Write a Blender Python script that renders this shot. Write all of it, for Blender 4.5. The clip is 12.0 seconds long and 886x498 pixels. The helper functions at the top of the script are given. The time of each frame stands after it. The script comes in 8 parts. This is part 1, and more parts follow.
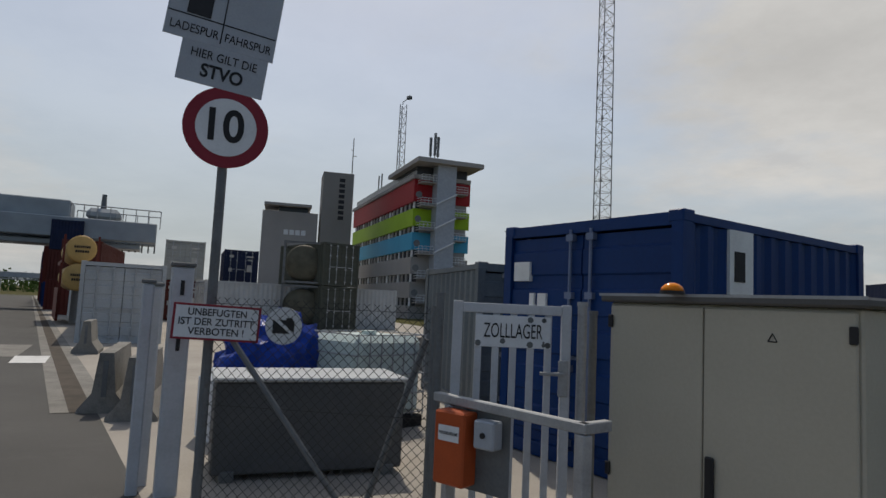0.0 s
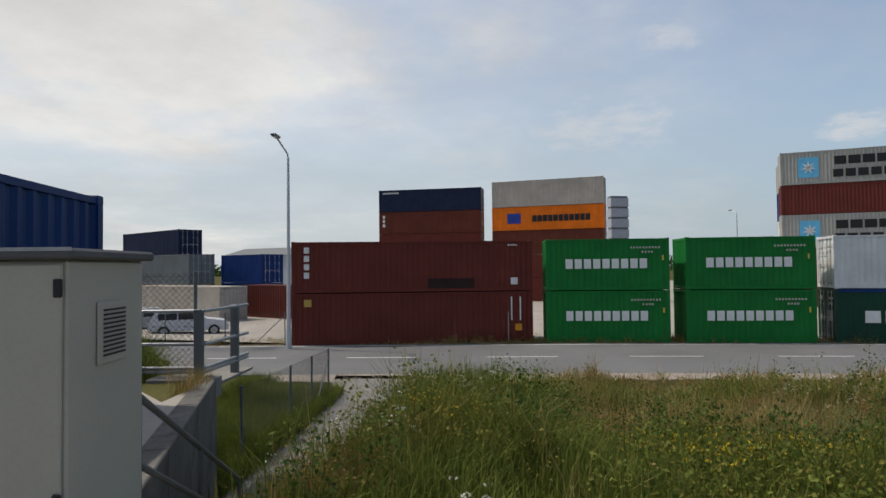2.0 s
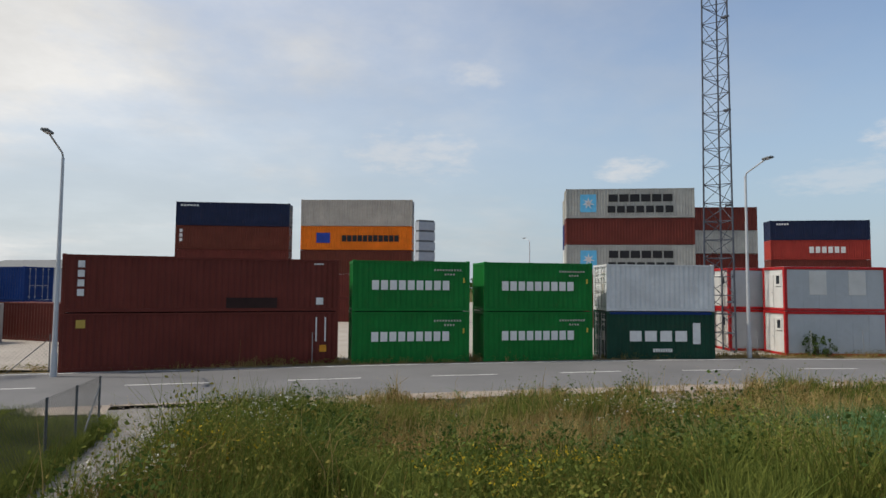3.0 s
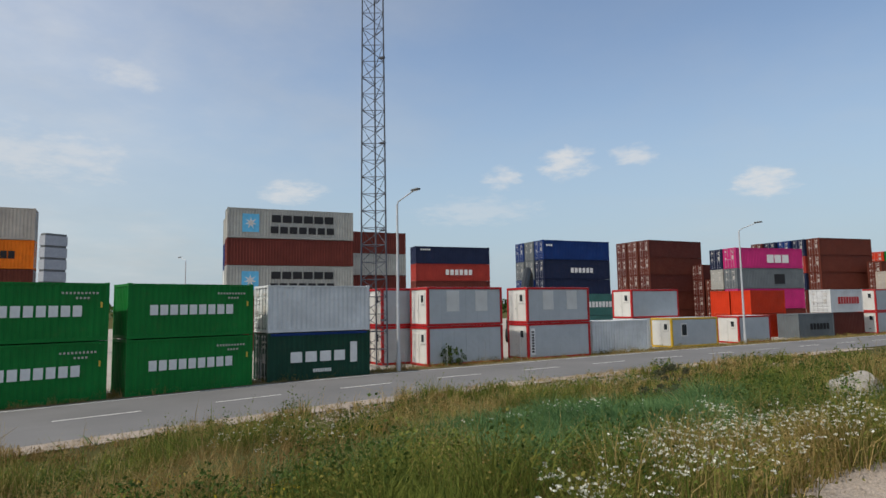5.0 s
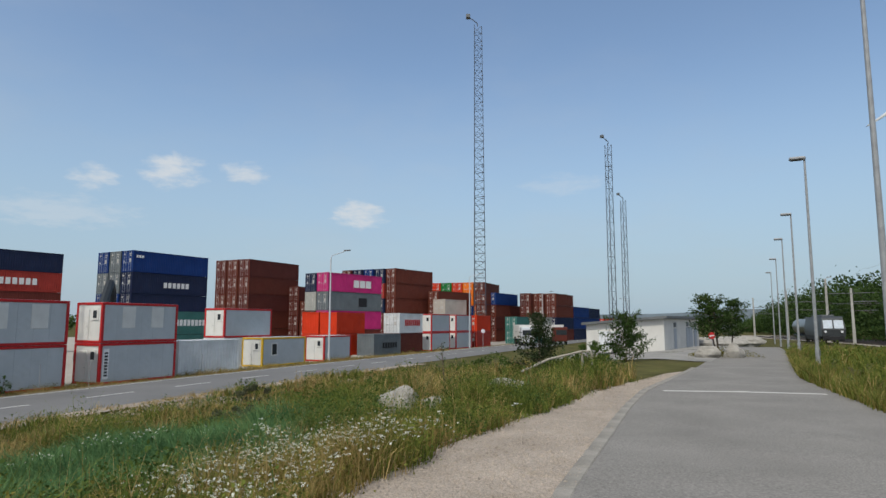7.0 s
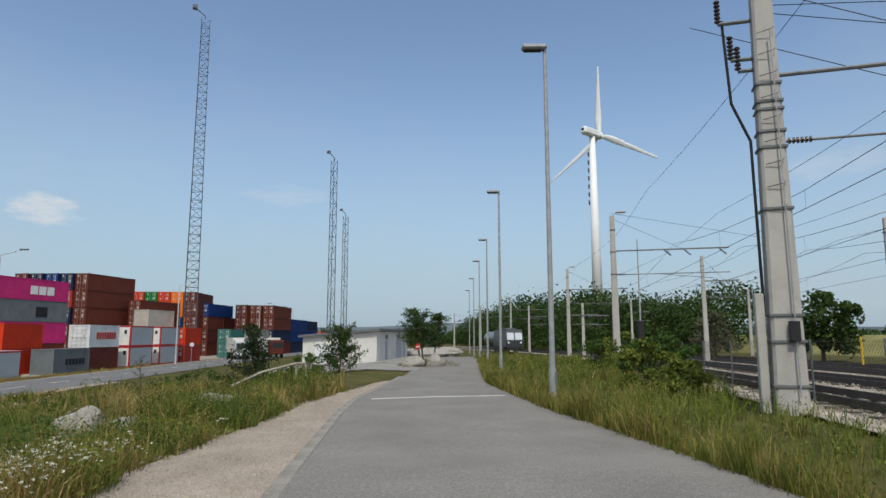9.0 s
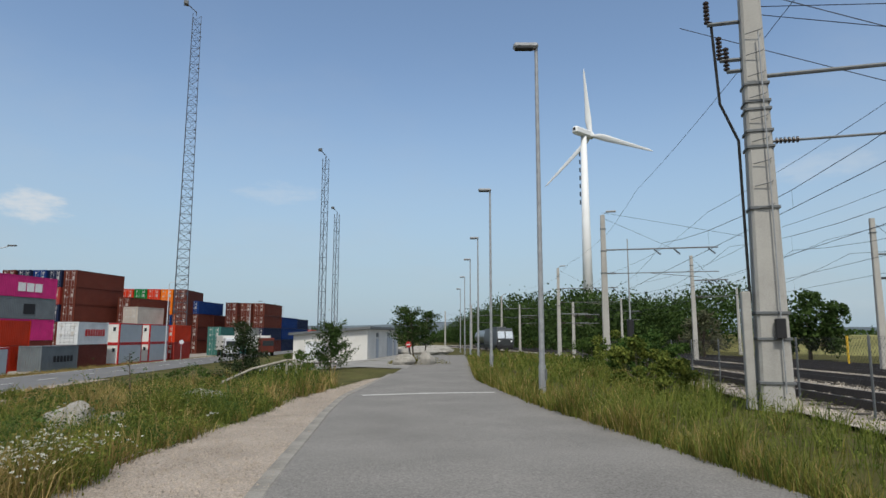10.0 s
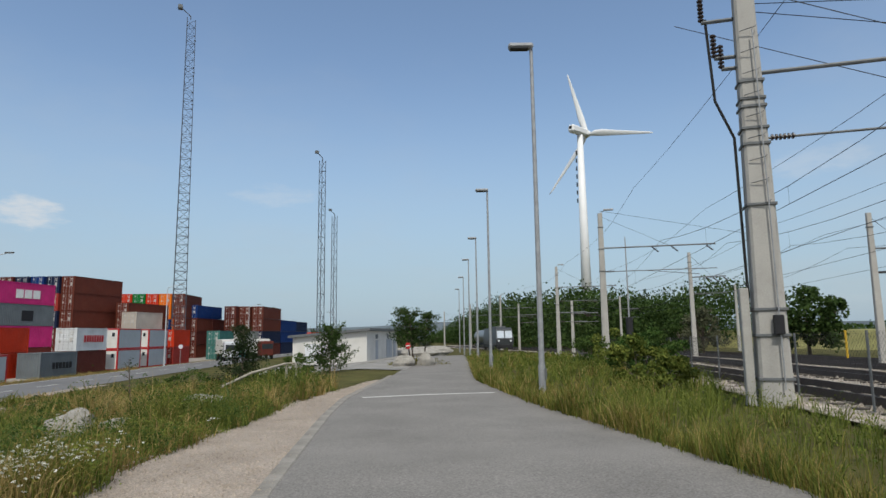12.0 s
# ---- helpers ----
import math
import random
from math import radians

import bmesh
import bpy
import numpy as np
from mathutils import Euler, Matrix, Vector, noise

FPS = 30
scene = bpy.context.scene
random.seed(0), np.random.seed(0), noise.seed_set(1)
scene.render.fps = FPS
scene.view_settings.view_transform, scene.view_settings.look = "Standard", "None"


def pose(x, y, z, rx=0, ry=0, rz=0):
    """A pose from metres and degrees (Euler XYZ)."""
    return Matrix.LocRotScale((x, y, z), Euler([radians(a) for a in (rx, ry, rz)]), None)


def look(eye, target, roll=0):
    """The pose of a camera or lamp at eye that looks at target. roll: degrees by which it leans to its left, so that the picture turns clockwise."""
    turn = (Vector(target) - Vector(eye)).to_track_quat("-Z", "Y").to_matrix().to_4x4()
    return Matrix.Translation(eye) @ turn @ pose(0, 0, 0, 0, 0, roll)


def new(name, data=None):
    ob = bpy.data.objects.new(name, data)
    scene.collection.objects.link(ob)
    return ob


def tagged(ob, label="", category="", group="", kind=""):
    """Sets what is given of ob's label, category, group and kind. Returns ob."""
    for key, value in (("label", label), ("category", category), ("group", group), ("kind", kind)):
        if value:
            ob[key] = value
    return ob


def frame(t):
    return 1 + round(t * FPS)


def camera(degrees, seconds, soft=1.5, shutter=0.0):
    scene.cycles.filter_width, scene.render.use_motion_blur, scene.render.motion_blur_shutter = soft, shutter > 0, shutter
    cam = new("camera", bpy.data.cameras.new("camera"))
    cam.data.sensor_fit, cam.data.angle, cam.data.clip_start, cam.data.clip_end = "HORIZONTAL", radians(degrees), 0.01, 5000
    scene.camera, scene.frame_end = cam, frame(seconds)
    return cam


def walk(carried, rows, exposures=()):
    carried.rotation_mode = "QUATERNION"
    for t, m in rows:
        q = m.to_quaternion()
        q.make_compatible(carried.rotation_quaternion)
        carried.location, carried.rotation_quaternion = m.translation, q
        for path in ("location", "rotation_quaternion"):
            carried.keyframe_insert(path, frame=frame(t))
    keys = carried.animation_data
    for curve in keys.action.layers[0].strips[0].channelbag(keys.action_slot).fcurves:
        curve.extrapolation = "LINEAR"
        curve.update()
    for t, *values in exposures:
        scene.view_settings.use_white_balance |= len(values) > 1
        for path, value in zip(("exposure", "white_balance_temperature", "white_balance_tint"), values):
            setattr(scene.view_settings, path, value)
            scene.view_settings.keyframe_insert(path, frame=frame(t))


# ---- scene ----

# ---- camera ----
def aim(x, y, z, heading, pitch, roll):
    a, p = radians(heading), radians(pitch)
    eye = Vector((x, y, z))
    return look(eye, eye + Vector((math.sin(a) * math.cos(p), math.cos(a) * math.cos(p), math.sin(p))), roll)


ROWS = [
    (0.0, aim(0.694, -0.954, 1.625, -153.30, 5.07, 2.70)),
    (0.5, aim(0.609, -0.936, 1.649, -131.32, 4.84, 1.93)),
    (1.0, aim(0.592, -0.967, 1.650, -120.97, 3.56, -1.21)),
    (1.5, aim(0.546, -0.930, 1.645, -107.53, 2.03, -0.46)),
    (2.0, aim(0.386, -0.854, 1.645, -92.04, 1.67, -0.62)),
    (2.5, aim(0.257, -0.806, 1.648, -82.11, 2.39, -0.11)),
    (4.5, aim(-0.185, -0.326, 1.668, -53.47, 5.59, -0.17)),
    (5.0, aim(-0.333, -0.391, 1.674, -44.34, 5.31, -0.86)),
    (5.5, aim(-0.507, -0.186, 1.672, -34.87, 5.08, -1.00)),
    (6.0, aim(-0.415, -0.123, 1.662, -27.15, 5.14, -0.70)),
    (6.5, aim(-0.224, -0.031, 1.685, -16.73, 6.03, -0.01)),
    (7.0, aim(-0.053, 0.148, 1.709, -8.95, 6.78, 0.09)),
    (7.5, aim(-0.088, 0.140, 1.724, -1.93, 6.92, -0.11)),
    (9.5, aim(0.031, 0.052, 1.638, 18.20, 8.11, -0.03)),
    (10.0, aim(0.004, 0.015, 1.612, 17.19, 7.84, 0.13)),
    (10.5, aim(-0.016, -0.022, 1.599, 18.46, 7.85, -0.51)),
    (11.0, aim(-0.017, -0.075, 1.594, 20.49, 7.91, -0.98)),
    (11.5, aim(0.022, -0.012, 1.617, 20.91, 7.83, -0.87)),
    (12.0, aim(0.000, 0.000, 1.633, 17.37, 7.87, -0.75)),
]
EXPOSURES = [(0.0, -0.42, 7050, 10), (1.0, -0.3, 6950, 10), (1.8, -0.1, 6950, 10), (2.7, 0.05, 6950, 10), (5.5, 0.03, 6900, 9), (7.0, 0.0, 6600, 7), (12.0, 0.0, 6600, 7)]
cam = camera(70.8, 12.0)
walk(cam, ROWS, EXPOSURES)

# ---- sky, sun ----
SUN_H, SUN_AZ = 56.0, 196.0          # height; heading clockwise from +y
sa, sh = radians(SUN_AZ), radians(SUN_H)
SUN_DIR = Vector((math.sin(sa) * math.cos(sh), math.cos(sa) * math.cos(sh), math.sin(sh)))
world = bpy.data.worlds.new("sky")
scene.world = world
world.use_nodes = True
wn, wl = world.node_tree.nodes, world.node_tree.links
wn.clear()


def wmath(op, a, b=None, c=None):
    n = wn.new("ShaderNodeMath")
    n.operation = op
    for i, v in enumerate((a, b, c)):
        if v is None:
            continue
        if isinstance(v, (int, float)):
            n.inputs[i].default_value = v
        else:
            wl.new(v, n.inputs[i])
    return n.outputs[0]


def wrange(v, a, b, lo=0.0, hi=1.0):
    n = wn.new("ShaderNodeMapRange")
    n.interpolation_type = "SMOOTHSTEP"
    wl.new(v, n.inputs["Value"])
    for k, x in (("From Min", a), ("From Max", b), ("To Min", lo), ("To Max", hi)):
        n.inputs[k].default_value = x
    return n.outputs[0]


def wmix(f, a, b):
    n = wn.new("ShaderNodeMix")
    n.data_type = "RGBA"
    wl.new(f, n.inputs["Factor"])
    for i, v in ((6, a), (7, b)):
        if isinstance(v, tuple):
            n.inputs[i].default_value = v
        else:
            wl.new(v, n.inputs[i])
    return n.outputs[2]


sky = wn.new("ShaderNodeTexSky")
sky.sky_type, sky.sun_disc = "NISHITA", False
sky.sun_elevation, sky.sun_rotation = radians(SUN_H), radians(SUN_AZ)
sky.air_density, sky.dust_density, sky.ozone_density = 1.0, 1.2, 1.6
scaled = wn.new("ShaderNodeVectorMath")
scaled.operation = "SCALE"
wl.new(sky.outputs[0], scaled.inputs[0])
scaled.inputs["Scale"].default_value = 0.16
tco = wn.new("ShaderNodeTexCoord")
sep = wn.new("ShaderNodeSeparateXYZ")
wl.new(tco.outputs["Generated"], sep.inputs[0])
flat = wmath("ADD", wmath("MAXIMUM", sep.outputs["Z"], 0.0), 0.16)
com = wn.new("ShaderNodeCombineXYZ")
wl.new(wmath("DIVIDE", sep.outputs["X"], flat), com.inputs[0])
wl.new(wmath("DIVIDE", sep.outputs["Y"], flat), com.inputs[1])


def cloud_noise(scale, detail, rough, w):
    n = wn.new("ShaderNodeTexNoise")
    n.noise_dimensions = "4D"
    n.inputs["Scale"].default_value, n.inputs["Detail"].default_value, n.inputs["Roughness"].default_value, n.inputs["W"].default_value = scale, detail, rough, w
    wl.new(com.outputs[0], n.inputs["Vector"])
    return n.outputs["Fac"]


dot = wn.new("ShaderNodeVectorMath")
dot.operation = "DOT_PRODUCT"
wl.new(tco.outputs["Generated"], dot.inputs[0])
dot.inputs[1].default_value = Vector((math.sin(sa) * 0.96, math.cos(sa) * 0.96, 0.28))
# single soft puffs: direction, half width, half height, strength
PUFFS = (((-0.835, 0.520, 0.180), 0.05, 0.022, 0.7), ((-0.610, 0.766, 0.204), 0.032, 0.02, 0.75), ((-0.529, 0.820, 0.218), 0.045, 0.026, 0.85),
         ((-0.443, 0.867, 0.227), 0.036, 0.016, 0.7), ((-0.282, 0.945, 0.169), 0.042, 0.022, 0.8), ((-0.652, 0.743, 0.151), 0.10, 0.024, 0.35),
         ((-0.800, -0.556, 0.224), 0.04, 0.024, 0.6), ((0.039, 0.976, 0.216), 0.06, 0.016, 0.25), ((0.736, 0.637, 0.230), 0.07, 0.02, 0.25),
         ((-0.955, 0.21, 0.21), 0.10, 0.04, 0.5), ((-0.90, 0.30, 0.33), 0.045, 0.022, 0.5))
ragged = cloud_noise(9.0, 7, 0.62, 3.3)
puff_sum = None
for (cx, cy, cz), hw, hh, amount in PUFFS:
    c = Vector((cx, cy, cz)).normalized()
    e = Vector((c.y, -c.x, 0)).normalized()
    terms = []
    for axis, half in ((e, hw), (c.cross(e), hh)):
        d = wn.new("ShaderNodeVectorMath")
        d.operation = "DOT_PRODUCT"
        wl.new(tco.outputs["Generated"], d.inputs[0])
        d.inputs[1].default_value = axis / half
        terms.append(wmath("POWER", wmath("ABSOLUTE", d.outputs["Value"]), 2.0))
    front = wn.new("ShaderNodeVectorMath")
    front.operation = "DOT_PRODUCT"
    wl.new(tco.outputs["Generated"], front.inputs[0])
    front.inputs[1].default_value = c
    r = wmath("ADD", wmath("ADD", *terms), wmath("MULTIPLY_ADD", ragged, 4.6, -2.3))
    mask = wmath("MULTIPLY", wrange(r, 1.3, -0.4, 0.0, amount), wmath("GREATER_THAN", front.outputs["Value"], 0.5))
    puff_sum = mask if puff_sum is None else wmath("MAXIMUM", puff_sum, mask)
# thin cloud veil, thickest around the sun; wisps and a few puffs elsewhere
sunside = wrange(dot.outputs["Value"], -0.45, 0.5)
wisps = wrange(cloud_noise(0.55, 7, 0.6, 2.3), 0.46, 0.72)
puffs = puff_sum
low = wrange(sep.outputs["Z"], 0.0, 0.42, 0.85, 0.0)
veil = wmath("MINIMUM", wmath("ADD", wmath("ADD", wmath("MULTIPLY", sunside, wmath("MULTIPLY_ADD", wisps, 0.60, 0.40)), wmath("MULTIPLY", wisps, 0.22)), 0.0), 0.97)
bright = wn.new("ShaderNodeVectorMath")
bright.operation = "SCALE"
bright.inputs[0].default_value = (0.63, 0.645, 0.665)
mottle = wrange(cloud_noise(1.1, 8, 0.62, 4.4), 0.3, 0.7, 0.84, 1.1)
wl.new(wmath("MULTIPLY", wmath("MULTIPLY_ADD", sunside, 0.36, 0.84), mottle), bright.inputs["Scale"])
bg = wn.new("ShaderNodeBackground")
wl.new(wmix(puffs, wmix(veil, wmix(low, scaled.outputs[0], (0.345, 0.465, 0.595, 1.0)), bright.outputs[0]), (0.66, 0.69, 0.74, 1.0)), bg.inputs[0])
bg.inputs["Strength"].default_value = 1.0
wo = wn.new("ShaderNodeOutputWorld")
wl.new(bg.outputs[0], wo.inputs[0])
sun_data = bpy.data.lights.new("sun", "SUN")
sun_data.energy, sun_data.angle, sun_data.color = 3.1, radians(1.0), (1.0, 0.95, 0.88)
sun = new("sun", sun_data)
sun.matrix_world = look((0, 0, 60), Vector((0, 0, 60)) - SUN_DIR)


# ---- materials ----
MATS = {}


def mat(name, color, rough=0.7, metal=0.0, var=0.12, scale=3.0, bump=0.0, fine=60.0, dirt=0.0, dirt_color=(0.09, 0.06, 0.04), rand=0.0, coords="Object", spec=0.22, grain=0.35):
    """Two scales of colour noise, optional dirt blotches and bump."""
    if name in MATS:
        return MATS[name]
    m = bpy.data.materials.new(name)
    m.use_nodes = True
    n, l = m.node_tree.nodes, m.node_tree.links
    b = n["Principled BSDF"]
    b.inputs["Roughness"].default_value = rough
    b.inputs["Metallic"].default_value = metal
    b.inputs["Specular IOR Level"].default_value = spec
    tc = n.new("ShaderNodeTexCoord")
    big = n.new("ShaderNodeTexNoise")
    big.inputs["Scale"].default_value = scale
    big.inputs["Detail"].default_value = 5
    small = n.new("ShaderNodeTexNoise")
    small.inputs["Scale"].default_value = fine
    small.inputs["Detail"].default_value = 4
    for x in (big, small):
        l.new(tc.outputs[coords], x.inputs["Vector"])
    mixv = n.new("ShaderNodeMath")
    mixv.operation = "MULTIPLY_ADD"
    l.new(big.outputs["Fac"], mixv.inputs[0])
    mixv.inputs[1].default_value = 1 - grain
    half = n.new("ShaderNodeMath")
    half.operation = "MULTIPLY"
    l.new(small.outputs["Fac"], half.inputs[0])
    half.inputs[1].default_value = grain
    l.new(half.outputs[0], mixv.inputs[2])
    ramp = n.new("ShaderNodeMapRange")
    ramp.inputs["From Min"].default_value, ramp.inputs["From Max"].default_value = 0.3, 0.7
    ramp.inputs["To Min"].default_value, ramp.inputs["To Max"].default_value = 1 - var * 1.6, 1 + var * 1.6
    l.new(mixv.outputs[0], ramp.inputs["Value"])
    value = ramp.outputs[0]
    if rand:
        info = n.new("ShaderNodeObjectInfo")
        rr = n.new("ShaderNodeMapRange")
        rr.inputs["To Min"].default_value, rr.inputs["To Max"].default_value = 1 - rand, 1 + rand
        l.new(info.outputs["Random"], rr.inputs["Value"])
        mu = n.new("ShaderNodeMath")
        mu.operation = "MULTIPLY"
        l.new(value, mu.inputs[0])
        l.new(rr.outputs[0], mu.inputs[1])
        value = mu.outputs[0]
    col = n.new("ShaderNodeVectorMath")
    col.operation = "SCALE"
    col.inputs[0].default_value = color[:3]
    l.new(value, col.inputs["Scale"])
    out = col.outputs[0]
    if dirt:
        dn = n.new("ShaderNodeTexNoise")
        dn.inputs["Scale"].default_value = scale * 2.3
        dn.inputs["Detail"].default_value = 8
        dn.inputs["Roughness"].default_value = 0.7
        l.new(tc.outputs[coords], dn.inputs["Vector"])
        dr = n.new("ShaderNodeMapRange")
        dr.inputs["From Min"].default_value, dr.inputs["From Max"].default_value = 0.52, 0.72
        dr.inputs["To Max"].default_value = dirt
        l.new(dn.outputs["Fac"], dr.inputs["Value"])
        mx = n.new("ShaderNodeMix")
        mx.data_type = "RGBA"
        l.new(dr.outputs[0], mx.inputs["Factor"])
        l.new(out, mx.inputs[6])
        mx.inputs[7].default_value = (*dirt_color, 1)
        out = mx.outputs[2]
    l.new(out, b.inputs["Base Color"])
    if bump:
        bp = n.new("ShaderNodeBump")
        bp.inputs["Strength"].default_value = bump
        bp.inputs["Distance"].default_value = 0.02
        l.new(small.outputs["Fac"], bp.inputs["Height"])
        l.new(bp.outputs[0], b.inputs["Normal"])
    MATS[name] = m
    return m


def paint(name, color, rough=0.55):
    """Worn container paint with scuffs, faded patches and rust."""
    return mat(name, color, rough, 0.0, 0.14, 0.7, 0.05, 25.0, 0.35, tuple(0.6 * c + 0.4 * r for c, r in zip(color, (0.10, 0.05, 0.03))), spec=0.15)


# ---- mesh helpers ----
def box(bm, x0, y0, z0, x1, y1, z1, m=None):
    v = [bm.verts.new(p) for p in ((x0, y0, z0), (x1, y0, z0), (x1, y1, z0), (x0, y1, z0), (x0, y0, z1), (x1, y0, z1), (x1, y1, z1), (x0, y1, z1))]
    for f in ((3, 2, 1, 0), (4, 5, 6, 7), (0, 1, 5, 4), (1, 2, 6, 5), (2, 3, 7, 6), (3, 0, 4, 7)):
        bm.faces.new([v[i] for i in f])
    if m is not None:
        bmesh.ops.transform(bm, matrix=m, verts=v)
    return v


def bevel_box(bm, x0, y0, z0, x1, y1, z1, r=0.01, m=None):
    v = box(bm, x0, y0, z0, x1, y1, z1, m)
    es = list({e for a in v for e in a.link_edges})
    bmesh.ops.bevel(bm, geom=es, offset=r, segments=1, affect="EDGES")


def tube(bm, a, b, r0, r1=None, n=8, caps=True):
    a, b = Vector(a), Vector(b)
    r1 = r0 if r1 is None else r1
    q = (b - a).to_track_quat("Z", "Y").to_matrix()
    rings = []
    for c, r in ((a, r0), (b, r1)):
        rings.append([bm.verts.new(c + q @ Vector((r * math.cos(2 * math.pi * k / n), r * math.sin(2 * math.pi * k / n), 0))) for k in range(n)])
    for k in range(n):
        bm.faces.new((rings[0][k], rings[0][(k + 1) % n], rings[1][(k + 1) % n], rings[1][k]))
    if caps:
        bm.faces.new(rings[0][::-1])
        bm.faces.new(rings[1])


def polytube(bm, pts, r, n=6):
    for a, b in zip(pts, pts[1:]):
        tube(bm, a, b, r, r, n)


def mesh_of(bm, name, smooth=False):
    me = bpy.data.meshes.new(name)
    bm.to_mesh(me)
    bm.free()
    if smooth:
        for p in me.polygons:
            p.use_smooth = True
    return me


def part(name, bm, material, parent=None, label="", smooth=False, loc=None):
    """One mesh object under a thing or part. bm: a bmesh, or a mesh to share."""
    me = bm if isinstance(bm, bpy.types.Mesh) else mesh_of(bm, name, smooth)
    if not me.materials:
        me.materials.append(None)
    ob = new(name, me)
    ob.material_slots[0].link = "OBJECT"
    ob.material_slots[0].material = material
    if parent is not None:
        ob.parent = parent
    if loc is not None:
        ob.matrix_basis = loc
    if label:
        ob["label"] = label
    return ob


def thing(name, m, label, category, group=""):
    ob = new(name)
    ob.empty_display_size = 0.3
    ob.matrix_basis = m
    return tagged(ob, label, category, group)


def words(name, text, size, material, parent, m, label="", thick=0.004, width=None, spread=1.0, bold=0.0):
    """Lettering as a mesh from the built-in font, centred, in the xz plane of m facing -y."""
    cu = bpy.data.curves.new(name, "FONT")
    cu.body, cu.size, cu.align_x, cu.align_y, cu.extrude, cu.space_character, cu.offset = text, size, "CENTER", "CENTER", thick, spread, bold
    tmp = new(name + "_tmp", cu)
    bpy.context.view_layer.update()
    me = bpy.data.meshes.new_from_object(tmp.evaluated_get(bpy.context.evaluated_depsgraph_get()))
    bpy.data.objects.remove(tmp)
    bpy.data.curves.remove(cu)
    if width and len(me.vertices):
        xs = [v.co.x for v in me.vertices]
        k = width / (max(xs) - min(xs))
        c = (max(xs) + min(xs)) / 2
        for v in me.vertices:
            v.co.x = (v.co.x - c) * k
    me.materials.clear()
    return part(name, me, material, parent, label, loc=m @ pose(0, 0, 0, 90, 0, 0))


# ---- the lie of the land ----
LOW = -2.2


def piece(y, pts):
    """Smooth interpolation through (y, x) pairs."""
    if y <= pts[0][0]:
        return pts[0][1] + (y - pts[0][0]) * (pts[1][1] - pts[0][1]) / (pts[1][0] - pts[0][0])
    for (y0, x0), (y1, x1) in zip(pts, pts[1:]):
        if y <= y1:
            return x0 + (x1 - x0) * (y - y0) / (y1 - y0)
    (y0, x0), (y1, x1) = pts[-2:]
    return x1 + (y - y1) * (x1 - x0) / (y1 - y0)


STREET_FAR = ((-60, -29.0), (-25, -30.3), (-10, -30.6), (5, -30.6), (15, -30.2), (25, -29.0), (42, -25.4), (60, -20.9), (98, -10.9), (140, 1.5), (180, 14))
ROAD_LEFT = ((-12, -0.9), (0, -0.9), (6.8, 0.22), (10.2, 0.95), (14.3, 1.82), (18.2, 2.78), (28, 6.1), (36, 8.62), (60, 16.2), (110, 31), (180, 52))
ROAD_RIGHT = ((-12, 4.4), (5.2, 5.45), (9.15, 6.1), (14.45, 6.91), (23.84, 8.95), (34.2, 12.44), (48.9, 17.6), (60, 21.2), (110, 37), (180, 58))


def street_far(y):
    return piece(y, STREET_FAR)


def street_near(y):
    return street_far(y) + 8.6


def road_left(y):
    return piece(y, ROAD_LEFT)


def road_right(y):
    return piece(y, ROAD_RIGHT)


def verge_width(y):
    """Width of the gravel strip left of the lane."""
    return piece(max(-4, min(60, y)), ((-4, 2.2), (6, 2.2), (9.4, 2.1), (12.8, 1.65), (18, 1.25), (23, 0.7), (29, 0.3), (60, 0.3)))


def path_z(x):
    """Height of the footpath: the steps beside the wall, then a gentle fall to the street."""
    return piece(-x, ((3.9, 0.0), (7.6, -1.8), (13.0, -2.02), (19.0, LOW), (30.0, LOW))) if x < -3.9 else 0.0


def smooth(a, b, x):
    t = max(0.0, min(1.0, (x - a) / (b - a)))
    return t * t * (3 - 2 * t)


def road_z(x, y):
    s = 0.29 * x + 0.957 * y
    return max(LOW, -0.0125 * max(0.0, s - 8))


WALL = ((-3.4, -3.05), (-8.96, -4.63))


def shelf_edge(x):
    """The yard shelf's edge in y, where the retaining wall stands."""
    return piece(-x, ((3.4, -3.2), (8.96, -4.76), (10.2, -5.3), (13.0, -6.9)))


def ground_z(x, y):
    """Height of the plain ground: the road shelf, the bank, the yard shelf, the low street."""
    if y < shelf_edge(min(x, -3.4)) and x < -3.0 or (y < -3.3 and x >= -3.0):
        z = LOW * smooth(-13.2, -21, x) if y > -14 else LOW * smooth(-13.2 - 0.6 * (-14 - y), -21 - 0.6 * (-14 - y), x)
        z = min(z, -0.008 * max(0, -y - 14) if y > -230 else -1.7)
        if x < -8.9 and y > -9:
            q = smooth(0.0, 1.6, shelf_edge(x) - y)
            return path_z(x) + (z - path_z(x)) * q
        return z
    top = road_z(x, y)
    edge = road_left(y) - 2.2 - 0.02 * max(0, y) if y > 0 else -2.7
    foot = street_near(y) + 1.0
    if x >= edge:
        return top
    if x <= foot:
        return LOW
    dip = smooth(-1.5, -2.9, y) * smooth(-3.6, -4.4, x)
    t = (edge - x) / max(0.5, edge - foot)
    z = top + (LOW - top) * (0.75 * t + 0.25 * smooth(0, 1, t))
    if y > -2:
        z -= 0.30 * math.sin(math.pi * t) * smooth(-1, 4, y)
    return z + (min(z, path_z(x) - 0.03) - z) * dip


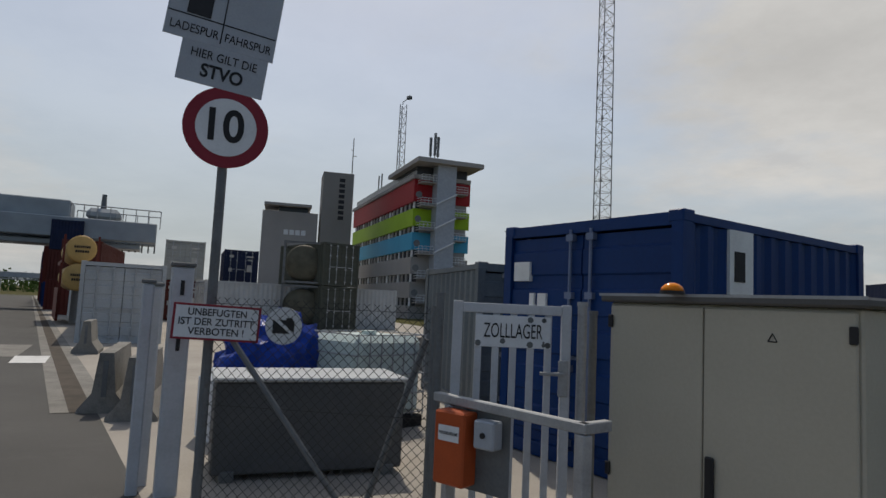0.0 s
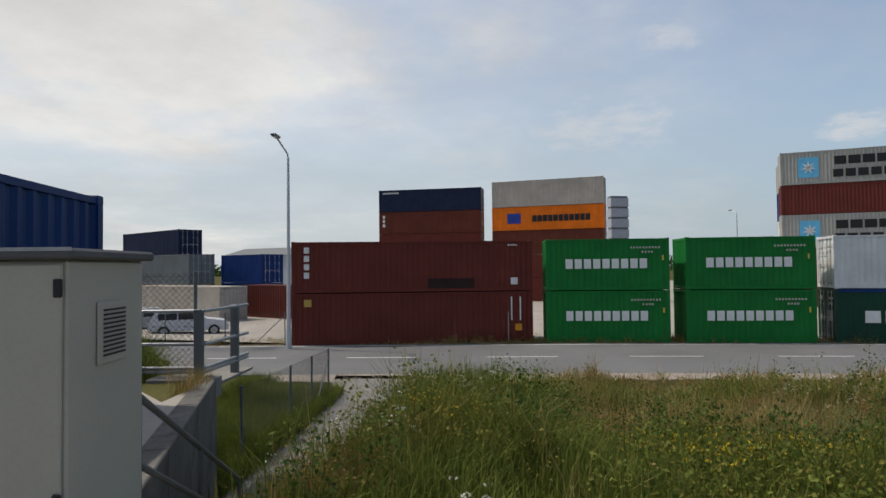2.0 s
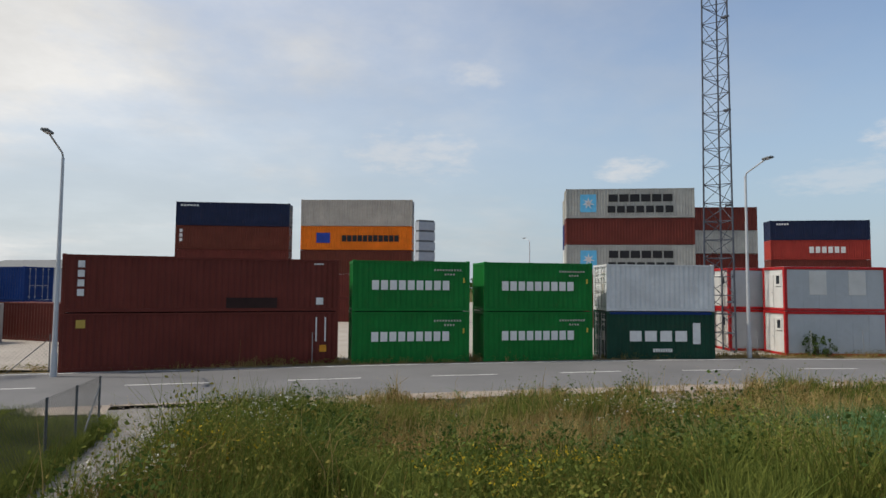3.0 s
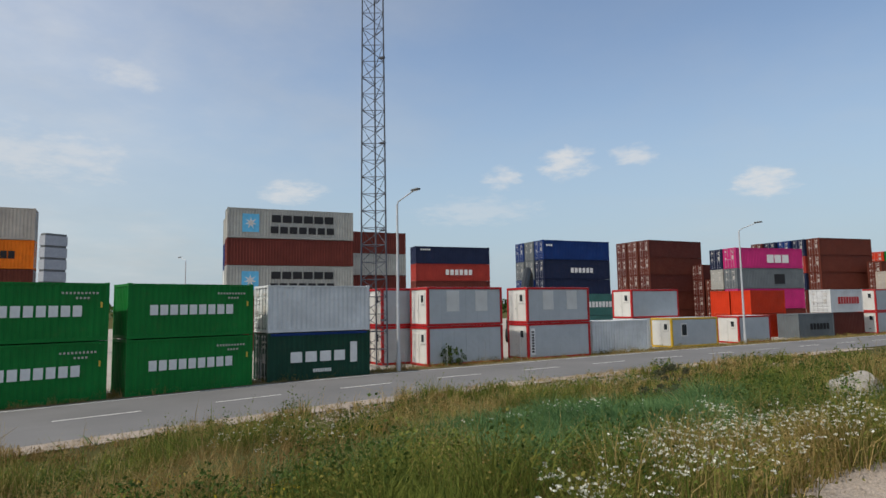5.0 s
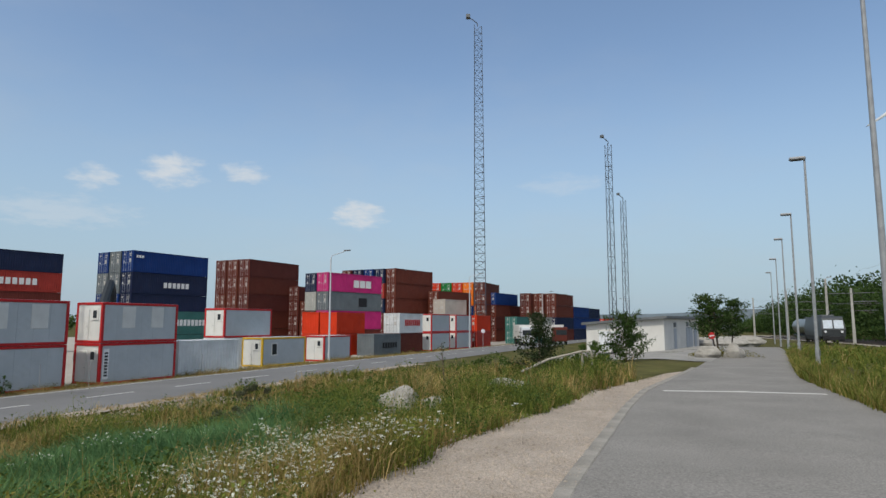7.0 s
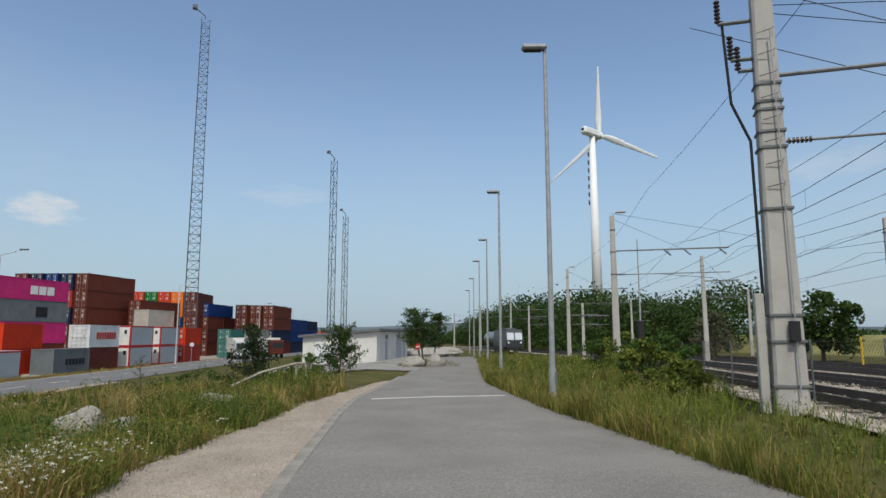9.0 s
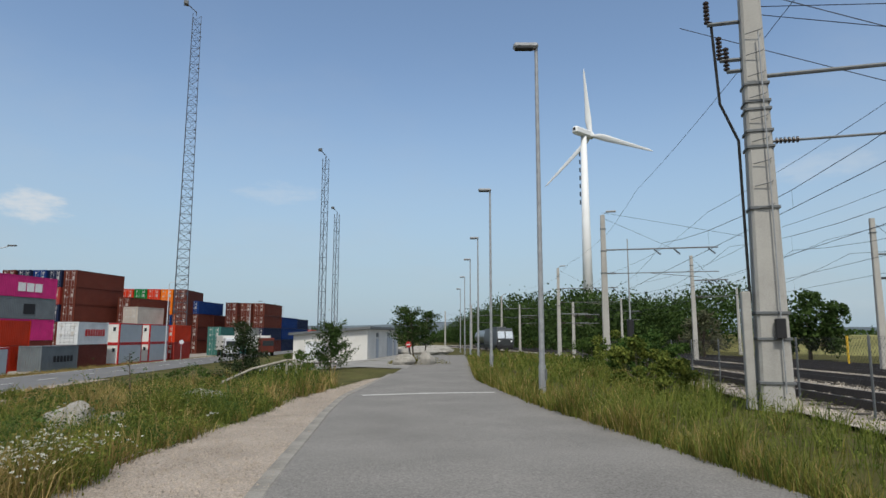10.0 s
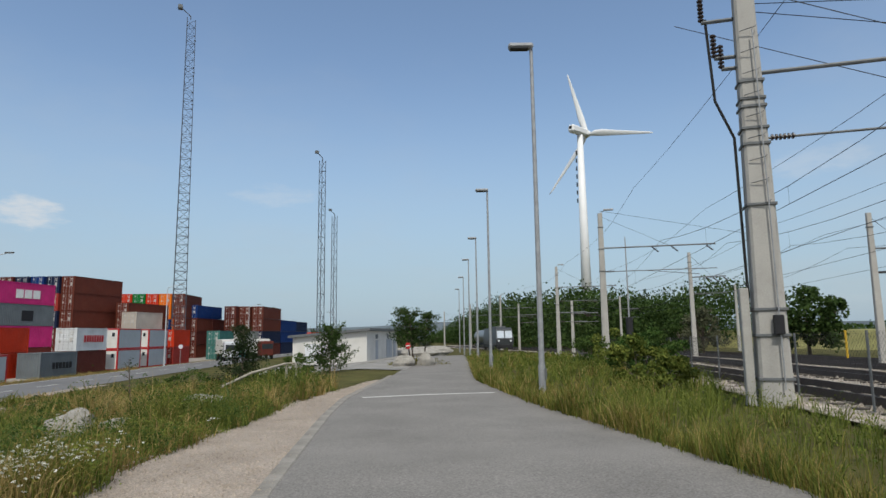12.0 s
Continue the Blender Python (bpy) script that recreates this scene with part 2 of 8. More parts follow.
# ---- ground ----
M_GRASS = mat("dry_meadow_soil", (0.075, 0.072, 0.026), 0.98, 0, 0.4, 0.5, 0.9, 18.0, 0.6, (0.13, 0.095, 0.05), spec=0.05)
M_ASPHALT = mat("worn_asphalt", (0.20, 0.19, 0.175), 0.9, 0, 0.26, 0.6, 0.6, 42.0, 0.22, (0.235, 0.222, 0.20), spec=0.1, grain=0.7)
M_PATH = mat("footpath_asphalt", (0.20, 0.19, 0.175), 0.92, 0, 0.32, 0.8, 0.6, 30.0, 0.3, (0.20, 0.185, 0.16), spec=0.1, grain=0.6)
M_STREET = mat("street_asphalt", (0.155, 0.155, 0.155), 0.9, 0, 0.10, 0.3, 0.25, 80.0, 0.25, (0.11, 0.11, 0.11), spec=0.1)
M_GRAVEL = mat("pale_gravel", (0.315, 0.27, 0.225), 0.98, 0, 0.28, 0.9, 0.8, 45.0, 0.45, (0.24, 0.20, 0.15), spec=0.08, grain=0.7)
M_CONCRETE = mat("concrete_yard", (0.34, 0.31, 0.27), 0.9, 0, 0.12, 0.5, 0.3, 50.0, 0.3, (0.2, 0.18, 0.15))
M_LINE = mat("road_paint", (0.62, 0.62, 0.60), 0.8, 0, 0.12, 4.0, 0.1, 60.0, 0.3, (0.3, 0.3, 0.29))


def spread(lo, hi, near, step, grow=1.22):
    """Coordinates: even steps within +-near, growing steps out to lo and hi."""
    out = [i * step for i in range(int(-near / step), int(near / step) + 1)]
    s, v = step, out[-1]
    while v < hi:
        s *= grow
        v += s
        out.append(v)
    s, v = step, out[0]
    while v > lo:
        s *= grow
        v -= s
        out.insert(0, v)
    return out


def build_ground():
    xs, ys = spread(-2600, 2600, 46, 0.75), spread(-2600, 2600, 60, 0.9)
    xs = sorted(set(xs) | {-15 + 0.25 * k for k in range(50)})
    ys = sorted(set(ys) | {-9 + 0.225 * k for k in range(40)})
    verts, faces = [], []
    for y in ys:
        for x in xs:
            z = ground_z(x, y)
            bumpy = 0.12 if street_near(y) + 0.4 < x < road_left(y) - 1.0 and y > -2 else 0.0
            z += bumpy * noise.noise(Vector((x * 0.6, y * 0.6, 0))) - 0.03
            verts.append((x, y, z))
    w = len(xs)
    for j in range(len(ys) - 1):
        for i in range(w - 1):
            faces.append((j * w + i, j * w + i + 1, (j + 1) * w + i + 1, (j + 1) * w + i))
    me = bpy.data.meshes.new("ground")
    me.from_pydata(verts, [], faces)
    me.materials.append(M_GRASS)
    for p in me.polygons:
        p.use_smooth = True
    tagged(new("ground", me), "dry grassy ground with bare earth running to the horizon", "ground", kind="structure")


def ribbon(name, left, right, y0, y1, step, zf, material, label, category, lift=0.0, cols=4):
    """A strip between two edge curves x=left(y), x=right(y), laid on zf."""
    verts, faces = [], []
    n = int((y1 - y0) / step) + 1
    for j in range(n):
        y = y0 + (y1 - y0) * j / (n - 1)
        a, b = left(y), right(y)
        for i in range(cols + 1):
            x = a + (b - a) * i / cols
            verts.append((x, y, zf(x, y) + lift))
    for j in range(n - 1):
        for i in range(cols):
            k = j * (cols + 1) + i
            faces.append((k, k + 1, k + cols + 2, k + cols + 1))
    me = bpy.data.meshes.new(name)
    me.from_pydata(verts, [], faces)
    me.materials.append(material)
    for p in me.polygons:
        p.use_smooth = True
    ob = new(name, me)
    return tagged(ob, label, category, kind="structure") if category else ob


build_ground()
ribbon("road_lane", road_left, road_right, -4.4, 74, 1.0, road_z, M_ASPHALT, "worn grey asphalt lane beside the railway", "road", 0.012)
ribbon("street", street_far, street_near, -70, 190, 1.5, lambda x, y: LOW, M_STREET, "grey asphalt street below the bank", "street", 0.02)
ribbon("gravel_verge", lambda y: road_left(y) - verge_width(y) + 0.16 * noise.noise(Vector((y * 0.9, 0, 0))), lambda y: road_left(y) - 0.02, -4, 27, 0.25, road_z, M_GRAVEL,
       "pale gravel verge beside the lane", "verge", 0.008)


def path_mid(x):
    return piece(-x, ((0, -3.2), (7, -3.72), (9, -3.88), (13, -3.92), (21.5, -3.95)))


def build_path():
    verts, faces = [], []
    n = 60
    for j in range(n + 1):
        x = -7.55 - 14.2 * j / n
        for i in range(4):
            y = path_mid(x) + (i / 3 - 0.5) * (1.46 + 1.6 * smooth(16, 22, -x))
            verts.append((x, y, path_z(x) + 0.03))
    for j in range(n):
        for i in range(3):
            k = j * 4 + i
            faces.append((k, k + 4, k + 5, k + 1))
    me = bpy.data.meshes.new("footpath")
    me.from_pydata(verts, [], faces)
    me.materials.append(M_PATH)
    tagged(new("footpath", me), "narrow asphalt footpath sloping down to the street", "footpath", kind="structure")


build_path()


def build_steps():
    """Concrete steps between the retaining wall and the bank, down to the footpath."""
    st = tagged(new("stairs"), "plain concrete steps leading down beside the wall", "stairs", kind="structure")
    m = mat("step_concrete", (0.24, 0.225, 0.20), 0.92, 0, 0.2, 1.5, 0.3, 40.0, 0.5, (0.13, 0.12, 0.10))
    for k in range(11):
        x1 = -3.9 - 0.336 * k
        bm = bmesh.new()
        bevel_box(bm, x1 - 0.335, piece(-x1, ((3.4, -3.02), (8.96, -4.6))), -0.164 * (k + 1) - 0.3, x1, -2.72, -0.164 * (k + 1) + 0.03, 0.01)
        part("step", bm, m, st)


build_steps()

# ---- shipping containers ----
STEEL = mat("galvanised_steel", (0.42, 0.43, 0.44), 0.5, 0.6, 0.1, 6.0, 0.05, 60.0)
BLACK = mat("black_rubber", (0.02, 0.02, 0.02), 0.8)
RAIL_CACHE = {}


def corrugated(length, height, pitch=0.278, depth=0.036):
    """A trapezoid-corrugated sheet in the xz plane, centred in x, facing -y."""
    bm = bmesh.new()
    xs, n = [], max(1, round(length / pitch))
    p = length / n
    for i in range(n):
        x = -length / 2 + i * p
        xs += [(x, 0), (x + 0.26 * p, 0), (x + 0.50 * p, depth), (x + 0.76 * p, depth)]
    xs.append((length / 2, 0))
    lo = [bm.verts.new((x, y, 0)) for x, y in xs]
    hi = [bm.verts.new((x, y, height)) for x, y in xs]
    for i in range(len(xs) - 1):
        bm.faces.new((lo[i], lo[i + 1], hi[i + 1], hi[i]))
    return mesh_of(bm, "corrugated_side")


def container_meshes(length, height):
    key = (length, height)
    if key in RAIL_CACHE:
        return RAIL_CACHE[key]
    W, L, H = 2.438, length, height
    k = {}
    bm = bmesh.new()        # frame: posts, rails
    for sx in (-1, 1):
        for sy in (-1, 1):
            x, y = sx * L / 2, sy * W / 2
            box(bm, min(x, x - sx * 0.14), min(y, y - sy * 0.12), 0.1, max(x, x - sx * 0.14), max(y, y - sy * 0.12), H - 0.1)
    for sy in (-1, 1):
        y = sy * W / 2
        a, b = min(y - sy * 0.012, y - sy * 0.08), max(y - sy * 0.012, y - sy * 0.08)
        box(bm, -L / 2 + 0.14, a, 0.02, L / 2 - 0.14, b, 0.17)
        box(bm, -L / 2 + 0.14, a, H - 0.11, L / 2 - 0.14, b, H - 0.03)
    for sx in (-1, 1):
        x = sx * L / 2
        a, b = min(x - sx * 0.01, x - sx * 0.12), max(x - sx * 0.01, x - sx * 0.12)
        box(bm, a, -W / 2 + 0.12, 0.02, b, W / 2 - 0.12, 0.17)
        box(bm, a, -W / 2 + 0.12, H - 0.14, b, W / 2 - 0.12, H - 0.02)
    k["frame"] = mesh_of(bm, "frame")
    bm = bmesh.new()
    bevel_box(bm, -0.09, -0.082, -0.059, 0.09, 0.082, 0.059, 0.012)
    k["casting"] = mesh_of(bm, "corner_casting")
    k["side"] = corrugated(L - 0.28, H - 0.28)
    k["end"] = corrugated(W - 0.24, H - 0.31, 0.25)
    bm = bmesh.new()        # roof with shallow ribs
    n = int(L / 0.42)
    for i in range(n):
        x0, x1 = -L / 2 + 0.1 + (L - 0.2) * i / n, -L / 2 + 0.1 + (L - 0.2) * (i + 0.86) / n
        box(bm, x0, -W / 2 + 0.07, H - 0.07, x1, W / 2 - 0.07, H - 0.022)
    box(bm, -L / 2 + 0.1, -W / 2 + 0.07, H - 0.1, L / 2 - 0.1, W / 2 - 0.07, H - 0.072)
    k["roof"] = mesh_of(bm, "roof")
    bm = bmesh.new()        # one door leaf, hinge at x=0, facing -y
    dw, dh = (W - 0.26) / 2, H - 0.33
    prof = [(0, 0.012)]
    for i in range(5):
        z = dh * (0.05 + 0.19 * i)
        prof += [(z, 0.012), (z + 0.02, -0.008), (z + dh * 0.12, -0.008), (z + dh * 0.12 + 0.02, 0.012)]
    prof += [(dh, 0.012), (dh, 0.05), (0, 0.05)]
    lo = [bm.verts.new((0, y, z)) for z, y in prof]
    hi = [bm.verts.new((dw - 0.01, y, z)) for z, y in prof]
    for i in range(len(prof)):
        q = (i + 1) % len(prof)
        bm.faces.new((lo[i], hi[i], hi[q], lo[q]))
    bm.faces.new(lo[::-1])
    bm.faces.new(hi)
    bmesh.ops.recalc_face_normals(bm, faces=bm.faces)
    k["door"] = mesh_of(bm, "door")
    bm = bmesh.new()        # locking rod with keepers and handle
    tube(bm, (0, -0.04, -0.06), (0, -0.04, dh + 0.06), 0.017, n=6)
    for z in (0.05, dh * 0.36, dh * 0.7, dh - 0.06):
        box(bm, -0.05, -0.062, z, 0.05, 0.0, z + 0.07)
    box(bm, -0.02, -0.075, dh * 0.42, 0.34, -0.05, dh * 0.42 + 0.035)
    k["rod"] = mesh_of(bm, "locking_rod")
    RAIL_CACHE[key] = k
    return k


def container(x, y, z, heading, length, height, material, label, doors=1, group="", rods=None, name="shipping_container", rod_at=(0.3, 0.72)):
    """A box whose long side faces -y locally; (x, y, z) is the base centre; doors: +1/-1 gives the end that has them, along local x."""
    k = container_meshes(length, height)
    c = thing(name, pose(x, y, z, 0, 0, heading), label, "container", group)
    W, L, H = 2.438, length, height
    part("frame", k["frame"], material, c)
    part("roof", k["roof"], material, c)
    part("side_panel", k["side"], material, c, loc=pose(0, -W / 2 + 0.025, 0.165))
    part("side_panel", k["side"], material, c, loc=pose(0, W / 2 - 0.025, 0.165, 0, 0, 180))
    part("end_panel", k["end"], material, c, loc=pose(-doors * (L / 2 - 0.03), 0, 0.165, 0, 0, -90 * doors))
    for s in (-1, 1):
        turn = 90 if doors > 0 else -90
        m = pose(doors * (L / 2 - 0.035), 0, 0.165, 0, 0, turn) @ pose(s * (W - 0.26) / 2, 0, 0)
        door = part("door", k["door"], material, c, loc=m @ Matrix.Diagonal((-s, 1, 1, 1)))
        for f in rod_at:
            part("locking_rod", k["rod"], rods or STEEL, door, loc=pose(f * (W - 0.26) / 2, 0, 0))
    for sx in (-1, 1):
        for sy in (-1, 1):
            for zz in (0.059, H - 0.059):
                part("corner_casting", k["casting"], material, c, loc=pose(sx * (L / 2 - 0.085), sy * (W / 2 - 0.077), zz))
    return c


RED = paint("oxide_red_paint", (0.135, 0.030, 0.022))
BROWN = paint("brown_red_paint", (0.105, 0.027, 0.020))
RUST = paint("faded_rust_paint", (0.125, 0.032, 0.020))
GREEN = paint("green_paint", (0.006, 0.165, 0.032))
DKGREEN = paint("dark_green_paint", (0.012, 0.055, 0.035))
NAVY = paint("navy_paint", (0.014, 0.022, 0.055))
BLUE = paint("blue_paint", (0.008, 0.035, 0.15))
GREY = paint("grey_paint", (0.36, 0.36, 0.33))
DKGREY = paint("slate_paint", (0.13, 0.15, 0.16))
WHITEC = paint("off_white_paint", (0.60, 0.62, 0.62))
BEIGE = paint("beige_paint", (0.42, 0.38, 0.33))
ORANGE = paint("orange_paint", (0.75, 0.17, 0.012))
ORRED = paint("orange_red_paint", (0.55, 0.04, 0.012))
KRED = paint("bright_red_paint", (0.33, 0.04, 0.03))
PINK = paint("magenta_paint", (0.48, 0.028, 0.16))
TEAL = paint("teal_paint", (0.05, 0.16, 0.14))
M_PLATE = mat("pale_code_plate", (0.5, 0.48, 0.44), 0.7, 0, 0.15, 3.0)
S, HC = 2.591, 2.896
F20, F40 = 6.058, 12.192


def face_pose(lx, ly, heading, length):
    """Centre and rotation of a box whose front-left top corner plan point is (lx, ly) and whose front runs towards 'heading' (from +y, clockwise)."""
    a = radians(heading)
    u = Vector((math.sin(a), math.cos(a)))
    back = Vector((-u.y, u.x))
    c = Vector((lx, ly)) + u * length / 2 + back * 1.219
    return c.x, c.y, 90 - heading


OLIVEC = paint("weathered_olive_paint", (0.07, 0.075, 0.06))
MARK_CACHE = {}


def door_marks(c, length, h):
    """Small pale code plates on the door leaves, shared by alike boxes."""
    key = (length, h)
    if key not in MARK_CACHE:
        bm = bmesh.new()
        x = -length / 2
        for y, z, w, t in ((-0.62, h - 0.48, 0.5, 0.10), (-0.62, h - 0.72, 0.34, 0.09), (0.7, h - 0.5, 0.3, 0.2), (-0.6, h - 1.35, 0.36, 0.5), (0.75, h - 1.5, 0.22, 0.28)):
            box(bm, x - 0.004, y - w / 2, z - t / 2, x + 0.035, y + w / 2, z + t / 2)
        MARK_CACHE[key] = mesh_of(bm, "door_markings")
    tagged(part("door_markings", MARK_CACHE[key], M_PLATE, c), kind="stuff")


def stack(lx, ly, heading, length, tiers, base=LOW, doors=1, group="stacked containers"):
    """tiers from the ground up: (height, material, label). Returns the things."""
    x, y, rot = face_pose(lx, ly, heading, length)
    z, made = base, []
    for h, m, label in tiers:
        c = container(x, y, z, rot, length, h, m, label, doors, group)
        made.append(c)
        if doors < 0 and length > 6 and m is not OLIVEC:
            door_marks(c, length, h)
        z += h + 0.012
    return made


# ---- lettering as plain bars in the marks' colours ----
M_WHITE_MARK = mat("white_marking", (0.72, 0.72, 0.70), 0.6, 0, 0.08, 3.0)
M_BLACK_MARK = mat("black_marking", (0.02, 0.02, 0.022), 0.6, 0, 0.08, 3.0)
M_BLUE_MARK = mat("deep_blue_marking", (0.02, 0.05, 0.28), 0.6)
M_SKY_MARK = mat("light_blue_marking", (0.12, 0.45, 0.70), 0.6)


def bars(parent, n, x, z, w, h, material, y=-1.222, label="letter shown as a plain bar", gap=0.3, seed=1):
    """n letter-sized bars in a row, centred on (x, z) on the front face, sharing one mesh."""
    pitch = w / n
    bm = bmesh.new()
    box(bm, -pitch * (1 - gap) / 2, y - 0.004, -h * 0.46, pitch * (1 - gap) / 2, y + 0.03, h * 0.46)
    me = mesh_of(bm, "letter")
    for i in range(n):
        part("letter", me, material, parent, label, loc=pose(x - w / 2 + pitch * (i + 0.5 - gap / 2), 0, z))


def patch(parent, name, x, z, w, h, material, y=-1.222, label=""):
    bm = bmesh.new()
    box(bm, x - w / 2, y - 0.003, z - h / 2, x + w / 2, y + 0.03, z + h / 2)
    return part(name, bm, material, parent, label)


BLUE_DEEP = mat("deep_blue_paint", (0.001, 0.030, 0.13), 0.5, 0, 0.14, 0.8, 0.05, 25.0, 0.15, (0.01, 0.02, 0.06))
# ---- street row ----
T40, T20 = "closed long shipping container in a stack", "closed short shipping container in a stack"
gold = stack(-30.5, -9.55, -6, F40, [(S, RED, "oxide-red long container standing behind weeds at the street"), (S, RED, "oxide-red long container with white letters, stacked on another")])
for i, c in enumerate(gold):
    if i:
        patch(c, "repair_patch", 1.9, 0.42, 2.35, 0.5, mat("dark_patch_paint", (0.03, 0.014, 0.012), 0.7, 0, 0.2, 2.0), label="dark repainted patch")
        patch(c, "placard", 5.15, 0.5, 0.35, 0.35, M_WHITE_MARK)
        for k in range(4):
            patch(c, "letter", -5.35, 2.15 - 0.42 * k, 0.26, 0.3, M_WHITE_MARK, label="white vertical letter shown as a bar")
        bars(c, 5, 5.1, 2.35, 0.5, 0.08, M_WHITE_MARK, seed=3)
    else:
        patch(c, "placard", -5.3, 2.1, 0.36, 0.36, mat("yellow_black_placard", (0.5, 0.35, 0.08), 0.6), label="small yellow and black placard")
        patch(c, "placard", 5.35, 0.75, 0.34, 0.34, mat("orange_placard", (0.7, 0.3, 0.03), 0.6), label="small orange placard")
        for k in range(2):
            patch(c, "code_mark", 5.0 + 0.45 * k, 1.7, 0.07, 1.2, M_WHITE_MARK)
eg1 = stack(-31.2, 3.2, 3, F20, [(S, GREEN, "green container with broad white lettering on the ground"), (S, GREEN, "green container with broad white lettering, upper of two")])
eg2 = stack(-30.75, 10.0, 4, F20, [(S, GREEN, "green container with broad white lettering on the ground"), (S, GREEN, "green container with broad white lettering, upper of two")])
for c in eg1 + eg2:
    bars(c, 9, 0.0, 1.33, 4.1, 0.52, M_WHITE_MARK, gap=0.24)
    bars(c, 10, 1.9, 2.12, 1.5, 0.10, M_PLATE, gap=0.5)
    bars(c, 4, 2.0, 1.9, 0.6, 0.10, M_PLATE, gap=0.5)
    patch(c, "code_mark", 2.72, 1.6, 0.07, 0.25, mat("amber_mark", (0.7, 0.5, 0.08), 0.6))
uasc = stack(-30.5, 17.0, 12, F20, [(S, DKGREEN, "dark green container with white lettering on the ground"), (S, WHITEC, "white container stacked on a dark green one")], doors=-1)
bars(uasc[0], 4, -0.05, 1.25, 3.4, 0.62, M_WHITE_MARK, gap=0.24)
patch(uasc[0], "placard", 2.0, 1.4, 0.42, 1.15, M_WHITE_MARK, label="tall white placard")
bars(uasc[0], 8, 0.1, 0.48, 1.1, 0.2, M_WHITE_MARK)
patch(uasc[0], "top_rail_stripe", 0, 2.5, 5.7, 0.13, BLUE, label="blue painted top rail")

darks = stack(-73.0, -11.0, 10, F40, [(S, RED, T40)] * 3 + [(S, RUST, "red-brown container with small white letters"), (S, NAVY, "navy container on top of a stack")])
bars(darks[4], 6, -4.6, 2.2, 2.0, 0.2, M_WHITE_MARK)
for k in range(3):
    patch(darks[3], "letter", -5.5, 2.0 - 0.5 * k, 0.3, 0.36, M_WHITE_MARK)
hapag = stack(-69.4, 2.2, 18, F40, [(S, RED, T40)] * 2 + [(S, RUST, T40), (S, ORANGE, "orange container with dark lettering and a blue mark"), (HC, BEIGE, "faded beige container on top of a stack")])
bars(hapag[3], 11, 1.6, 1.25, 6.3, 0.75, M_BLACK_MARK, gap=0.15)
patch(hapag[3], "blue_mark", -3.6, 1.3, 1.5, 1.1, M_BLUE_MARK)
far_box = stack(-80.0, 0.0, 14, F40, [(S, RED, T40), (S, ORANGE, "orange container with dark lettering in a gap")])
maersk = stack(-55.6, 27.1, 22, F40, [(S, RED, T40)] * 2 + [(HC, GREY, "grey container with a light blue square"), (S, RED, "oxide-red container between two grey ones"), (HC, GREY, "grey container with a light blue square and black lettering")])
for c in (maersk[2], maersk[4]):
    patch(c, "light_blue_square", -3.95, 1.45, 1.55, 1.75, M_SKY_MARK, label="light blue square")
    star = bmesh.new()
    for k in range(7):
        a = 2 * math.pi * k / 7
        b0 = Vector((-3.95, -1.235, 1.45))
        tip = b0 + Vector((math.sin(a), 0, math.cos(a))) * 0.6
        side = Vector((math.cos(a), 0, -math.sin(a))) * 0.13
        star.faces.new([star.verts.new(p) for p in (b0 + side, tip, b0 - side)])
    part("star", star, M_WHITE_MARK, c, "white seven-pointed star")
    bars(c, 6, 1.1, 1.95, 6.2, 0.78, M_BLACK_MARK, gap=0.15)
    bars(c, 7, 1.1, 0.85, 6.4, 0.72, M_BLACK_MARK, gap=0.2)
stack(-58.0, 28.1, 22, F40, [(S, NAVY, T40)] * 2 + [(S, WHITEC, T40), (S, BLUE, T40), (S, GREY, T40)])
stack(-61.2, 39.6, 20, F40, [(S, RED, T40)] * 3 + [(S, GREY, "grey container under an oxide-red one"), (S, RED, "oxide-red container on top of a stack")])
kline = stack(-68.0, 63.0, 24, F40, [(S, RED, T40)] * 3 + [(S, KRED, "bright red container with white lettering"), (S, NAVY, "navy container on top of a stack")])
bars(kline[3], 6, 1.0, 1.3, 4.6, 0.9, M_WHITE_MARK)
bars(kline[4], 5, -4.5, 2.1, 1.6, 0.25, M_WHITE_MARK)
apl = stack(-54.0, 75.8, 21, F40, [(S, TEAL, "teal container in a stack"), (S, NAVY, T40), (S, NAVY, T40), (HC, NAVY, "dark navy container with white lettering"), (HC, BLUE, "blue container on top of a stack")], doors=-1)
bars(apl[3], 6, 0.9, 1.3, 4.3, 0.8, M_WHITE_MARK)
bars(apl[4], 3, -5.0, 2.1, 1.2, 0.35, M_WHITE_MARK)
ship = stack(-41.0, 64.5, 17, F20, [(S, TEAL, "teal-grey container with white lettering"), (S, TEAL, "teal-grey container with white lettering")], doors=-1)
bars(ship[1], 8, 0, 1.3, 4.4, 0.75, M_WHITE_MARK)
for off in (1, 2):
    stack(-54.0 - 2.5 * off, 75.8 + 0.9 * off, 21, F40, [(S, NAVY, T40), (S, BLUE, T40), (S, BLUE, T40), (HC, DKGREY, T40), (HC, BLUE if off == 2 else DKGREY, T40)], doors=-1)
for off in range(3):
    tiers = [[RUST, RUST, BROWN, RUST, BROWN], [BROWN, RUST, RUST, RUST, RUST], [RUST, BROWN, RUST, BROWN, BROWN]][off]
    stack(-48.0 - 2.5 * off, 97.4 + 0.8 * off, 19, F40, [(HC, m, "rust-brown container in a stack of five") for m in tiers], doors=-1)
stack(-40.0, 105.0, 18, F40, [(S, RUST, "rust-brown container low in a stack")] * 3, doors=-1)
stack(-42.7, 106.0, 18, F40, [(S, BROWN, "brown container in a stack")] * 4, doors=-1)
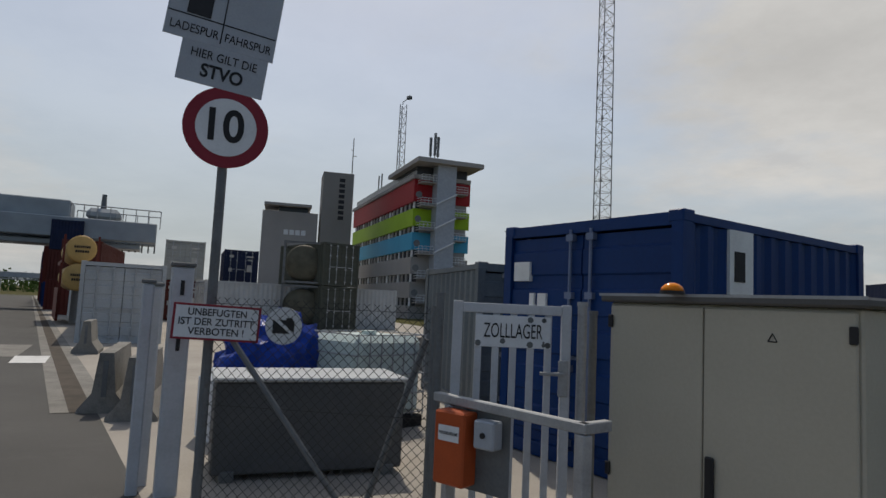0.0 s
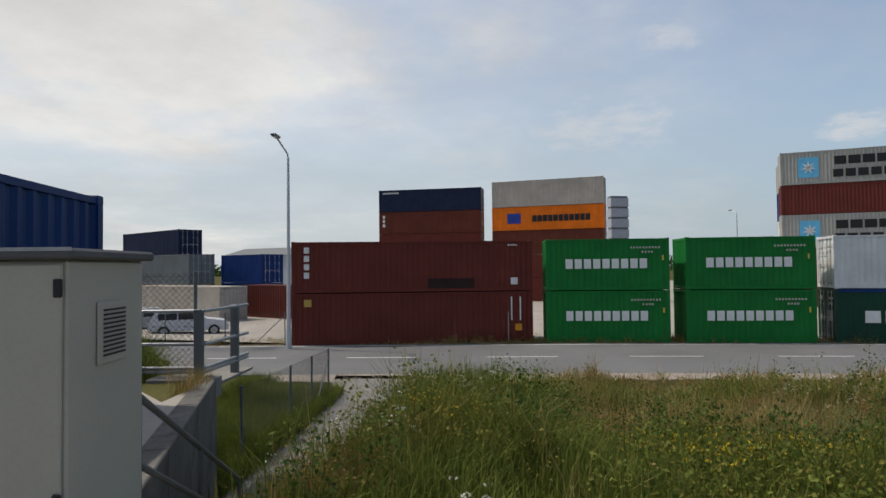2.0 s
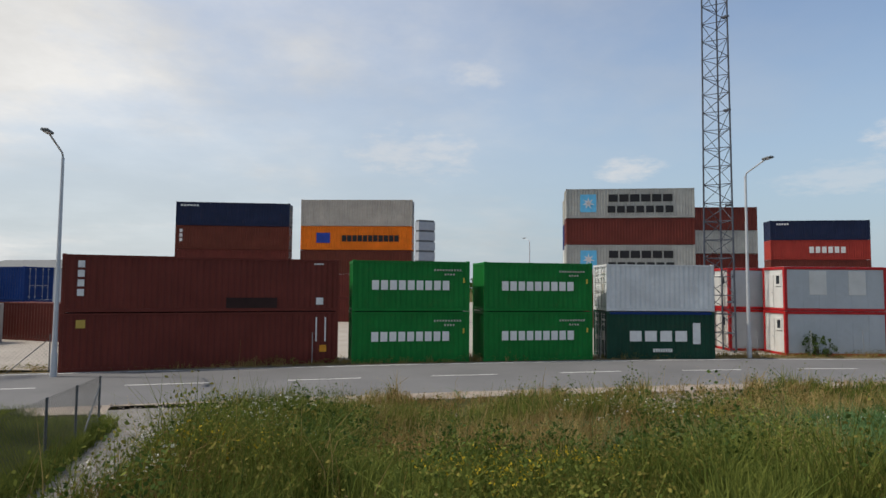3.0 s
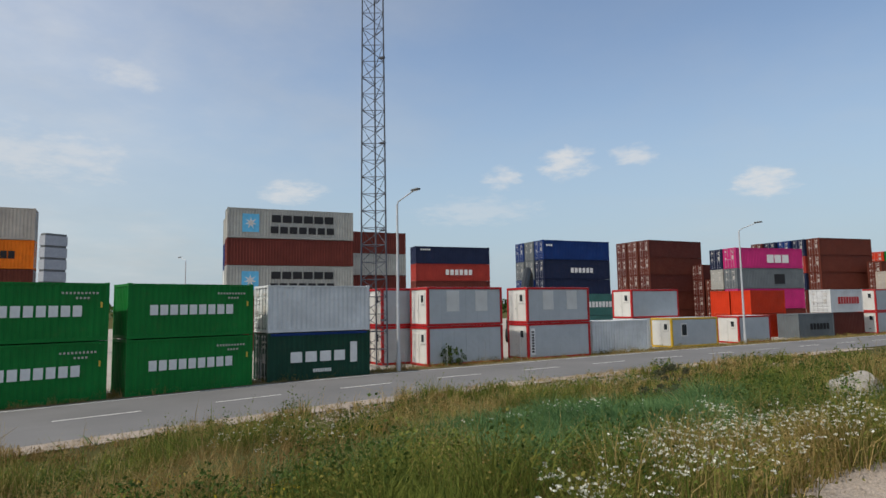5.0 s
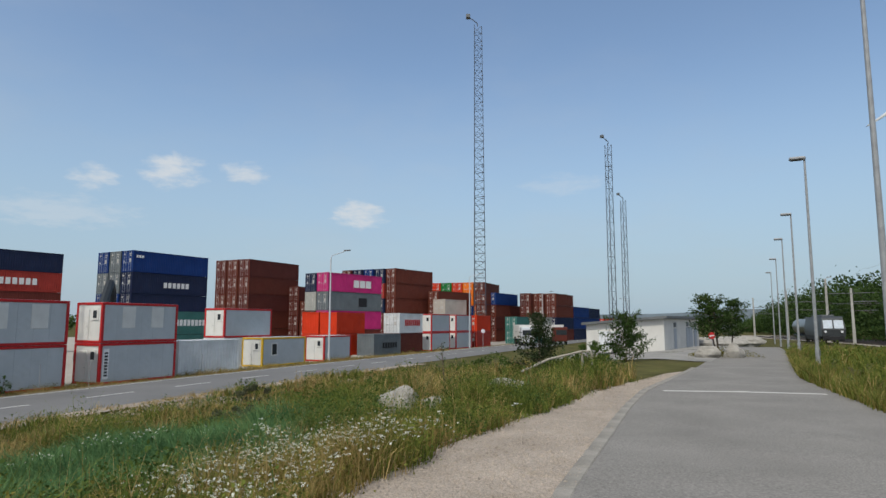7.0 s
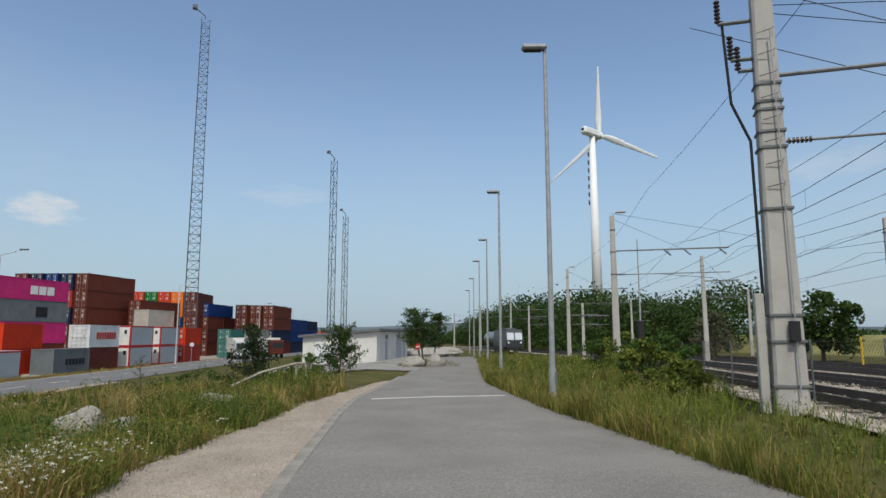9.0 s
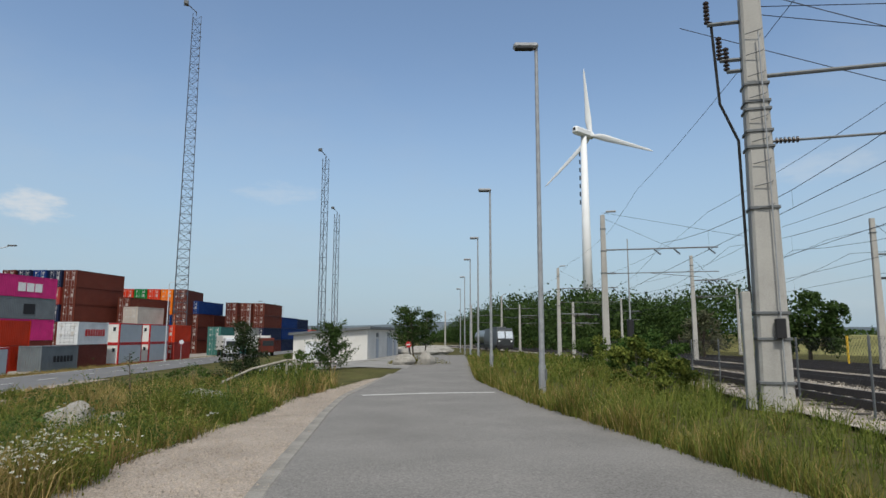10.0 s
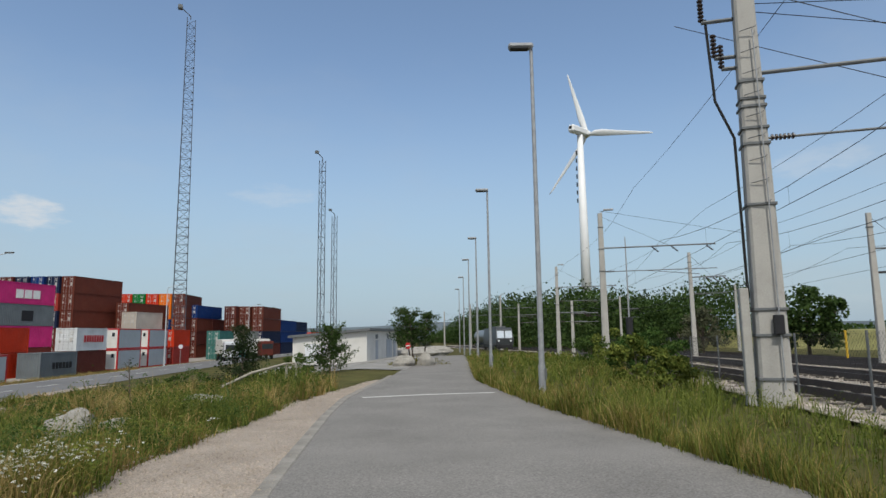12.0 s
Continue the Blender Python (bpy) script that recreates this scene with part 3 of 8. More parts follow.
one = stack(-32.0, 90.9, 27, F40, [(HC, RED, T40), (HC, PINK, "magenta container low in a stack"), (HC, DKGREY, "slate container with a dark emblem"), (HC, PINK, "magenta container with white letters")], doors=-1)
bars(one[3], 3, 1.6, 1.35, 4.2, 1.25, M_WHITE_MARK, gap=0.15)
patch(one[2], "emblem", 1.6, 1.35, 1.9, 1.4, M_BLACK_MARK)
stack(-34.4, 92.2, 27, F40, [(HC, BROWN, T40), (HC, RUST, T40), (HC, GREY, T40), (HC, NAVY, T40)], doors=-1)
for off in range(5):
    tiers = [[RUST] * 5, [RUST, BROWN, NAVY, KRED, NAVY], [BROWN, RUST, RUST, BROWN, BLUE], [RUST, NAVY, BROWN, BLUE, NAVY], [BROWN, RUST, RUST, NAVY, BROWN]][off]
    stack(-27.9 - 2.5 * off, 118.0 + 0.8 * off, 26, F40, [(HC, m, "closed container in a row of tall stacks") for m in tiers], doors=-1)
stack(-20.5, 124.0, 26, F40, [(S, RUST, T40), (S, BROWN, T40), (S, RUST, T40), (S, RUST, T40)], doors=-1)
stack(-15.5, 100.5, 28, F20, [(S, TEAL, "teal container in a stack"), (S, WHITEC, "white container in a stack"), (S, BEIGE, "beige container in a stack")], doors=-1)
MIX = (RUST, ORRED, GREEN, ORANGE, RUST, BROWN, KRED, BLUE, RUST, TEAL, BROWN, RUST, ORANGE, GREY)
rnd = random.Random(11)
for i in range(6):
    tops = (RUST, ORRED, GREEN, ORRED, ORANGE, RUST)
    tiers = [rnd.choice(MIX) for _ in range(3)] + [(TEAL, GREEN, GREEN, ORANGE, ORANGE, RUST)[i], tops[i]]
    stack(-25.3 + 2.55 * i, 141.0 - 0.5 * i, 12, F40, [(S, m, "closed container in a far mixed stack") for m in tiers], doors=-1, group="far stacks")
for x, y, tiers in ((-11.5, 131, (RUST, BROWN, RUST, RUST)), (-9.6, 133, (RUST, BROWN, RUST, BLUE)), (-7.0, 140, (RUST, KRED, BROWN)), (-2.4, 137, (BROWN, RUST, RUST, BROWN)), (0.4, 138, (BROWN, RUST, RUST, RUST)), (3.1, 138, (BROWN, NAVY, RUST, RUST)),
                     (7.5, 150, (NAVY, BLUE, BLUE)), (11.5, 165, (TEAL, BLUE, NAVY)), (18, 190, (RUST, ORRED)), (24, 200, (ORANGE, RUST)), (30, 215, (RUST, BROWN)), (38, 230, (RUST, KRED)), (-4.8, 122, (TEAL, TEAL)), (-1.6, 128, (TEAL, GREY))):
    stack(x, y, 20, F40, [(S, m, "closed container in a far mixed stack") for m in tiers], doors=-1, group="far stacks")


# ---- office and store cabins in the street row ----
CABIN_GREY = mat("cabin_grey_sheet", (0.42, 0.45, 0.465), 0.6, 0, 0.06, 0.8, 0.05, 30.0, 0.2, (0.26, 0.25, 0.23))
CABIN_WHITE = mat("cabin_white_and_lit_end", (0.62, 0.62, 0.59), 0.6, 0, 0.06, 0.8, 0.05, 30.0, 0.25, (0.4, 0.37, 0.32))
CABIN_RED = mat("cabin_red_frame", (0.42, 0.02, 0.022), 0.5, 0, 0.12, 2.0, 0.05, 30.0, 0.2)
CABIN_YELLOW = mat("cabin_yellow_frame", (0.60, 0.38, 0.03), 0.55, 0, 0.12, 2.0, 0.05, 30.0, 0.2)
GLASS_DARK = mat("dark_window_glass", (0.03, 0.035, 0.04), 0.12)


def cabin(x, y, z, rot, length, frame_mat, label, shutters=0, window=False, sign=False, height=2.6, group="cabins along the street"):
    c = thing("office_cabin", pose(x, y, z, 0, 0, rot), label, "cabin", group)
    W, L, H = 2.438, length, height
    for sx in (-1, 1):
        for sy in (-1, 1):
            bm = bmesh.new()
            px, py = sx * (L / 2 - 0.09), sy * (W / 2 - 0.09)
            bevel_box(bm, px - 0.09, py - 0.09, 0.02, px + 0.09, py + 0.09, H - 0.02, 0.015)
            part("corner_post", bm, frame_mat, c)
    for sy in (-1, 1):
        for zz in (0.0, H - 0.17):
            bm = bmesh.new()
            bevel_box(bm, -L / 2 + 0.18, sy * (W / 2 - 0.07) - 0.07, zz, L / 2 - 0.18, sy * (W / 2 - 0.07) + 0.07, zz + 0.16, 0.012)
            part("beam", bm, frame_mat, c)
    for sx in (-1, 1):
        for zz in (0.0, H - 0.17):
            bm = bmesh.new()
            bevel_box(bm, sx * (L / 2 - 0.07) - 0.07, -W / 2 + 0.18, zz, sx * (L / 2 - 0.07) + 0.07, W / 2 - 0.18, zz + 0.16, 0.012)
            part("beam", bm, frame_mat, c)
    n = 6
    for i in range(n):
        bm = bmesh.new()
        a = -L / 2 + 0.18 + (L - 0.36) * i / n
        b = a + (L - 0.36) / n - 0.008
        box(bm, a, -W / 2 + 0.035, 0.15, b, -W / 2 + 0.09, H - 0.16)
        part("wall_panel", bm, CABIN_GREY, c)
    # ends take a warmer, paler sheet than the sides: sun put into the colour
    for sx in (-1, 1):
        bm = bmesh.new()
        box(bm, sx * (L / 2 - 0.07) - 0.03, -W / 2 + 0.18, 0.15, sx * (L / 2 - 0.07) + 0.03, W / 2 - 0.18, H - 0.16)
        part("end_wall", bm, CABIN_WHITE, c)
    bm = bmesh.new()
    box(bm, -L / 2 + 0.14, W / 2 - 0.1, 0.15, L / 2 - 0.14, W / 2 - 0.04, H - 0.16)
    part("wall_panel", bm, CABIN_GREY, c)
    bm = bmesh.new()
    box(bm, -L / 2 + 0.05, -W / 2 + 0.05, H - 0.03, L / 2 - 0.05, W / 2 - 0.05, H)
    part("roof", bm, CABIN_GREY, c)
    # door and small window in the end that faces along the street
    bm = bmesh.new()
    bevel_box(bm, -L / 2 - 0.005, 0.0, 0.17, -L / 2 + 0.05, 0.86, 2.12, 0.008)
    door = part("door", bm, CABIN_WHITE, c, "white steel door")
    bm = bmesh.new()
    box(bm, -L / 2 - 0.05, 0.06, 1.05, -L / 2 - 0.006, 0.16, 1.09)
    part("door_handle", bm, STEEL, door)
    bm = bmesh.new()
    bevel_box(bm, -L / 2 - 0.012, -0.85, 1.45, -L / 2 + 0.05, -0.25, 2.2, 0.008)
    win = part("window", bm, CABIN_WHITE, c, "small end window with a white frame")
    bm = bmesh.new()
    box(bm, -L / 2 - 0.018, -0.72, 1.58, -L / 2 - 0.013, -0.38, 2.07)
    part("pane", bm, GLASS_DARK, win)
    for i in range(shutters):
        cx = -L / 2 + L * (0.33 + 0.38 * i)
        bm = bmesh.new()
        bevel_box(bm, cx - 0.5, -W / 2 + 0.005, 0.95, cx + 0.5, -W / 2 + 0.06, 2.35, 0.01)
        w = part("window", bm, CABIN_WHITE, c, "window with a lowered white shutter")
        for k in range(12):
            bm = bmesh.new()
            box(bm, cx - 0.42, -W / 2 - 0.002, 1.04 + 0.1 * k, cx + 0.42, -W / 2 + 0.004, 1.04 + 0.1 * k + 0.085)
            part("slat", bm, CABIN_WHITE, w)
    if window:
        bm = bmesh.new()
        bevel_box(bm, -L / 2 + 1.2, -W / 2 + 0.01, 0.95, -L / 2 + 2.0, -W / 2 + 0.06, 2.1, 0.01)
        w = part("window", bm, CABIN_WHITE, c, "single window with a white frame")
        bm = bmesh.new()
        box(bm, -L / 2 + 1.3, -W / 2 + 0.004, 1.05, -L / 2 + 1.9, -W / 2 + 0.009, 2.0)
        part("pane", bm, GLASS_DARK, w)
    if sign:
        bm = bmesh.new()
        box(bm, -L / 2 + 0.28, -W / 2 + 0.022, 0.35, -L / 2 + 0.68, -W / 2 + 0.034, 2.25)
        s = part("sign_plate", bm, M_WHITE_MARK, c, "white upright sign plate")
        bm = bmesh.new()
        for k in range(8):
            box(bm, -L / 2 + 0.36, -W / 2 + 0.017, 0.5 + 0.2 * k, -L / 2 + 0.6, -W / 2 + 0.0215, 0.63 + 0.2 * k)
        part("lettering", bm, M_BLACK_MARK, s, "dark upright lettering shown as bars")
    return c


def cabin_at(lx, ly, heading, length, z, *a, **k):
    x, y, rot = face_pose(lx, ly, heading, length)
    return cabin(x, y, z, rot, length, *a, **k)


up = LOW + 2.61
stack(-36.0, 22.4, 12, F20, [(S, KRED, "bright red container under a blue one"), (S, BLUE, "blue container standing on a red one")])
cabin_at(-29.8, 28.2, 15, F20, LOW, CABIN_RED, "grey office cabin in a red frame on the ground")
cabin_at(-29.8, 28.2, 15, F20, up, CABIN_RED, "grey office cabin in a red frame, upper floor", shutters=2)
cabin_at(-27.6, 36.1, 15, F20, LOW, CABIN_RED, "grey office cabin in a red frame with an upright sign", sign=True)
cabin_at(-27.6, 36.1, 15, F20, up, CABIN_RED, "grey office cabin in a red frame, upper floor", shutters=2)
cabin_at(-33.0, 27.0, 15, F20, LOW, CABIN_RED, "grey office cabin in a red frame behind the lamp post")
cabin_at(-33.0, 27.0, 15, F20, up, CABIN_RED, "grey office cabin in a red frame behind the lamp post")
lowwhite = stack(-26.6, 43.2, 18, F20, [(S, WHITEC, "white ribbed store container with dirt streaks on the ground")], doors=-1)
cabin_at(-24.6, 53.0, 17, F20, LOW, CABIN_YELLOW, "pale cabin in a yellow frame on the ground", window=True)
cabin_at(-27.5, 51.5, 17, F20, up - 0.01, CABIN_RED, "grey cabin in a red frame standing on a lower store")
stack(-27.5, 51.5, 17, F20, [(S, WHITEC, "white ribbed store container under a cabin")])
cabin_at(-22.0, 61.8, 16, 4.9, LOW, CABIN_RED, "short pale cabin in a red frame on the ground")
stack(-24.0, 71.5, 17, F20, [(S, ORRED, "bright orange-red store container on the ground"), (S, ORRED, "bright orange-red store container, upper of two")])
stack(-26.5, 72.2, 17, F20, [(S, ORRED, "bright orange-red store container on the ground"), (S, ORRED, "bright orange-red store container, upper of two")])
mg = stack(-19.9, 73.2, 19, F20, [(S, DKGREY, "slate-grey container with dark lettering on the ground")])
bars(mg[0], 6, 0.6, 1.2, 3.4, 0.7, M_BLACK_MARK)
ym = stack(-18.3, 79.8, 19, F20, [(S, BROWN, "brown container on the ground under a white one"), (S, WHITEC, "white container with red lettering and barred doors")], doors=-1)
bars(ym[1], 8, 0.4, 1.35, 4.0, 0.85, mat("red_marking", (0.45, 0.03, 0.03), 0.6))
for k, (lx, ly) in enumerate(((-15.4, 87.5), (-13.0, 95.5))):
    cabin_at(lx, ly, 17, F20, LOW, CABIN_RED, "pale cabin in a red frame on the ground")
    cabin_at(lx, ly, 17, F20, up, CABIN_RED, "pale cabin in a red frame, upper floor")
stack(-10.6, 103.0, 17, F20, [(S, KRED, "red store container on the ground"), (S, ORRED, "red store container, upper of two")], doors=-1)
bx, by, brot = face_pose(-3.71, -4.94, -98, 3.7)
blue_box = container(bx, by, 0.0, brot, 3.7, S, BLUE_DEEP, "deep blue short container with a white tag beside the gate", -1, rods=mat("blue_grey_rod", (0.16, 0.20, 0.30), 0.5, 0.3), rod_at=(0.87,))
for yy, z, w, h, m, lab in ((0.90, 2.05, 0.26, 0.22, M_WHITE_MARK, "white sticker"), (0.72, 1.70, 0.07, 0.20, M_WHITE_MARK, ""), (0.56, 1.70, 0.13, 0.20, M_WHITE_MARK, "")):
    bm = bmesh.new()
    box(bm, -1.858, yy - w / 2, z - h / 2, -1.80, yy + w / 2, z + h / 2)
    part("door_plate", bm, m, blue_box, lab)


# ---- the gate and the yard behind it ----
GALV = mat("weathered_galvanised", (0.33, 0.34, 0.35), 0.55, 0.35, 0.14, 4.0, 0.06, 50.0, 0.25, (0.2, 0.19, 0.18))
GALV_DK = mat("dull_grey_steel", (0.14, 0.15, 0.155), 0.6, 0.2, 0.14, 4.0, 0.06, 50.0, 0.3)
WIRE = mat("fence_wire", (0.045, 0.045, 0.043), 0.6, 0.2)
CAB = mat("cabinet_cream_paint", (0.41, 0.385, 0.315), 0.55, 0, 0.05, 1.2, 0.04, 40.0, 0.18, (0.36, 0.33, 0.26))
CAB_TOP = mat("cabinet_lid_grey", (0.10, 0.10, 0.10), 0.6, 0, 0.1, 3.0)
DARK = mat("dark_plastic", (0.025, 0.025, 0.027), 0.5)
SIGN_W = mat("sign_white", (0.62, 0.64, 0.66), 0.5, 0, 0.06, 3.0, 0, 60, 0.2, (0.3, 0.3, 0.3))
SIGN_R = mat("sign_red", (0.22, 0.022, 0.036), 0.5, 0, 0.08, 3.0)
SIGN_G = mat("sign_grey", (0.33, 0.36, 0.40), 0.55, 0, 0.07, 3.0)
ORANGE_BOX = mat("orange_plastic", (0.40, 0.075, 0.022), 0.5, 0, 0.08, 5.0)
WALLC = mat("cast_concrete", (0.215, 0.205, 0.185), 0.92, 0, 0.2, 1.5, 0.4, 40.0, 0.6, (0.10, 0.095, 0.085))


def upright(a, b):
    """Pose at a whose local x runs towards b in plan, z up."""
    return pose(a[0], a[1], a[2] if len(a) > 2 else 0, 0, 0, math.degrees(math.atan2(b[1] - a[1], b[0] - a[0])))


def netting(width, height, pitch=0.055, r=0.0016, z0=0.05):
    """Diamond wire netting in the xz plane, from x=0 to width."""
    bm = bmesh.new()
    for s in (1, -1):
        c = -height
        while c < width + height:
            # x = c + s * (z - z0) clipped to the panel
            pts = []
            for z in (0, height):
                pts.append((c + z if s > 0 else c + height - z, z))
            (xa, za), (xb, zb) = pts
            if xa > xb:
                xa, za, xb, zb = xb, zb, xa, za
            lo, hi = max(xa, 0), min(xb, width)
            if hi - lo > 0.01:
                f = lambda x: za + (zb - za) * (x - xa) / (xb - xa)
                tube(bm, (lo, 0.002 * s, z0 + f(lo)), (hi, 0.002 * s, z0 + f(hi)), r, r, 3, caps=False)
            c += pitch * 1.414
    return mesh_of(bm, "netting")


def fence_run(points, height, zf, label, spacing=2.4, pitch=0.06, r=0.0016, post_r=0.028, post_mat=None, group=""):
    """Wire fence along plan points: each post and netting panel a part."""
    f = thing("wire_fence", Matrix.Identity(4), label, "fence", group)
    nodes = []
    for a, b in zip(points, points[1:]):
        n = max(1, round((Vector(b) - Vector(a)).length / spacing))
        nodes += [Vector(a).lerp(Vector(b), i / n) for i in range(n)]
    nodes.append(Vector(points[-1]))
    for p in nodes:
        bm = bmesh.new()
        z = zf(p.x, p.y)
        tube(bm, (p.x, p.y, z - 0.1), (p.x, p.y, z + height + 0.06), post_r, n=7)
        part("post", bm, post_mat or GALV_DK, f)
    for a, b in zip(nodes, nodes[1:]):
        za, zb = zf(a.x, a.y), zf(b.x, b.y)
        me = netting((b - a).length, height, pitch, r)
        ob = part("netting", me, WIRE, f, loc=upright((a.x, a.y, za), b))
        slope = (zb - za) / max(0.01, (b - a).length)
        for v in me.vertices:
            v.co.z += v.co.x * slope
        bm = bmesh.new()
        for h in (0.06, height * 0.5, height):
            tube(bm, (a.x, a.y, za + h), (b.x, b.y, zb + h), 0.0025, n=3, caps=False)
        part("tension_wire", bm, WIRE, f)
    return f


# switch cabinet on its plinth
cabinet = thing("switch_cabinet", pose(-2.54, -2.77, 0, 0, 0, -85.9), "cream steel switch cabinet with two doors and a dark lid", "cabinet")
bm = bmesh.new()
bevel_box(bm, 0, -0.83, 0.12, 1.67, -0.02, 1.70, 0.012)
part("body", bm, CAB, cabinet)
bm = bmesh.new()
bevel_box(bm, -0.02, -0.85, -0.1, 1.69, 0.0, 0.118, 0.01)
part("plinth", bm, WALLC, cabinet, "concrete plinth")
bm = bmesh.new()
bevel_box(bm, -0.05, -0.88, 1.702, 1.72, 0.045, 1.757, 0.014)
lid = part("lid", bm, CAB_TOP, cabinet, "dark overhanging lid")
bm = bmesh.new()
box(bm, -0.052, 0.046, 1.742, 1.722, 0.05, 1.76)
part("edge_strip", bm, GALV, lid)
for i, (a, b) in enumerate(((0.02, 0.885), (0.895, 1.65))):
    bm = bmesh.new()
    bevel_box(bm, a, -0.019, 0.15, b, 0.004, 1.68, 0.006)
    d = part("door", bm, CAB, cabinet)
    if i == 0:
        bm = bmesh.new()
        bevel_box(bm, 0.80, 0.005, 0.52, 0.86, 0.032, 0.80, 0.01)
        part("handle", bm, DARK, d, "black swivel handle")
        tri = bmesh.new()
        for k in range(3):
            a0, a1 = math.radians(90 + 120 * k), math.radians(210 + 120 * k)
            tube(tri, (0.45 + 0.03 * math.cos(a0), 0.007, 1.52 + 0.03 * math.sin(a0)), (0.45 + 0.03 * math.cos(a1), 0.007, 1.52 + 0.03 * math.sin(a1)), 0.003, n=4)
        part("warning_mark", tri, DARK, d)
    for z in (0.5, 1.52):
        bm = bmesh.new()
        x = 0.02 if i == 0 else 1.63
        bevel_box(bm, x - 0.012, 0.005, z, x + 0.03, 0.025, z + 0.09, 0.006)
        part("hinge", bm, DARK, d)
vent = bmesh.new()
bevel_box(vent, -0.014, -0.62, 1.15, -0.002, -0.28, 1.48, 0.003)
vent = part("vent_frame", vent, CAB, cabinet)
for k in range(11):
    bm = bmesh.new()
    box(bm, -0.02, -0.57, 1.19 + 0.024 * k, -0.0145, -0.33, 1.20 + 0.024 * k)
    part("slat", bm, DARK, vent)
beacon = thing("warning_beacon", pose(-2.36, -3.8, 1.757), "small amber beacon lamp on the cabinet lid", "beacon")
bm = bmesh.new()
tube(bm, (0, 0, 0), (0, 0, 0.02), 0.075, n=20)
part("base", bm, DARK, beacon)
bm = bmesh.new()
bmesh.ops.create_uvsphere(bm, u_segments=20, v_segments=10, radius=0.07)
for v in bm.verts:
    v.co.z = 0.02 + max(0.0, v.co.z) * 0.75
part("lens", bm, mat("amber_lens", (0.85, 0.24, 0.01), 0.15), beacon, "amber lens", smooth=True)

# gate leaf
A, B = Vector((-1.46, -5.02)), Vector((-2.24, -4.64))
gm = upright((B.x, B.y, 0), A)
gate = thing("metal_gate", gm, "light grey barred steel gate with a worn sign, closed", "gate")
GATE = mat("gate_grey_paint", (0.45, 0.47, 0.50), 0.5, 0.1, 0.08, 4.0, 0.04, 50.0, 0.25, (0.28, 0.27, 0.26))
gw = (B - A).length
for a, b in ((0.0, 0.07), (gw - 0.07, gw)):
    bm = bmesh.new()
    bevel_box(bm, a, -0.025, 0.06, b, 0.025, 1.66, 0.005)
    part("stile", bm, GATE, gate)
for z in (0.10, 1.58):
    bm = bmesh.new()
    bevel_box(bm, 0.0705, -0.022, z, gw - 0.0705, 0.022, z + 0.07, 0.004)
    part("rail", bm, GATE, gate)
for k in range(5):
    bm = bmesh.new()
    x = 0.165 + 0.128 * k
    bevel_box(bm, x - 0.025, -0.012, 0.172, x + 0.025, 0.012, 1.578, 0.003)
    part("bar", bm, GATE, gate)
bm = bmesh.new()
bevel_box(bm, 0.02, 0.026, 1.0, 0.09, 0.05, 1.26, 0.006)
lock = part("lock_case", bm, GALV, gate)
bm = bmesh.new()
bevel_box(bm, 0.05, 0.052, 1.15, 0.23, 0.075, 1.175, 0.006)
part("handle", bm, GALV, lock)
bm = bmesh.new()
bevel_box(bm, 0.15, 0.013, 1.335, 0.70, 0.019, 1.565, 0.004)
plate = part("sign_plate", bm, SIGN_W, gate, "chipped white enamel sign")
words("lettering", "ZOLLLAGER", 0.15, M_BLACK_MARK, plate, pose(0.425, 0.0215, 1.45, 0, 0, 180), "black lettering", 0.001, 0.43)
rndp = random.Random(5)
for k in range(12):
    bm = bmesh.new()
    cx, cz = (rndp.choice((0.17, 0.20, 0.67, 0.68, 0.3, 0.5)), rndp.choice((1.36, 1.54, 1.38)))
    bmesh.ops.create_circle(bm, cap_ends=True, segments=7, radius=rndp.uniform(0.008, 0.028), matrix=Matrix.Translation((cx, 0.0205, cz)) @ Matrix.Rotation(math.pi / 2, 4, "X"))
    part("chip", bm, GALV_DK, plate)


def steel_post(x, y, z0, z1, r, m=GALV_DK, label="grey steel post beside the gate", name="steel_post"):
    bm = bmesh.new()
    tube(bm, (0, 0, 0), (0, 0, z1 - z0), r, n=10)
    bm2 = bmesh.new()
    tube(bm2, (0, 0, z1 - z0 + 0.001), (0, 0, z1 - z0 + 0.03), r * 1.15, n=10)
    t = thing(name, pose(x, y, z0), label, "post")
    part("shaft", bm, m, t)
    part("cap", bm2, m, t)
    return t


steel_post(-1.40, -5.12, -0.05, 1.68, 0.032, label="dark steel fence post at the gate's hinge side")
steel_post(-2.33, -4.62, -0.05, 1.66, 0.035, GALV, label="galvanised gate post with a strike plate")
steel_post(-2.52, -4.72, -0.05, 1.60, 0.03, label="dark steel post behind the gate post")

# guard rail with the fire-plan box
rail = thing("guard_rail", Matrix.Identity(4), "grey square-tube guard rail before the gate", "railing")
for a, b in (((-1.33, -4.93, 0.98), (-1.62, -3.72, 0.98)), ((-1.62, -3.72, 0.98), (-1.80, -3.755, 0.98))):
    bm = bmesh.new()
    L = (Vector(b) - Vector(a)).length
    bevel_box(bm, -0.03, -0.03, -0.03, L + 0.03, 0.03, 0.03, 0.006, None)
    part("top_rail", bm, GALV, rail, loc=upright(a, b))
for x, y in ((-1.62, -3.72), (-1.36, -4.80)):
    bm = bmesh.new()
    bevel_box(bm, x - 0.035, y - 0.035, -0.1, x + 0.035, y + 0.035, 0.945, 0.006)
    part("post", bm, GALV, rail)
fm = upright((-1.35, -4.80, 0), (-1.58, -4.28))
plan_box = thing("fire_plan_box", fm, "orange box for fire plans on a grey backing plate", "box")
bm = bmesh.new()
bevel_box(bm, -0.02, -0.01, 0.42, 0.50, 0.0, 0.945, 0.003)
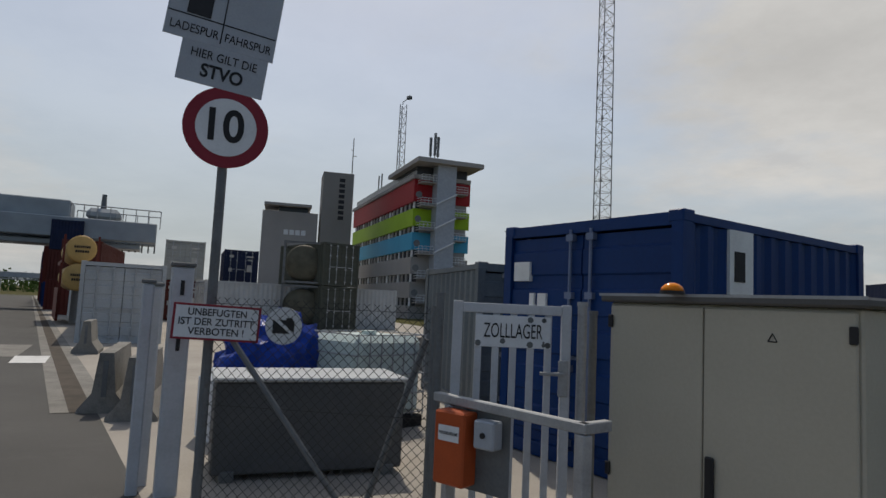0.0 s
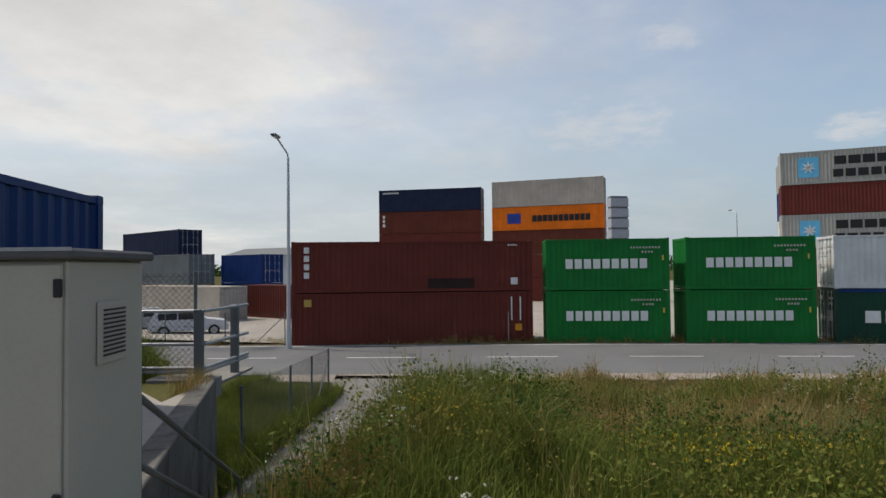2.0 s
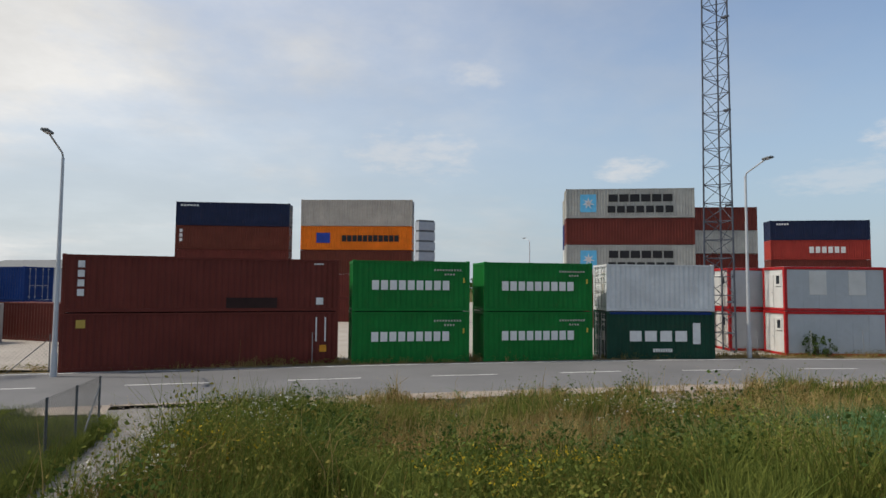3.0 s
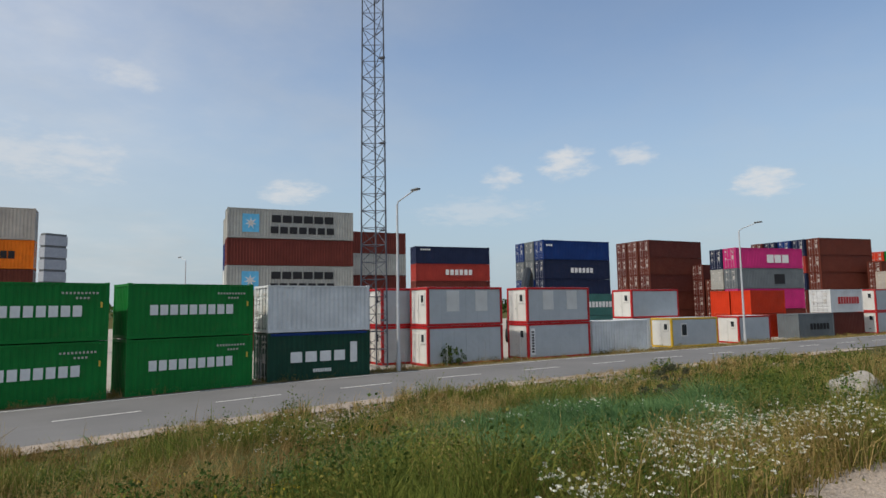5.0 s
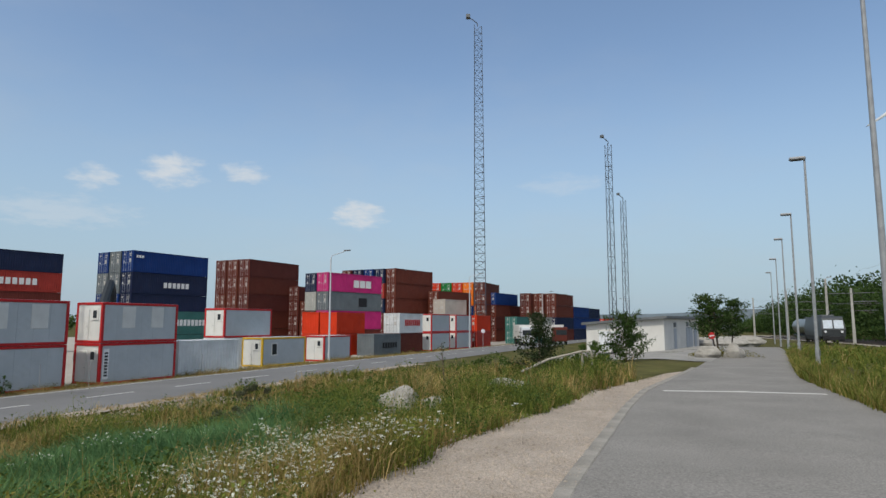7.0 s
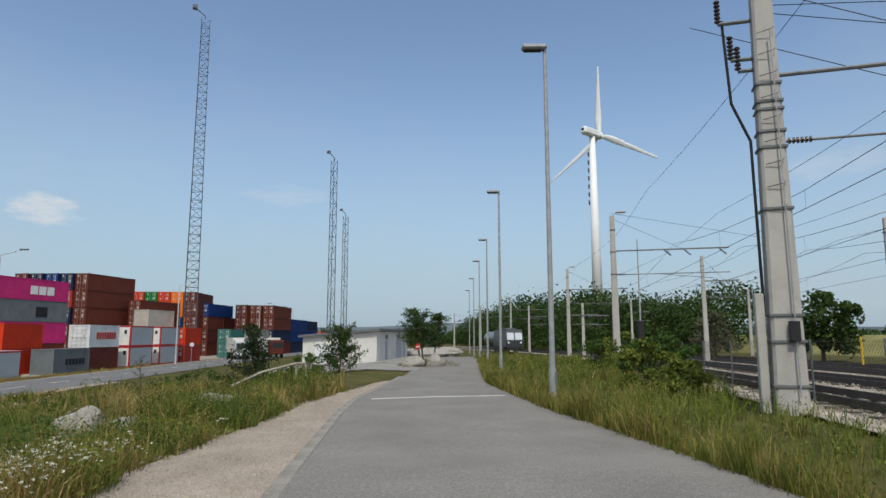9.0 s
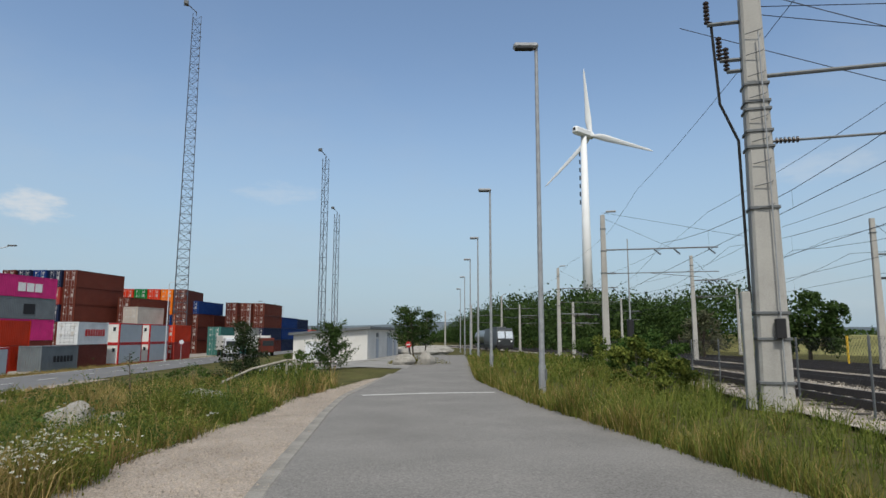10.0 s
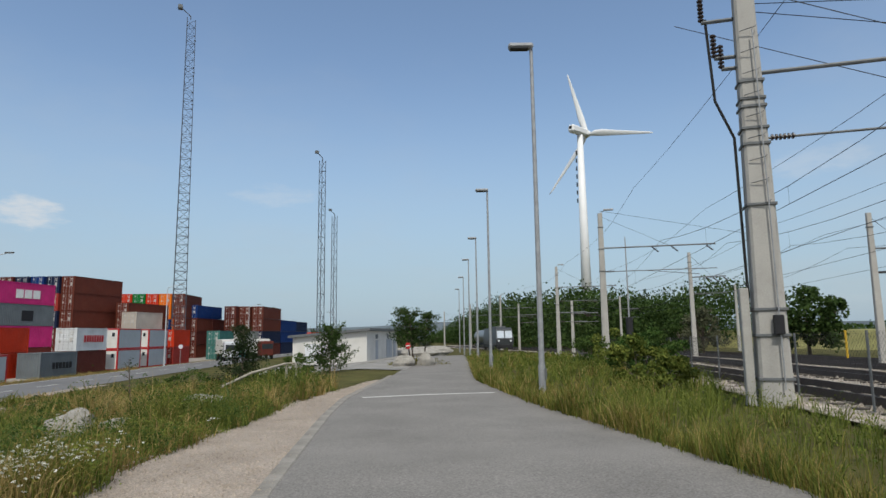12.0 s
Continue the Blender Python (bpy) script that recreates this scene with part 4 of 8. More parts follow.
part("backing_plate", bm, GALV_DK, plan_box)
bm = bmesh.new()
bevel_box(bm, 0.0, -0.16, 0.46, 0.25, -0.011, 0.93, 0.012)
ob_box = part("box_body", bm, ORANGE_BOX, plan_box)
bm = bmesh.new()
box(bm, 0.04, -0.163, 0.74, 0.21, -0.1605, 0.84)
lb = part("label_plate", bm, SIGN_W, ob_box)
words("lettering", "FEUERWEHRPLÄNE", 0.03, M_BLACK_MARK, lb, pose(0.125, -0.1645, 0.79), "", 0.0008, 0.15)
bm = bmesh.new()
bevel_box(bm, 0.29, -0.12, 0.72, 0.45, -0.011, 0.90, 0.012)
kb = part("key_box", bm, SIGN_G, plan_box, "small grey key box")
bm = bmesh.new()
tube(bm, (0.37, -0.122, 0.81), (0.37, -0.135, 0.81), 0.018, n=10)
part("lock", bm, DARK, kb)

# front fence with braces, sign post and signs
fence_run([(0.10, -6.12), (-1.38, -5.16)], 1.55, lambda x, y: 0.0, "wire-netting fence panel between two steel posts", spacing=3.0, pitch=0.056, r=0.0026)
for a, b in (((-0.05, -6.0, 1.3), (-0.92, -5.50, 0.0)), ((-1.36, -5.24, 1.36), (-0.98, -5.46, 0.0))):
    bm = bmesh.new()
    tube(bm, a, b, 0.024, n=8)
    tagged(part("fence_brace", bm, GALV_DK), "slanting grey tube bracing a fence post", "brace", "fence braces")
sp = thing("sign_post", pose(0.09, -6.13, 0), "tall dark steel post carrying traffic signs", "post")
bm = bmesh.new()
tube(bm, (0, 0, -0.1), (0, 0, 4.3), 0.038, n=12)
part("shaft", bm, GALV_DK, sp)
lean = pose(0, 0, 0, 0, 7, 0)
sf = upright((0.09, -6.07, 0), (0.72, -6.14))          # faces +y


def disc(bm, r, y, z, n=40, thick=0.004):
    bmesh.ops.create_cone(bm, cap_ends=True, segments=n, radius1=r, radius2=r, depth=thick, matrix=Matrix.Translation((0, y, z)) @ Matrix.Rotation(math.pi / 2, 4, "X"))


back = pose(0.09, -6.08, 0, 0, 0, 180 - 3)
limit = thing("speed_sign", back @ pose(0, 0, 2.94), "round red-rimmed speed limit sign on the post", "sign")
bm = bmesh.new(); disc(bm, 0.325, 0, 0)
part("rim", bm, SIGN_R, limit)
bm = bmesh.new(); disc(bm, 0.232, -0.004, 0)
face = part("face", bm, SIGN_W, limit)
words("digits", "10", 0.36, M_BLACK_MARK, face, pose(0, -0.008, 0), "", 0.001, 0.27, bold=0.008)
rule = thing("rule_sign", back @ pose(-0.06, 0, 3.41, 0, 6, 0), "grey rectangular sign with dark lettering", "sign")
bm = bmesh.new(); bevel_box(bm, -0.33, -0.003, -0.17, 0.33, 0.003, 0.17, 0.002)
pl = part("plate", bm, SIGN_G, rule)
words("lettering", "HIER GILT DIE", 0.1, M_BLACK_MARK, pl, pose(0, -0.006, 0.07), "", 0.001, 0.5)
words("lettering", "STVO", 0.15, M_BLACK_MARK, pl, pose(0, -0.006, -0.06), "", 0.001, 0.32, bold=0.004)
lane = thing("lane_sign", back @ pose(-0.06, -0.001, 3.96, 0, 6, 0), "large grey lane sign with a dark diagram", "sign")
bm = bmesh.new(); bevel_box(bm, -0.42, -0.003, -0.39, 0.42, 0.003, 0.45, 0.002)
pl = part("plate", bm, SIGN_G, lane)
words("lettering", "LADESPUR", 0.1, M_BLACK_MARK, pl, pose(-0.2, -0.006, -0.3), "", 0.001, 0.36)
words("lettering", "FAHRSPUR", 0.1, M_BLACK_MARK, pl, pose(0.21, -0.006, -0.3), "", 0.001, 0.36)
bm = bmesh.new()
box(bm, -0.41, -0.006, -0.20, 0.41, -0.0035, -0.19)
box(bm, -0.005, -0.007, -0.36, 0.005, -0.0036, 0.1)
box(bm, -0.28, -0.008, -0.18, -0.10, -0.0037, 0.43)
part("diagram", bm, DARK, pl)
nogo = thing("warning_sign", pose(0.06, -5.965, 1.405, 0, 2, 173.5), "white warning sign with a red border", "sign")
bm = bmesh.new(); bevel_box(bm, -0.315, -0.003, -0.135, 0.315, 0.003, 0.135, 0.002)
pl = part("border", bm, SIGN_R, nogo)
bm = bmesh.new(); box(bm, -0.297, -0.005, -0.118, 0.297, -0.0033, 0.118)
pl = part("face", bm, SIGN_W, nogo)
for k, (txt, w) in enumerate((("UNBEFUGTEN", 0.42), ("IST DER ZUTRITT", 0.54), ("VERBOTEN !", 0.40))):
    words("lettering", txt, 0.075, M_BLACK_MARK, pl, pose(0, -0.0065, 0.072 - 0.072 * k), "", 0.001, w, bold=0.001)
nocam = thing("no_camera_sign", pose(-0.42, -5.86, 1.40, 0, 0, 150), "round white sign with a struck-out camera", "sign")
bm = bmesh.new(); disc(bm, 0.145, 0, 0)
pl = part("face", bm, SIGN_W, nocam)
bm = bmesh.new()
box(bm, -0.085, -0.0055, -0.06, 0.085, -0.0025, 0.045)
box(bm, 0.02, -0.0055, 0.045, 0.07, -0.0025, 0.062)
cm = part("camera_mark", bm, DARK, pl)
bm = bmesh.new(); box(bm, -0.012, -0.0085, -0.115, 0.012, -0.006, 0.115, Matrix.Rotation(math.radians(-52), 4, "Y"))
part("strike_bar", bm, SIGN_W, pl)

# sliding gate posts
for x, y, w, h in ((0.285, -6.54, 0.17, 1.83), (0.53, -6.6, 0.09, 1.68), (0.45, -6.85, 0.08, 1.66)):
    t = thing("gate_column", pose(x, y, 0), "pale grey steel column of the sliding gate", "column", "sliding gate columns")
    bm = bmesh.new()
    bevel_box(bm, -w / 2, -w / 2, -0.05, w / 2, w / 2, h, 0.012)
    part("shaft", bm, GATE, t)
    bm = bmesh.new()
    bevel_box(bm, -w / 2 - 0.01, -w / 2 - 0.01, h + 0.002, w / 2 + 0.01, w / 2 + 0.01, h + 0.04, 0.01)
    part("cap", bm, GALV_DK, t)
    if w > 0.15:
        for z in (1.15, 1.6):
            bm = bmesh.new()
            box(bm, -0.015, w / 2 + 0.001, z, 0.015, w / 2 + 0.006, z + 0.12)
            part("reflector", bm, DARK, t)

# grey steel chest
chest = thing("steel_chest", pose(-0.07, -6.72, 0, 0, 0, 174.5), "dark grey steel chest with a pale lid on skids", "chest")
CHEST = mat("chest_grey", (0.085, 0.09, 0.094), 0.6, 0.1, 0.1, 2.0, 0.05, 40, 0.25, (0.16, 0.16, 0.15))
bm = bmesh.new(); bevel_box(bm, 0.0, 0.0, 0.06, 1.72, 0.8, 0.86, 0.015)
part("body", bm, CHEST, chest)
bm = bmesh.new(); bevel_box(bm, -0.03, -0.03, 0.862, 1.75, 0.83, 0.90, 0.012)
part("lid", bm, mat("chest_lid", (0.36, 0.38, 0.39), 0.5, 0.1, 0.08, 3.0), chest)
for x in (0.08, 1.52):
    bm = bmesh.new(); bevel_box(bm, x, -0.02, -0.03, x + 0.12, 0.82, 0.098, 0.008)
    part("skid", bm, GALV_DK, chest)

# liquid tank in its cage
ibc = thing("caged_tank", pose(-2.25, -8.9, 0, 0, 0, 20), "white plastic liquid tank in a steel cage on a pallet", "tank")
PLASTIC = mat("milky_plastic", (0.50, 0.58, 0.55), 0.45, 0, 0.05, 2.0)
bm = bmesh.new(); bevel_box(bm, -0.57, -0.48, 0.16, 0.57, 0.48, 1.18, 0.08)
part("bottle", bm, PLASTIC, ibc, smooth=False)
bm = bmesh.new(); tube(bm, (0, 0, 1.18), (0, 0, 1.23), 0.1, n=16)
part("filler_cap", bm, PLASTIC, ibc)
bm = bmesh.new(); bevel_box(bm, -0.6, -0.5, -0.03, 0.6, 0.5, 0.15, 0.02)
part("pallet", bm, BLACK, ibc)
for k in range(7):
    for y in (-0.5, 0.5):
        bm = bmesh.new(); tube(bm, (-0.58 + 0.193 * k, y, 0.15), (-0.58 + 0.193 * k, y, 1.2), 0.009, n=6)
        part("cage_bar", bm, GALV, ibc)
for z in (0.2, 0.45, 0.7, 0.95, 1.2):
    bm = bmesh.new(); polytube(bm, [(-0.59, -0.51, z), (0.59, -0.51, z), (0.59, 0.51, z), (-0.59, 0.51, z), (-0.59, -0.51, z)], 0.009)
    part("cage_ring", bm, GALV, ibc)

# tarpaulin heap
bm = bmesh.new()
bmesh.ops.create_icosphere(bm, subdivisions=4, radius=1.0)
for v in bm.verts:
    n1 = abs(noise.noise(v.co * 2.4)) * 0.45 + abs(noise.noise(v.co * 6.5)) * 0.22 - 0.15
    d = v.co.normalized() * (1 + n1)
    v.co = Vector((d.x * 0.78, d.y * 0.6, max(-0.02, 0.62 + d.z * 0.75)))
tarp = thing("tarpaulin_heap", pose(-1.15, -9.4, 0, 0, 0, 10), "crumpled bright blue tarpaulin over a heap", "tarpaulin")
part("sheet", bm, mat("blue_tarpaulin", (0.006, 0.04, 0.27), 0.4, 0, 0.25, 4.0, 0.5, 14.0), tarp, smooth=False)
bm = bmesh.new(); bevel_box(bm, -0.32, -0.25, -0.03, 0.34, 0.25, 0.74, 0.06)
tagged(part("foam_roll", bm, SIGN_W, None, loc=pose(-0.5, -8.5, 0.0, 0, 0, 15)), "pale wrapped bale standing beside the tarpaulin", "bale")


def jersey(x, y, rot, L=2.0, h=0.82):
    t = thing("concrete_barrier", pose(x, y, -0.035, 0, 0, rot), "weathered concrete traffic barrier with flared foot", "barrier", "concrete barriers")
    prof = ((-0.30, 0), (-0.30, 0.08), (-0.14, 0.3), (-0.085, h), (0.085, h), (0.14, 0.3), (0.30, 0.08), (0.30, 0))
    bm = bmesh.new()
    a = [bm.verts.new((-L / 2, p, z)) for p, z in prof]
    b = [bm.verts.new((L / 2, p, z)) for p, z in prof]
    n = len(prof)
    for i in range(n):
        bm.faces.new((a[i], b[i], b[(i + 1) % n], a[(i + 1) % n]))
    bm.faces.new(a[::-1]); bm.faces.new(b)
    bmesh.ops.recalc_face_normals(bm, faces=bm.faces)
    part("block", bm, WALLC, t)
    for s in (-1, 1):
        bm = bmesh.new(); box(bm, s * L / 2 - 0.012, -0.03, 0.25, s * L / 2 + 0.012, 0.03, h - 0.1)
        part("joint_steel", bm, GALV_DK, t)


jersey(0.74, -11.3, 84)
jersey(0.36, -10.5, 80, 1.7)
jersey(1.45, -19.7, 86, 1.3)
jersey(-3.1, -13.0, 20, 1.8)
jersey(-5.5, -15.0, 10, 1.8)

# yard paving, slot channel and painted squares
def slab(name, pts, z, material, label, category):
    bm = bmesh.new()
    bm.faces.new([bm.verts.new((x, y, ground_z(x, y) + z)) for x, y in pts])
    bmesh.ops.recalc_face_normals(bm, faces=bm.faces)
    return tagged(part(name, bm, material), label, category, kind="structure")


def yard_strip(name, x0, x1, y0, y1, z, material, label):
    """Strip that follows the yard, its edges sheared to the crane track."""
    verts, faces = [], []
    n = 40
    for j in range(n + 1):
        y = y0 + (y1 - y0) * j / n
        sh = (y + 10.4) * -0.1135
        for x in (x0, x1):
            verts.append((x + sh, y, ground_z(0, y) + z))
    for j in range(n):
        faces.append((2 * j, 2 * j + 1, 2 * j + 3, 2 * j + 2))
    me = bpy.data.meshes.new(name)
    me.from_pydata(verts, [], faces)
    ob = part(name, me, material)
    return tagged(ob, label, "paving", kind="structure")


YASPH = mat("yard_asphalt", (0.085, 0.082, 0.077), 0.9, 0, 0.12, 0.4, 0.3, 70, 0.2, (0.18, 0.17, 0.16))
ribbon("yard_pavement", lambda y: piece(-y, ((3.2, -3.2), (4.85, -8.8), (6.6, -10.2), (9, -12.5), (14, -15), (260, -60))), lambda y: 0.9 - (y + 10.4) * 0.1135, -240, -3.45, 1.2, lambda x, y: ground_z(x, y - 0.15), M_CONCRETE,
       "pale concrete yard paving with stains", "paving", 0.004, 10)
yard_strip("yard_road", 0.9, 26, -240, -3.4, 0.006, YASPH, "dark asphalt lane of the container yard")
yard_strip("slot_edge_left", 1.22, 1.43, -230, -10.4, 0.012, WALLC, "pale concrete edge of a slot channel")
yard_strip("slot_channel", 0.94, 1.22, -230, -10.4, 0.014, mat("rusty_grating", (0.055, 0.042, 0.03), 0.8, 0, 0.3, 3.0), "dark grated slot channel")
yard_strip("slot_edge_right", 0.70, 0.94, -230, -10.4, 0.012, WALLC, "pale concrete edge of a slot channel")
slab("painted_square", ((2.15, -18.4), (2.85, -18.4), (2.75, -16.7), (2.1, -16.7)), 0.014, M_LINE, "white painted square on the asphalt", "marking")
slab("painted_panel", ((2.9, -22.0), (4.6, -22.0), (4.4, -18.2), (2.8, -18.2)), 0.013, WALLC, "pale concrete panel in the asphalt", "marking")

# reefer boxes, trailer and lorry row
YW = paint("dull_white_paint", (0.42, 0.43, 0.43))
container(0.98, -29.3, -0.13, 92.0, F40, S, YW, "dirty white reefer container with door bars", 1)
container(2.35, -30.6 - 12.6, -0.25, 94.5, F40, HC, YW, "dirty white tall container in the yard", 1)
for x, y, tiers in ((2.4, -50, (RED, BROWN)), (4.4, -63, (RED, BROWN, NAVY)), (5.9, -76, (BLUE, RED, RED)), (7.4, -89, (NAVY, RED, BROWN)), (8.8, -102, (RED, NAVY, RED)), (10.4, -116, (BROWN, RED, NAVY)), (11.9, -130, (RED, BROWN, RED)), (13.4, -144, (NAVY, RED, BROWN)), (27, -150, (NAVY,)), (31, -148, (BROWN,)), (38, -152, (NAVY, RED))):
    stack(x, y, -173.5, F40, [(S, m, "dark container in the yard's long stack row") for m in tiers], base=ground_z(0, y - 6) - 0.01, group="yard stack row")
TANK = mat("tank_end_ochre", (0.55, 0.34, 0.12), 0.5, 0, 0.1, 2.0, 0.05, 40, 0.3, (0.3, 0.18, 0.07))
for z, x in ((3.46, 2.75), (2.10, 2.80)):
    tk = thing("tank_container", pose(x, -35.6, 0, 0, 0, 6.5), "ochre tank end with dark lettering in the stack row", "tank", "stacked tanks")
    bm = bmesh.new()
    tube(bm, (0, 0.0, z), (0, -5.6, z), 0.66, n=28)
    part("barrel", bm, TANK, tk)
    bm = bmesh.new()
    bmesh.ops.create_uvsphere(bm, u_segments=28, v_segments=12, radius=0.66, matrix=Matrix.Translation((0, 0, z)) @ Matrix.Diagonal((1, 0.25, 1, 1)))
    part("domed_end", bm, TANK, tk, smooth=True)
    bars(tk, 8, 0, z + 0.1, 0.7, 0.12, M_BLACK_MARK, y=0.17)
    bars(tk, 6, 0, z - 0.12, 0.6, 0.12, M_BLACK_MARK, y=0.17)
    bm = bmesh.new()
    for sx in (-0.72, 0.72):
        box(bm, sx - 0.05, -5.6, 0 if z < 3 else 2.75, sx + 0.05, 0.0, z - 0.55)
        box(bm, sx - 0.05, -0.1, 0 if z < 3 else 2.75, sx + 0.05, 0.0, z + 0.66)
    part("frame", bm, RED, tk)
stack(-3.8, -45.0, -177, F20, [(S, BROWN, "brown container under a grey one"), (S, GREY, "grey container on a brown one")], base=-0.2, doors=-1)
stack(-8.0, -49.0, -175, F20, [(S, WHITEC, "white container under a black one"), (S, NAVY, "black container with white lettering")], base=-0.25, doors=-1)
stack(-3.2, -38.0, -96, F40, [(S, YW, "long white container standing in the yard")], base=-0.2, doors=-1)
for lv in (0, 1):
    stack(-11.9, -37.35, 168, F20, [(S, OLIVEC, "weathered grey-green container with door bars")], base=-0.2 + 2.6 * lv, doors=-1)
    tk = thing("tank_container", pose(-8.9, -38.9, -0.2 + 2.6 * lv, 0, 0, 166), "tank in a dark frame, its dished end showing", "tank", "stacked tanks")
    DK = mat("tank_olive", (0.10, 0.095, 0.07), 0.6, 0.2, 0.2, 2.0, 0.1, 30, 0.4)
    bm = bmesh.new(); tube(bm, (0, -0.9, 1.29), (0, 5.4, 1.29), 1.1, n=26)
    part("barrel", bm, DK, tk)
    bm = bmesh.new(); bmesh.ops.create_uvsphere(bm, u_segments=26, v_segments=12, radius=1.1, matrix=Matrix.Translation((0, -0.9, 1.29)) @ Matrix.Diagonal((1, 0.3, 1, 1)))
    part("domed_end", bm, DK, tk, smooth=True)
    for sx in (-1.15, 1.15):
        for yy in (-1.3, 4.6):
            bm = bmesh.new(); box(bm, sx - 0.07, yy - 0.07, 0.02, sx + 0.07, yy + 0.07, 2.57)
            part("frame_post", bm, GALV_DK, tk)
        for zz in (0.08, 2.44):
            bm = bmesh.new(); box(bm, sx - 0.06, -1.23, zz, sx + 0.06, 4.53, zz + 0.12)
            part("frame_beam", bm, GALV_DK, tk)
    for zz in (0.08, 2.44):
        bm = bmesh.new(); box(bm, -1.08, -1.36, zz, 1.08, -1.24, zz + 0.12)
        part("frame_beam", bm, GALV_DK, tk)

# green-grey shed box behind the blue container
shed = container(-5.5, -10.4, 0, 80, 2.991, 2.3, DKGREY, "grey ribbed steel box behind the blue container", 1)

# gantry cranes over the yard
CRANE = mat("crane_grey_blue", (0.28, 0.31, 0.33), 0.5, 0.1, 0.1, 1.0)


def gantry(x, y, z, k, label):
    c = thing("gantry_crane", pose(x, y, z, 0, 0, -2) @ Matrix.Diagonal((k, k, k, 1)), label, "crane")
    for yy in (-1.6, 1.6):
        bm = bmesh.new(); bevel_box(bm, -2, yy - 0.5, 4.6, 26, yy + 0.5, 6.0, 0.06)
        part("main_girder", bm, CRANE, c)
    bm = bmesh.new(); bevel_box(bm, -1.0, -1.5, 4.1, 24, 1.5, 4.45, 0.05)
    part("lower_beam", bm, CRANE, c)
    bm = bmesh.new(); bevel_box(bm, 3.5, -1.4, 6.02, 8.6, 1.4, 7.2, 0.06)
    part("machine_house", bm, CRANE, c)
    bm = bmesh.new(); bevel_box(bm, 0.4, -1.0, 6.02, 2.6, 1.0, 6.9, 0.3)
    cab_ = part("winch_cover", bm, CRANE, c)
    bm = bmesh.new(); tube(bm, (1.6, 0, 6.9), (1.6, 0, 8.0), 0.2, 0.15, 10)
    part("vent_stack", bm, GALV_DK, c)
    for yy in (-2.0, 2.0):
        bm = bmesh.new()
        polytube(bm, [(-2.2, yy, 6.9), (3.4, yy, 6.9)], 0.04, 5)
        for i in range(8):
            tube(bm, (-2.2 + 0.8 * i, yy, 6.0), (-2.2 + 0.8 * i, yy, 6.9), 0.03, n=4)
        part("handrail", bm, GALV, c)
    for i in range(9):
        bm = bmesh.new(); box(bm, -2 + 0.42 * i, -0.25, 4.0, -1.9 + 0.42 * i, 0.25, 4.58)
        part("cable_hanger", bm, GALV_DK, c)
    for xx in (25.2,):
        for yy in (-1.6, 1.6):
            bm = bmesh.new(); bevel_box(bm, xx - 0.5, yy - 0.5, -0.8 / k, xx + 0.5, yy + 0.5, 4.6, 0.05)
            part("leg", bm, CRANE, c)
    bm = bmesh.new(); bevel_box(bm, 22.0, -1.2, -0.6 / k, 22.7, 1.2, 4.05, 0.05)
    part("leg", bm, CRANE, c)
    return c


gantry(1.1, -66, 0.0, 1.28, "blue-grey gantry crane spanning the container yard")
gantry(7.0, -190, -1.3, 1.0, "far blue-grey gantry crane over the yard")

# office building with coloured bands
RENDER_G = mat("pale_grey_render", (0.30, 0.29, 0.28), 0.85, 0, 0.06, 0.3, 0.1, 20, 0.15, (0.2, 0.19, 0.18))
BAND_R = mat("band_red", (0.30, 0.015, 0.02), 0.6, 0, 0.05, 0.4)
BAND_G = mat("band_green", (0.26, 0.42, 0.02), 0.6, 0, 0.05, 0.4)
BAND_B = mat("band_blue", (0.05, 0.32, 0.50), 0.6, 0, 0.05, 0.4)
off = thing("office_building", pose(-33.6, -78.7, -1.0, 0, 0, 173.8), "five-storey office building with red, green and blue bands", "building")
bm = bmesh.new(); box(bm, 0.35, 0.35, 0, 7.9, 37.7, 21.6)
part("core", bm, mat("window_dark", (0.05, 0.055, 0.06), 0.2), off)
for z0, z1, m in ((16.6, 19.7, BAND_R), (13.2, 15.6, BAND_G), (9.9, 12.3, BAND_B), (6.6, 8.9, RENDER_G), (3.3, 5.5, RENDER_G), (0.0, 2.2, RENDER_G)):
    bm = bmesh.new(); box(bm, -0.05, 0.0, z0, 0.347, 38.0, z1)
    part("facade_band", bm, m, off)
    bm = bmesh.new(); box(bm, 0.352, -0.05, z0, 8.3, 0.347, z1)
    part("facade_band", bm, m, off)
for z0 in (15.6, 12.3, 8.9, 5.5, 2.2):
    h = {15.6: 1.0, 12.3: 0.9, 8.9: 1.0, 5.5: 1.1, 2.2: 1.1}[z0]
    for i in range(19):
        bm = bmesh.new()
        box(bm, 0.20, 0.4 + 2.0 * i, z0 + 0.003, 0.345, 1.0 + 2.0 * i, z0 + h - 0.003)
        part("window_pier", bm, RENDER_G if i % 3 else SIGN_W, off)
    bm = bmesh.new(); box(bm, 1.0, 0.15, z0 + 0.003, 7.9, 0.345, z0 + h - 0.003)
    part("end_wall", bm, RENDER_G, off)
bm = bmesh.new(); box(bm, -0.3, -0.4, 19.75, 8.2, 38.4, 20.3)
part("cornice", bm, RENDER_G, off)
bm = bmesh.new(); box(bm, -0.6, -3.0, 21.6, 9.0, 12.0, 22.2)
part("roof_slab", bm, RENDER_G, off, "overhanging flat roof slab")
bm = bmesh.new(); box(bm, 2.6, -2.1, 0, 5.3, -0.06, 21.58)
tower = part("stair_tower", bm, SIGN_G, off, "pale stair tower")
for z in (4, 7.3, 10.6, 13.9, 17.2):
    bm = bmesh.new(); disc(bm, 0.45, -2.12, z, 16, 0.04)
    part("round_window", bm, GALV_DK, tower)
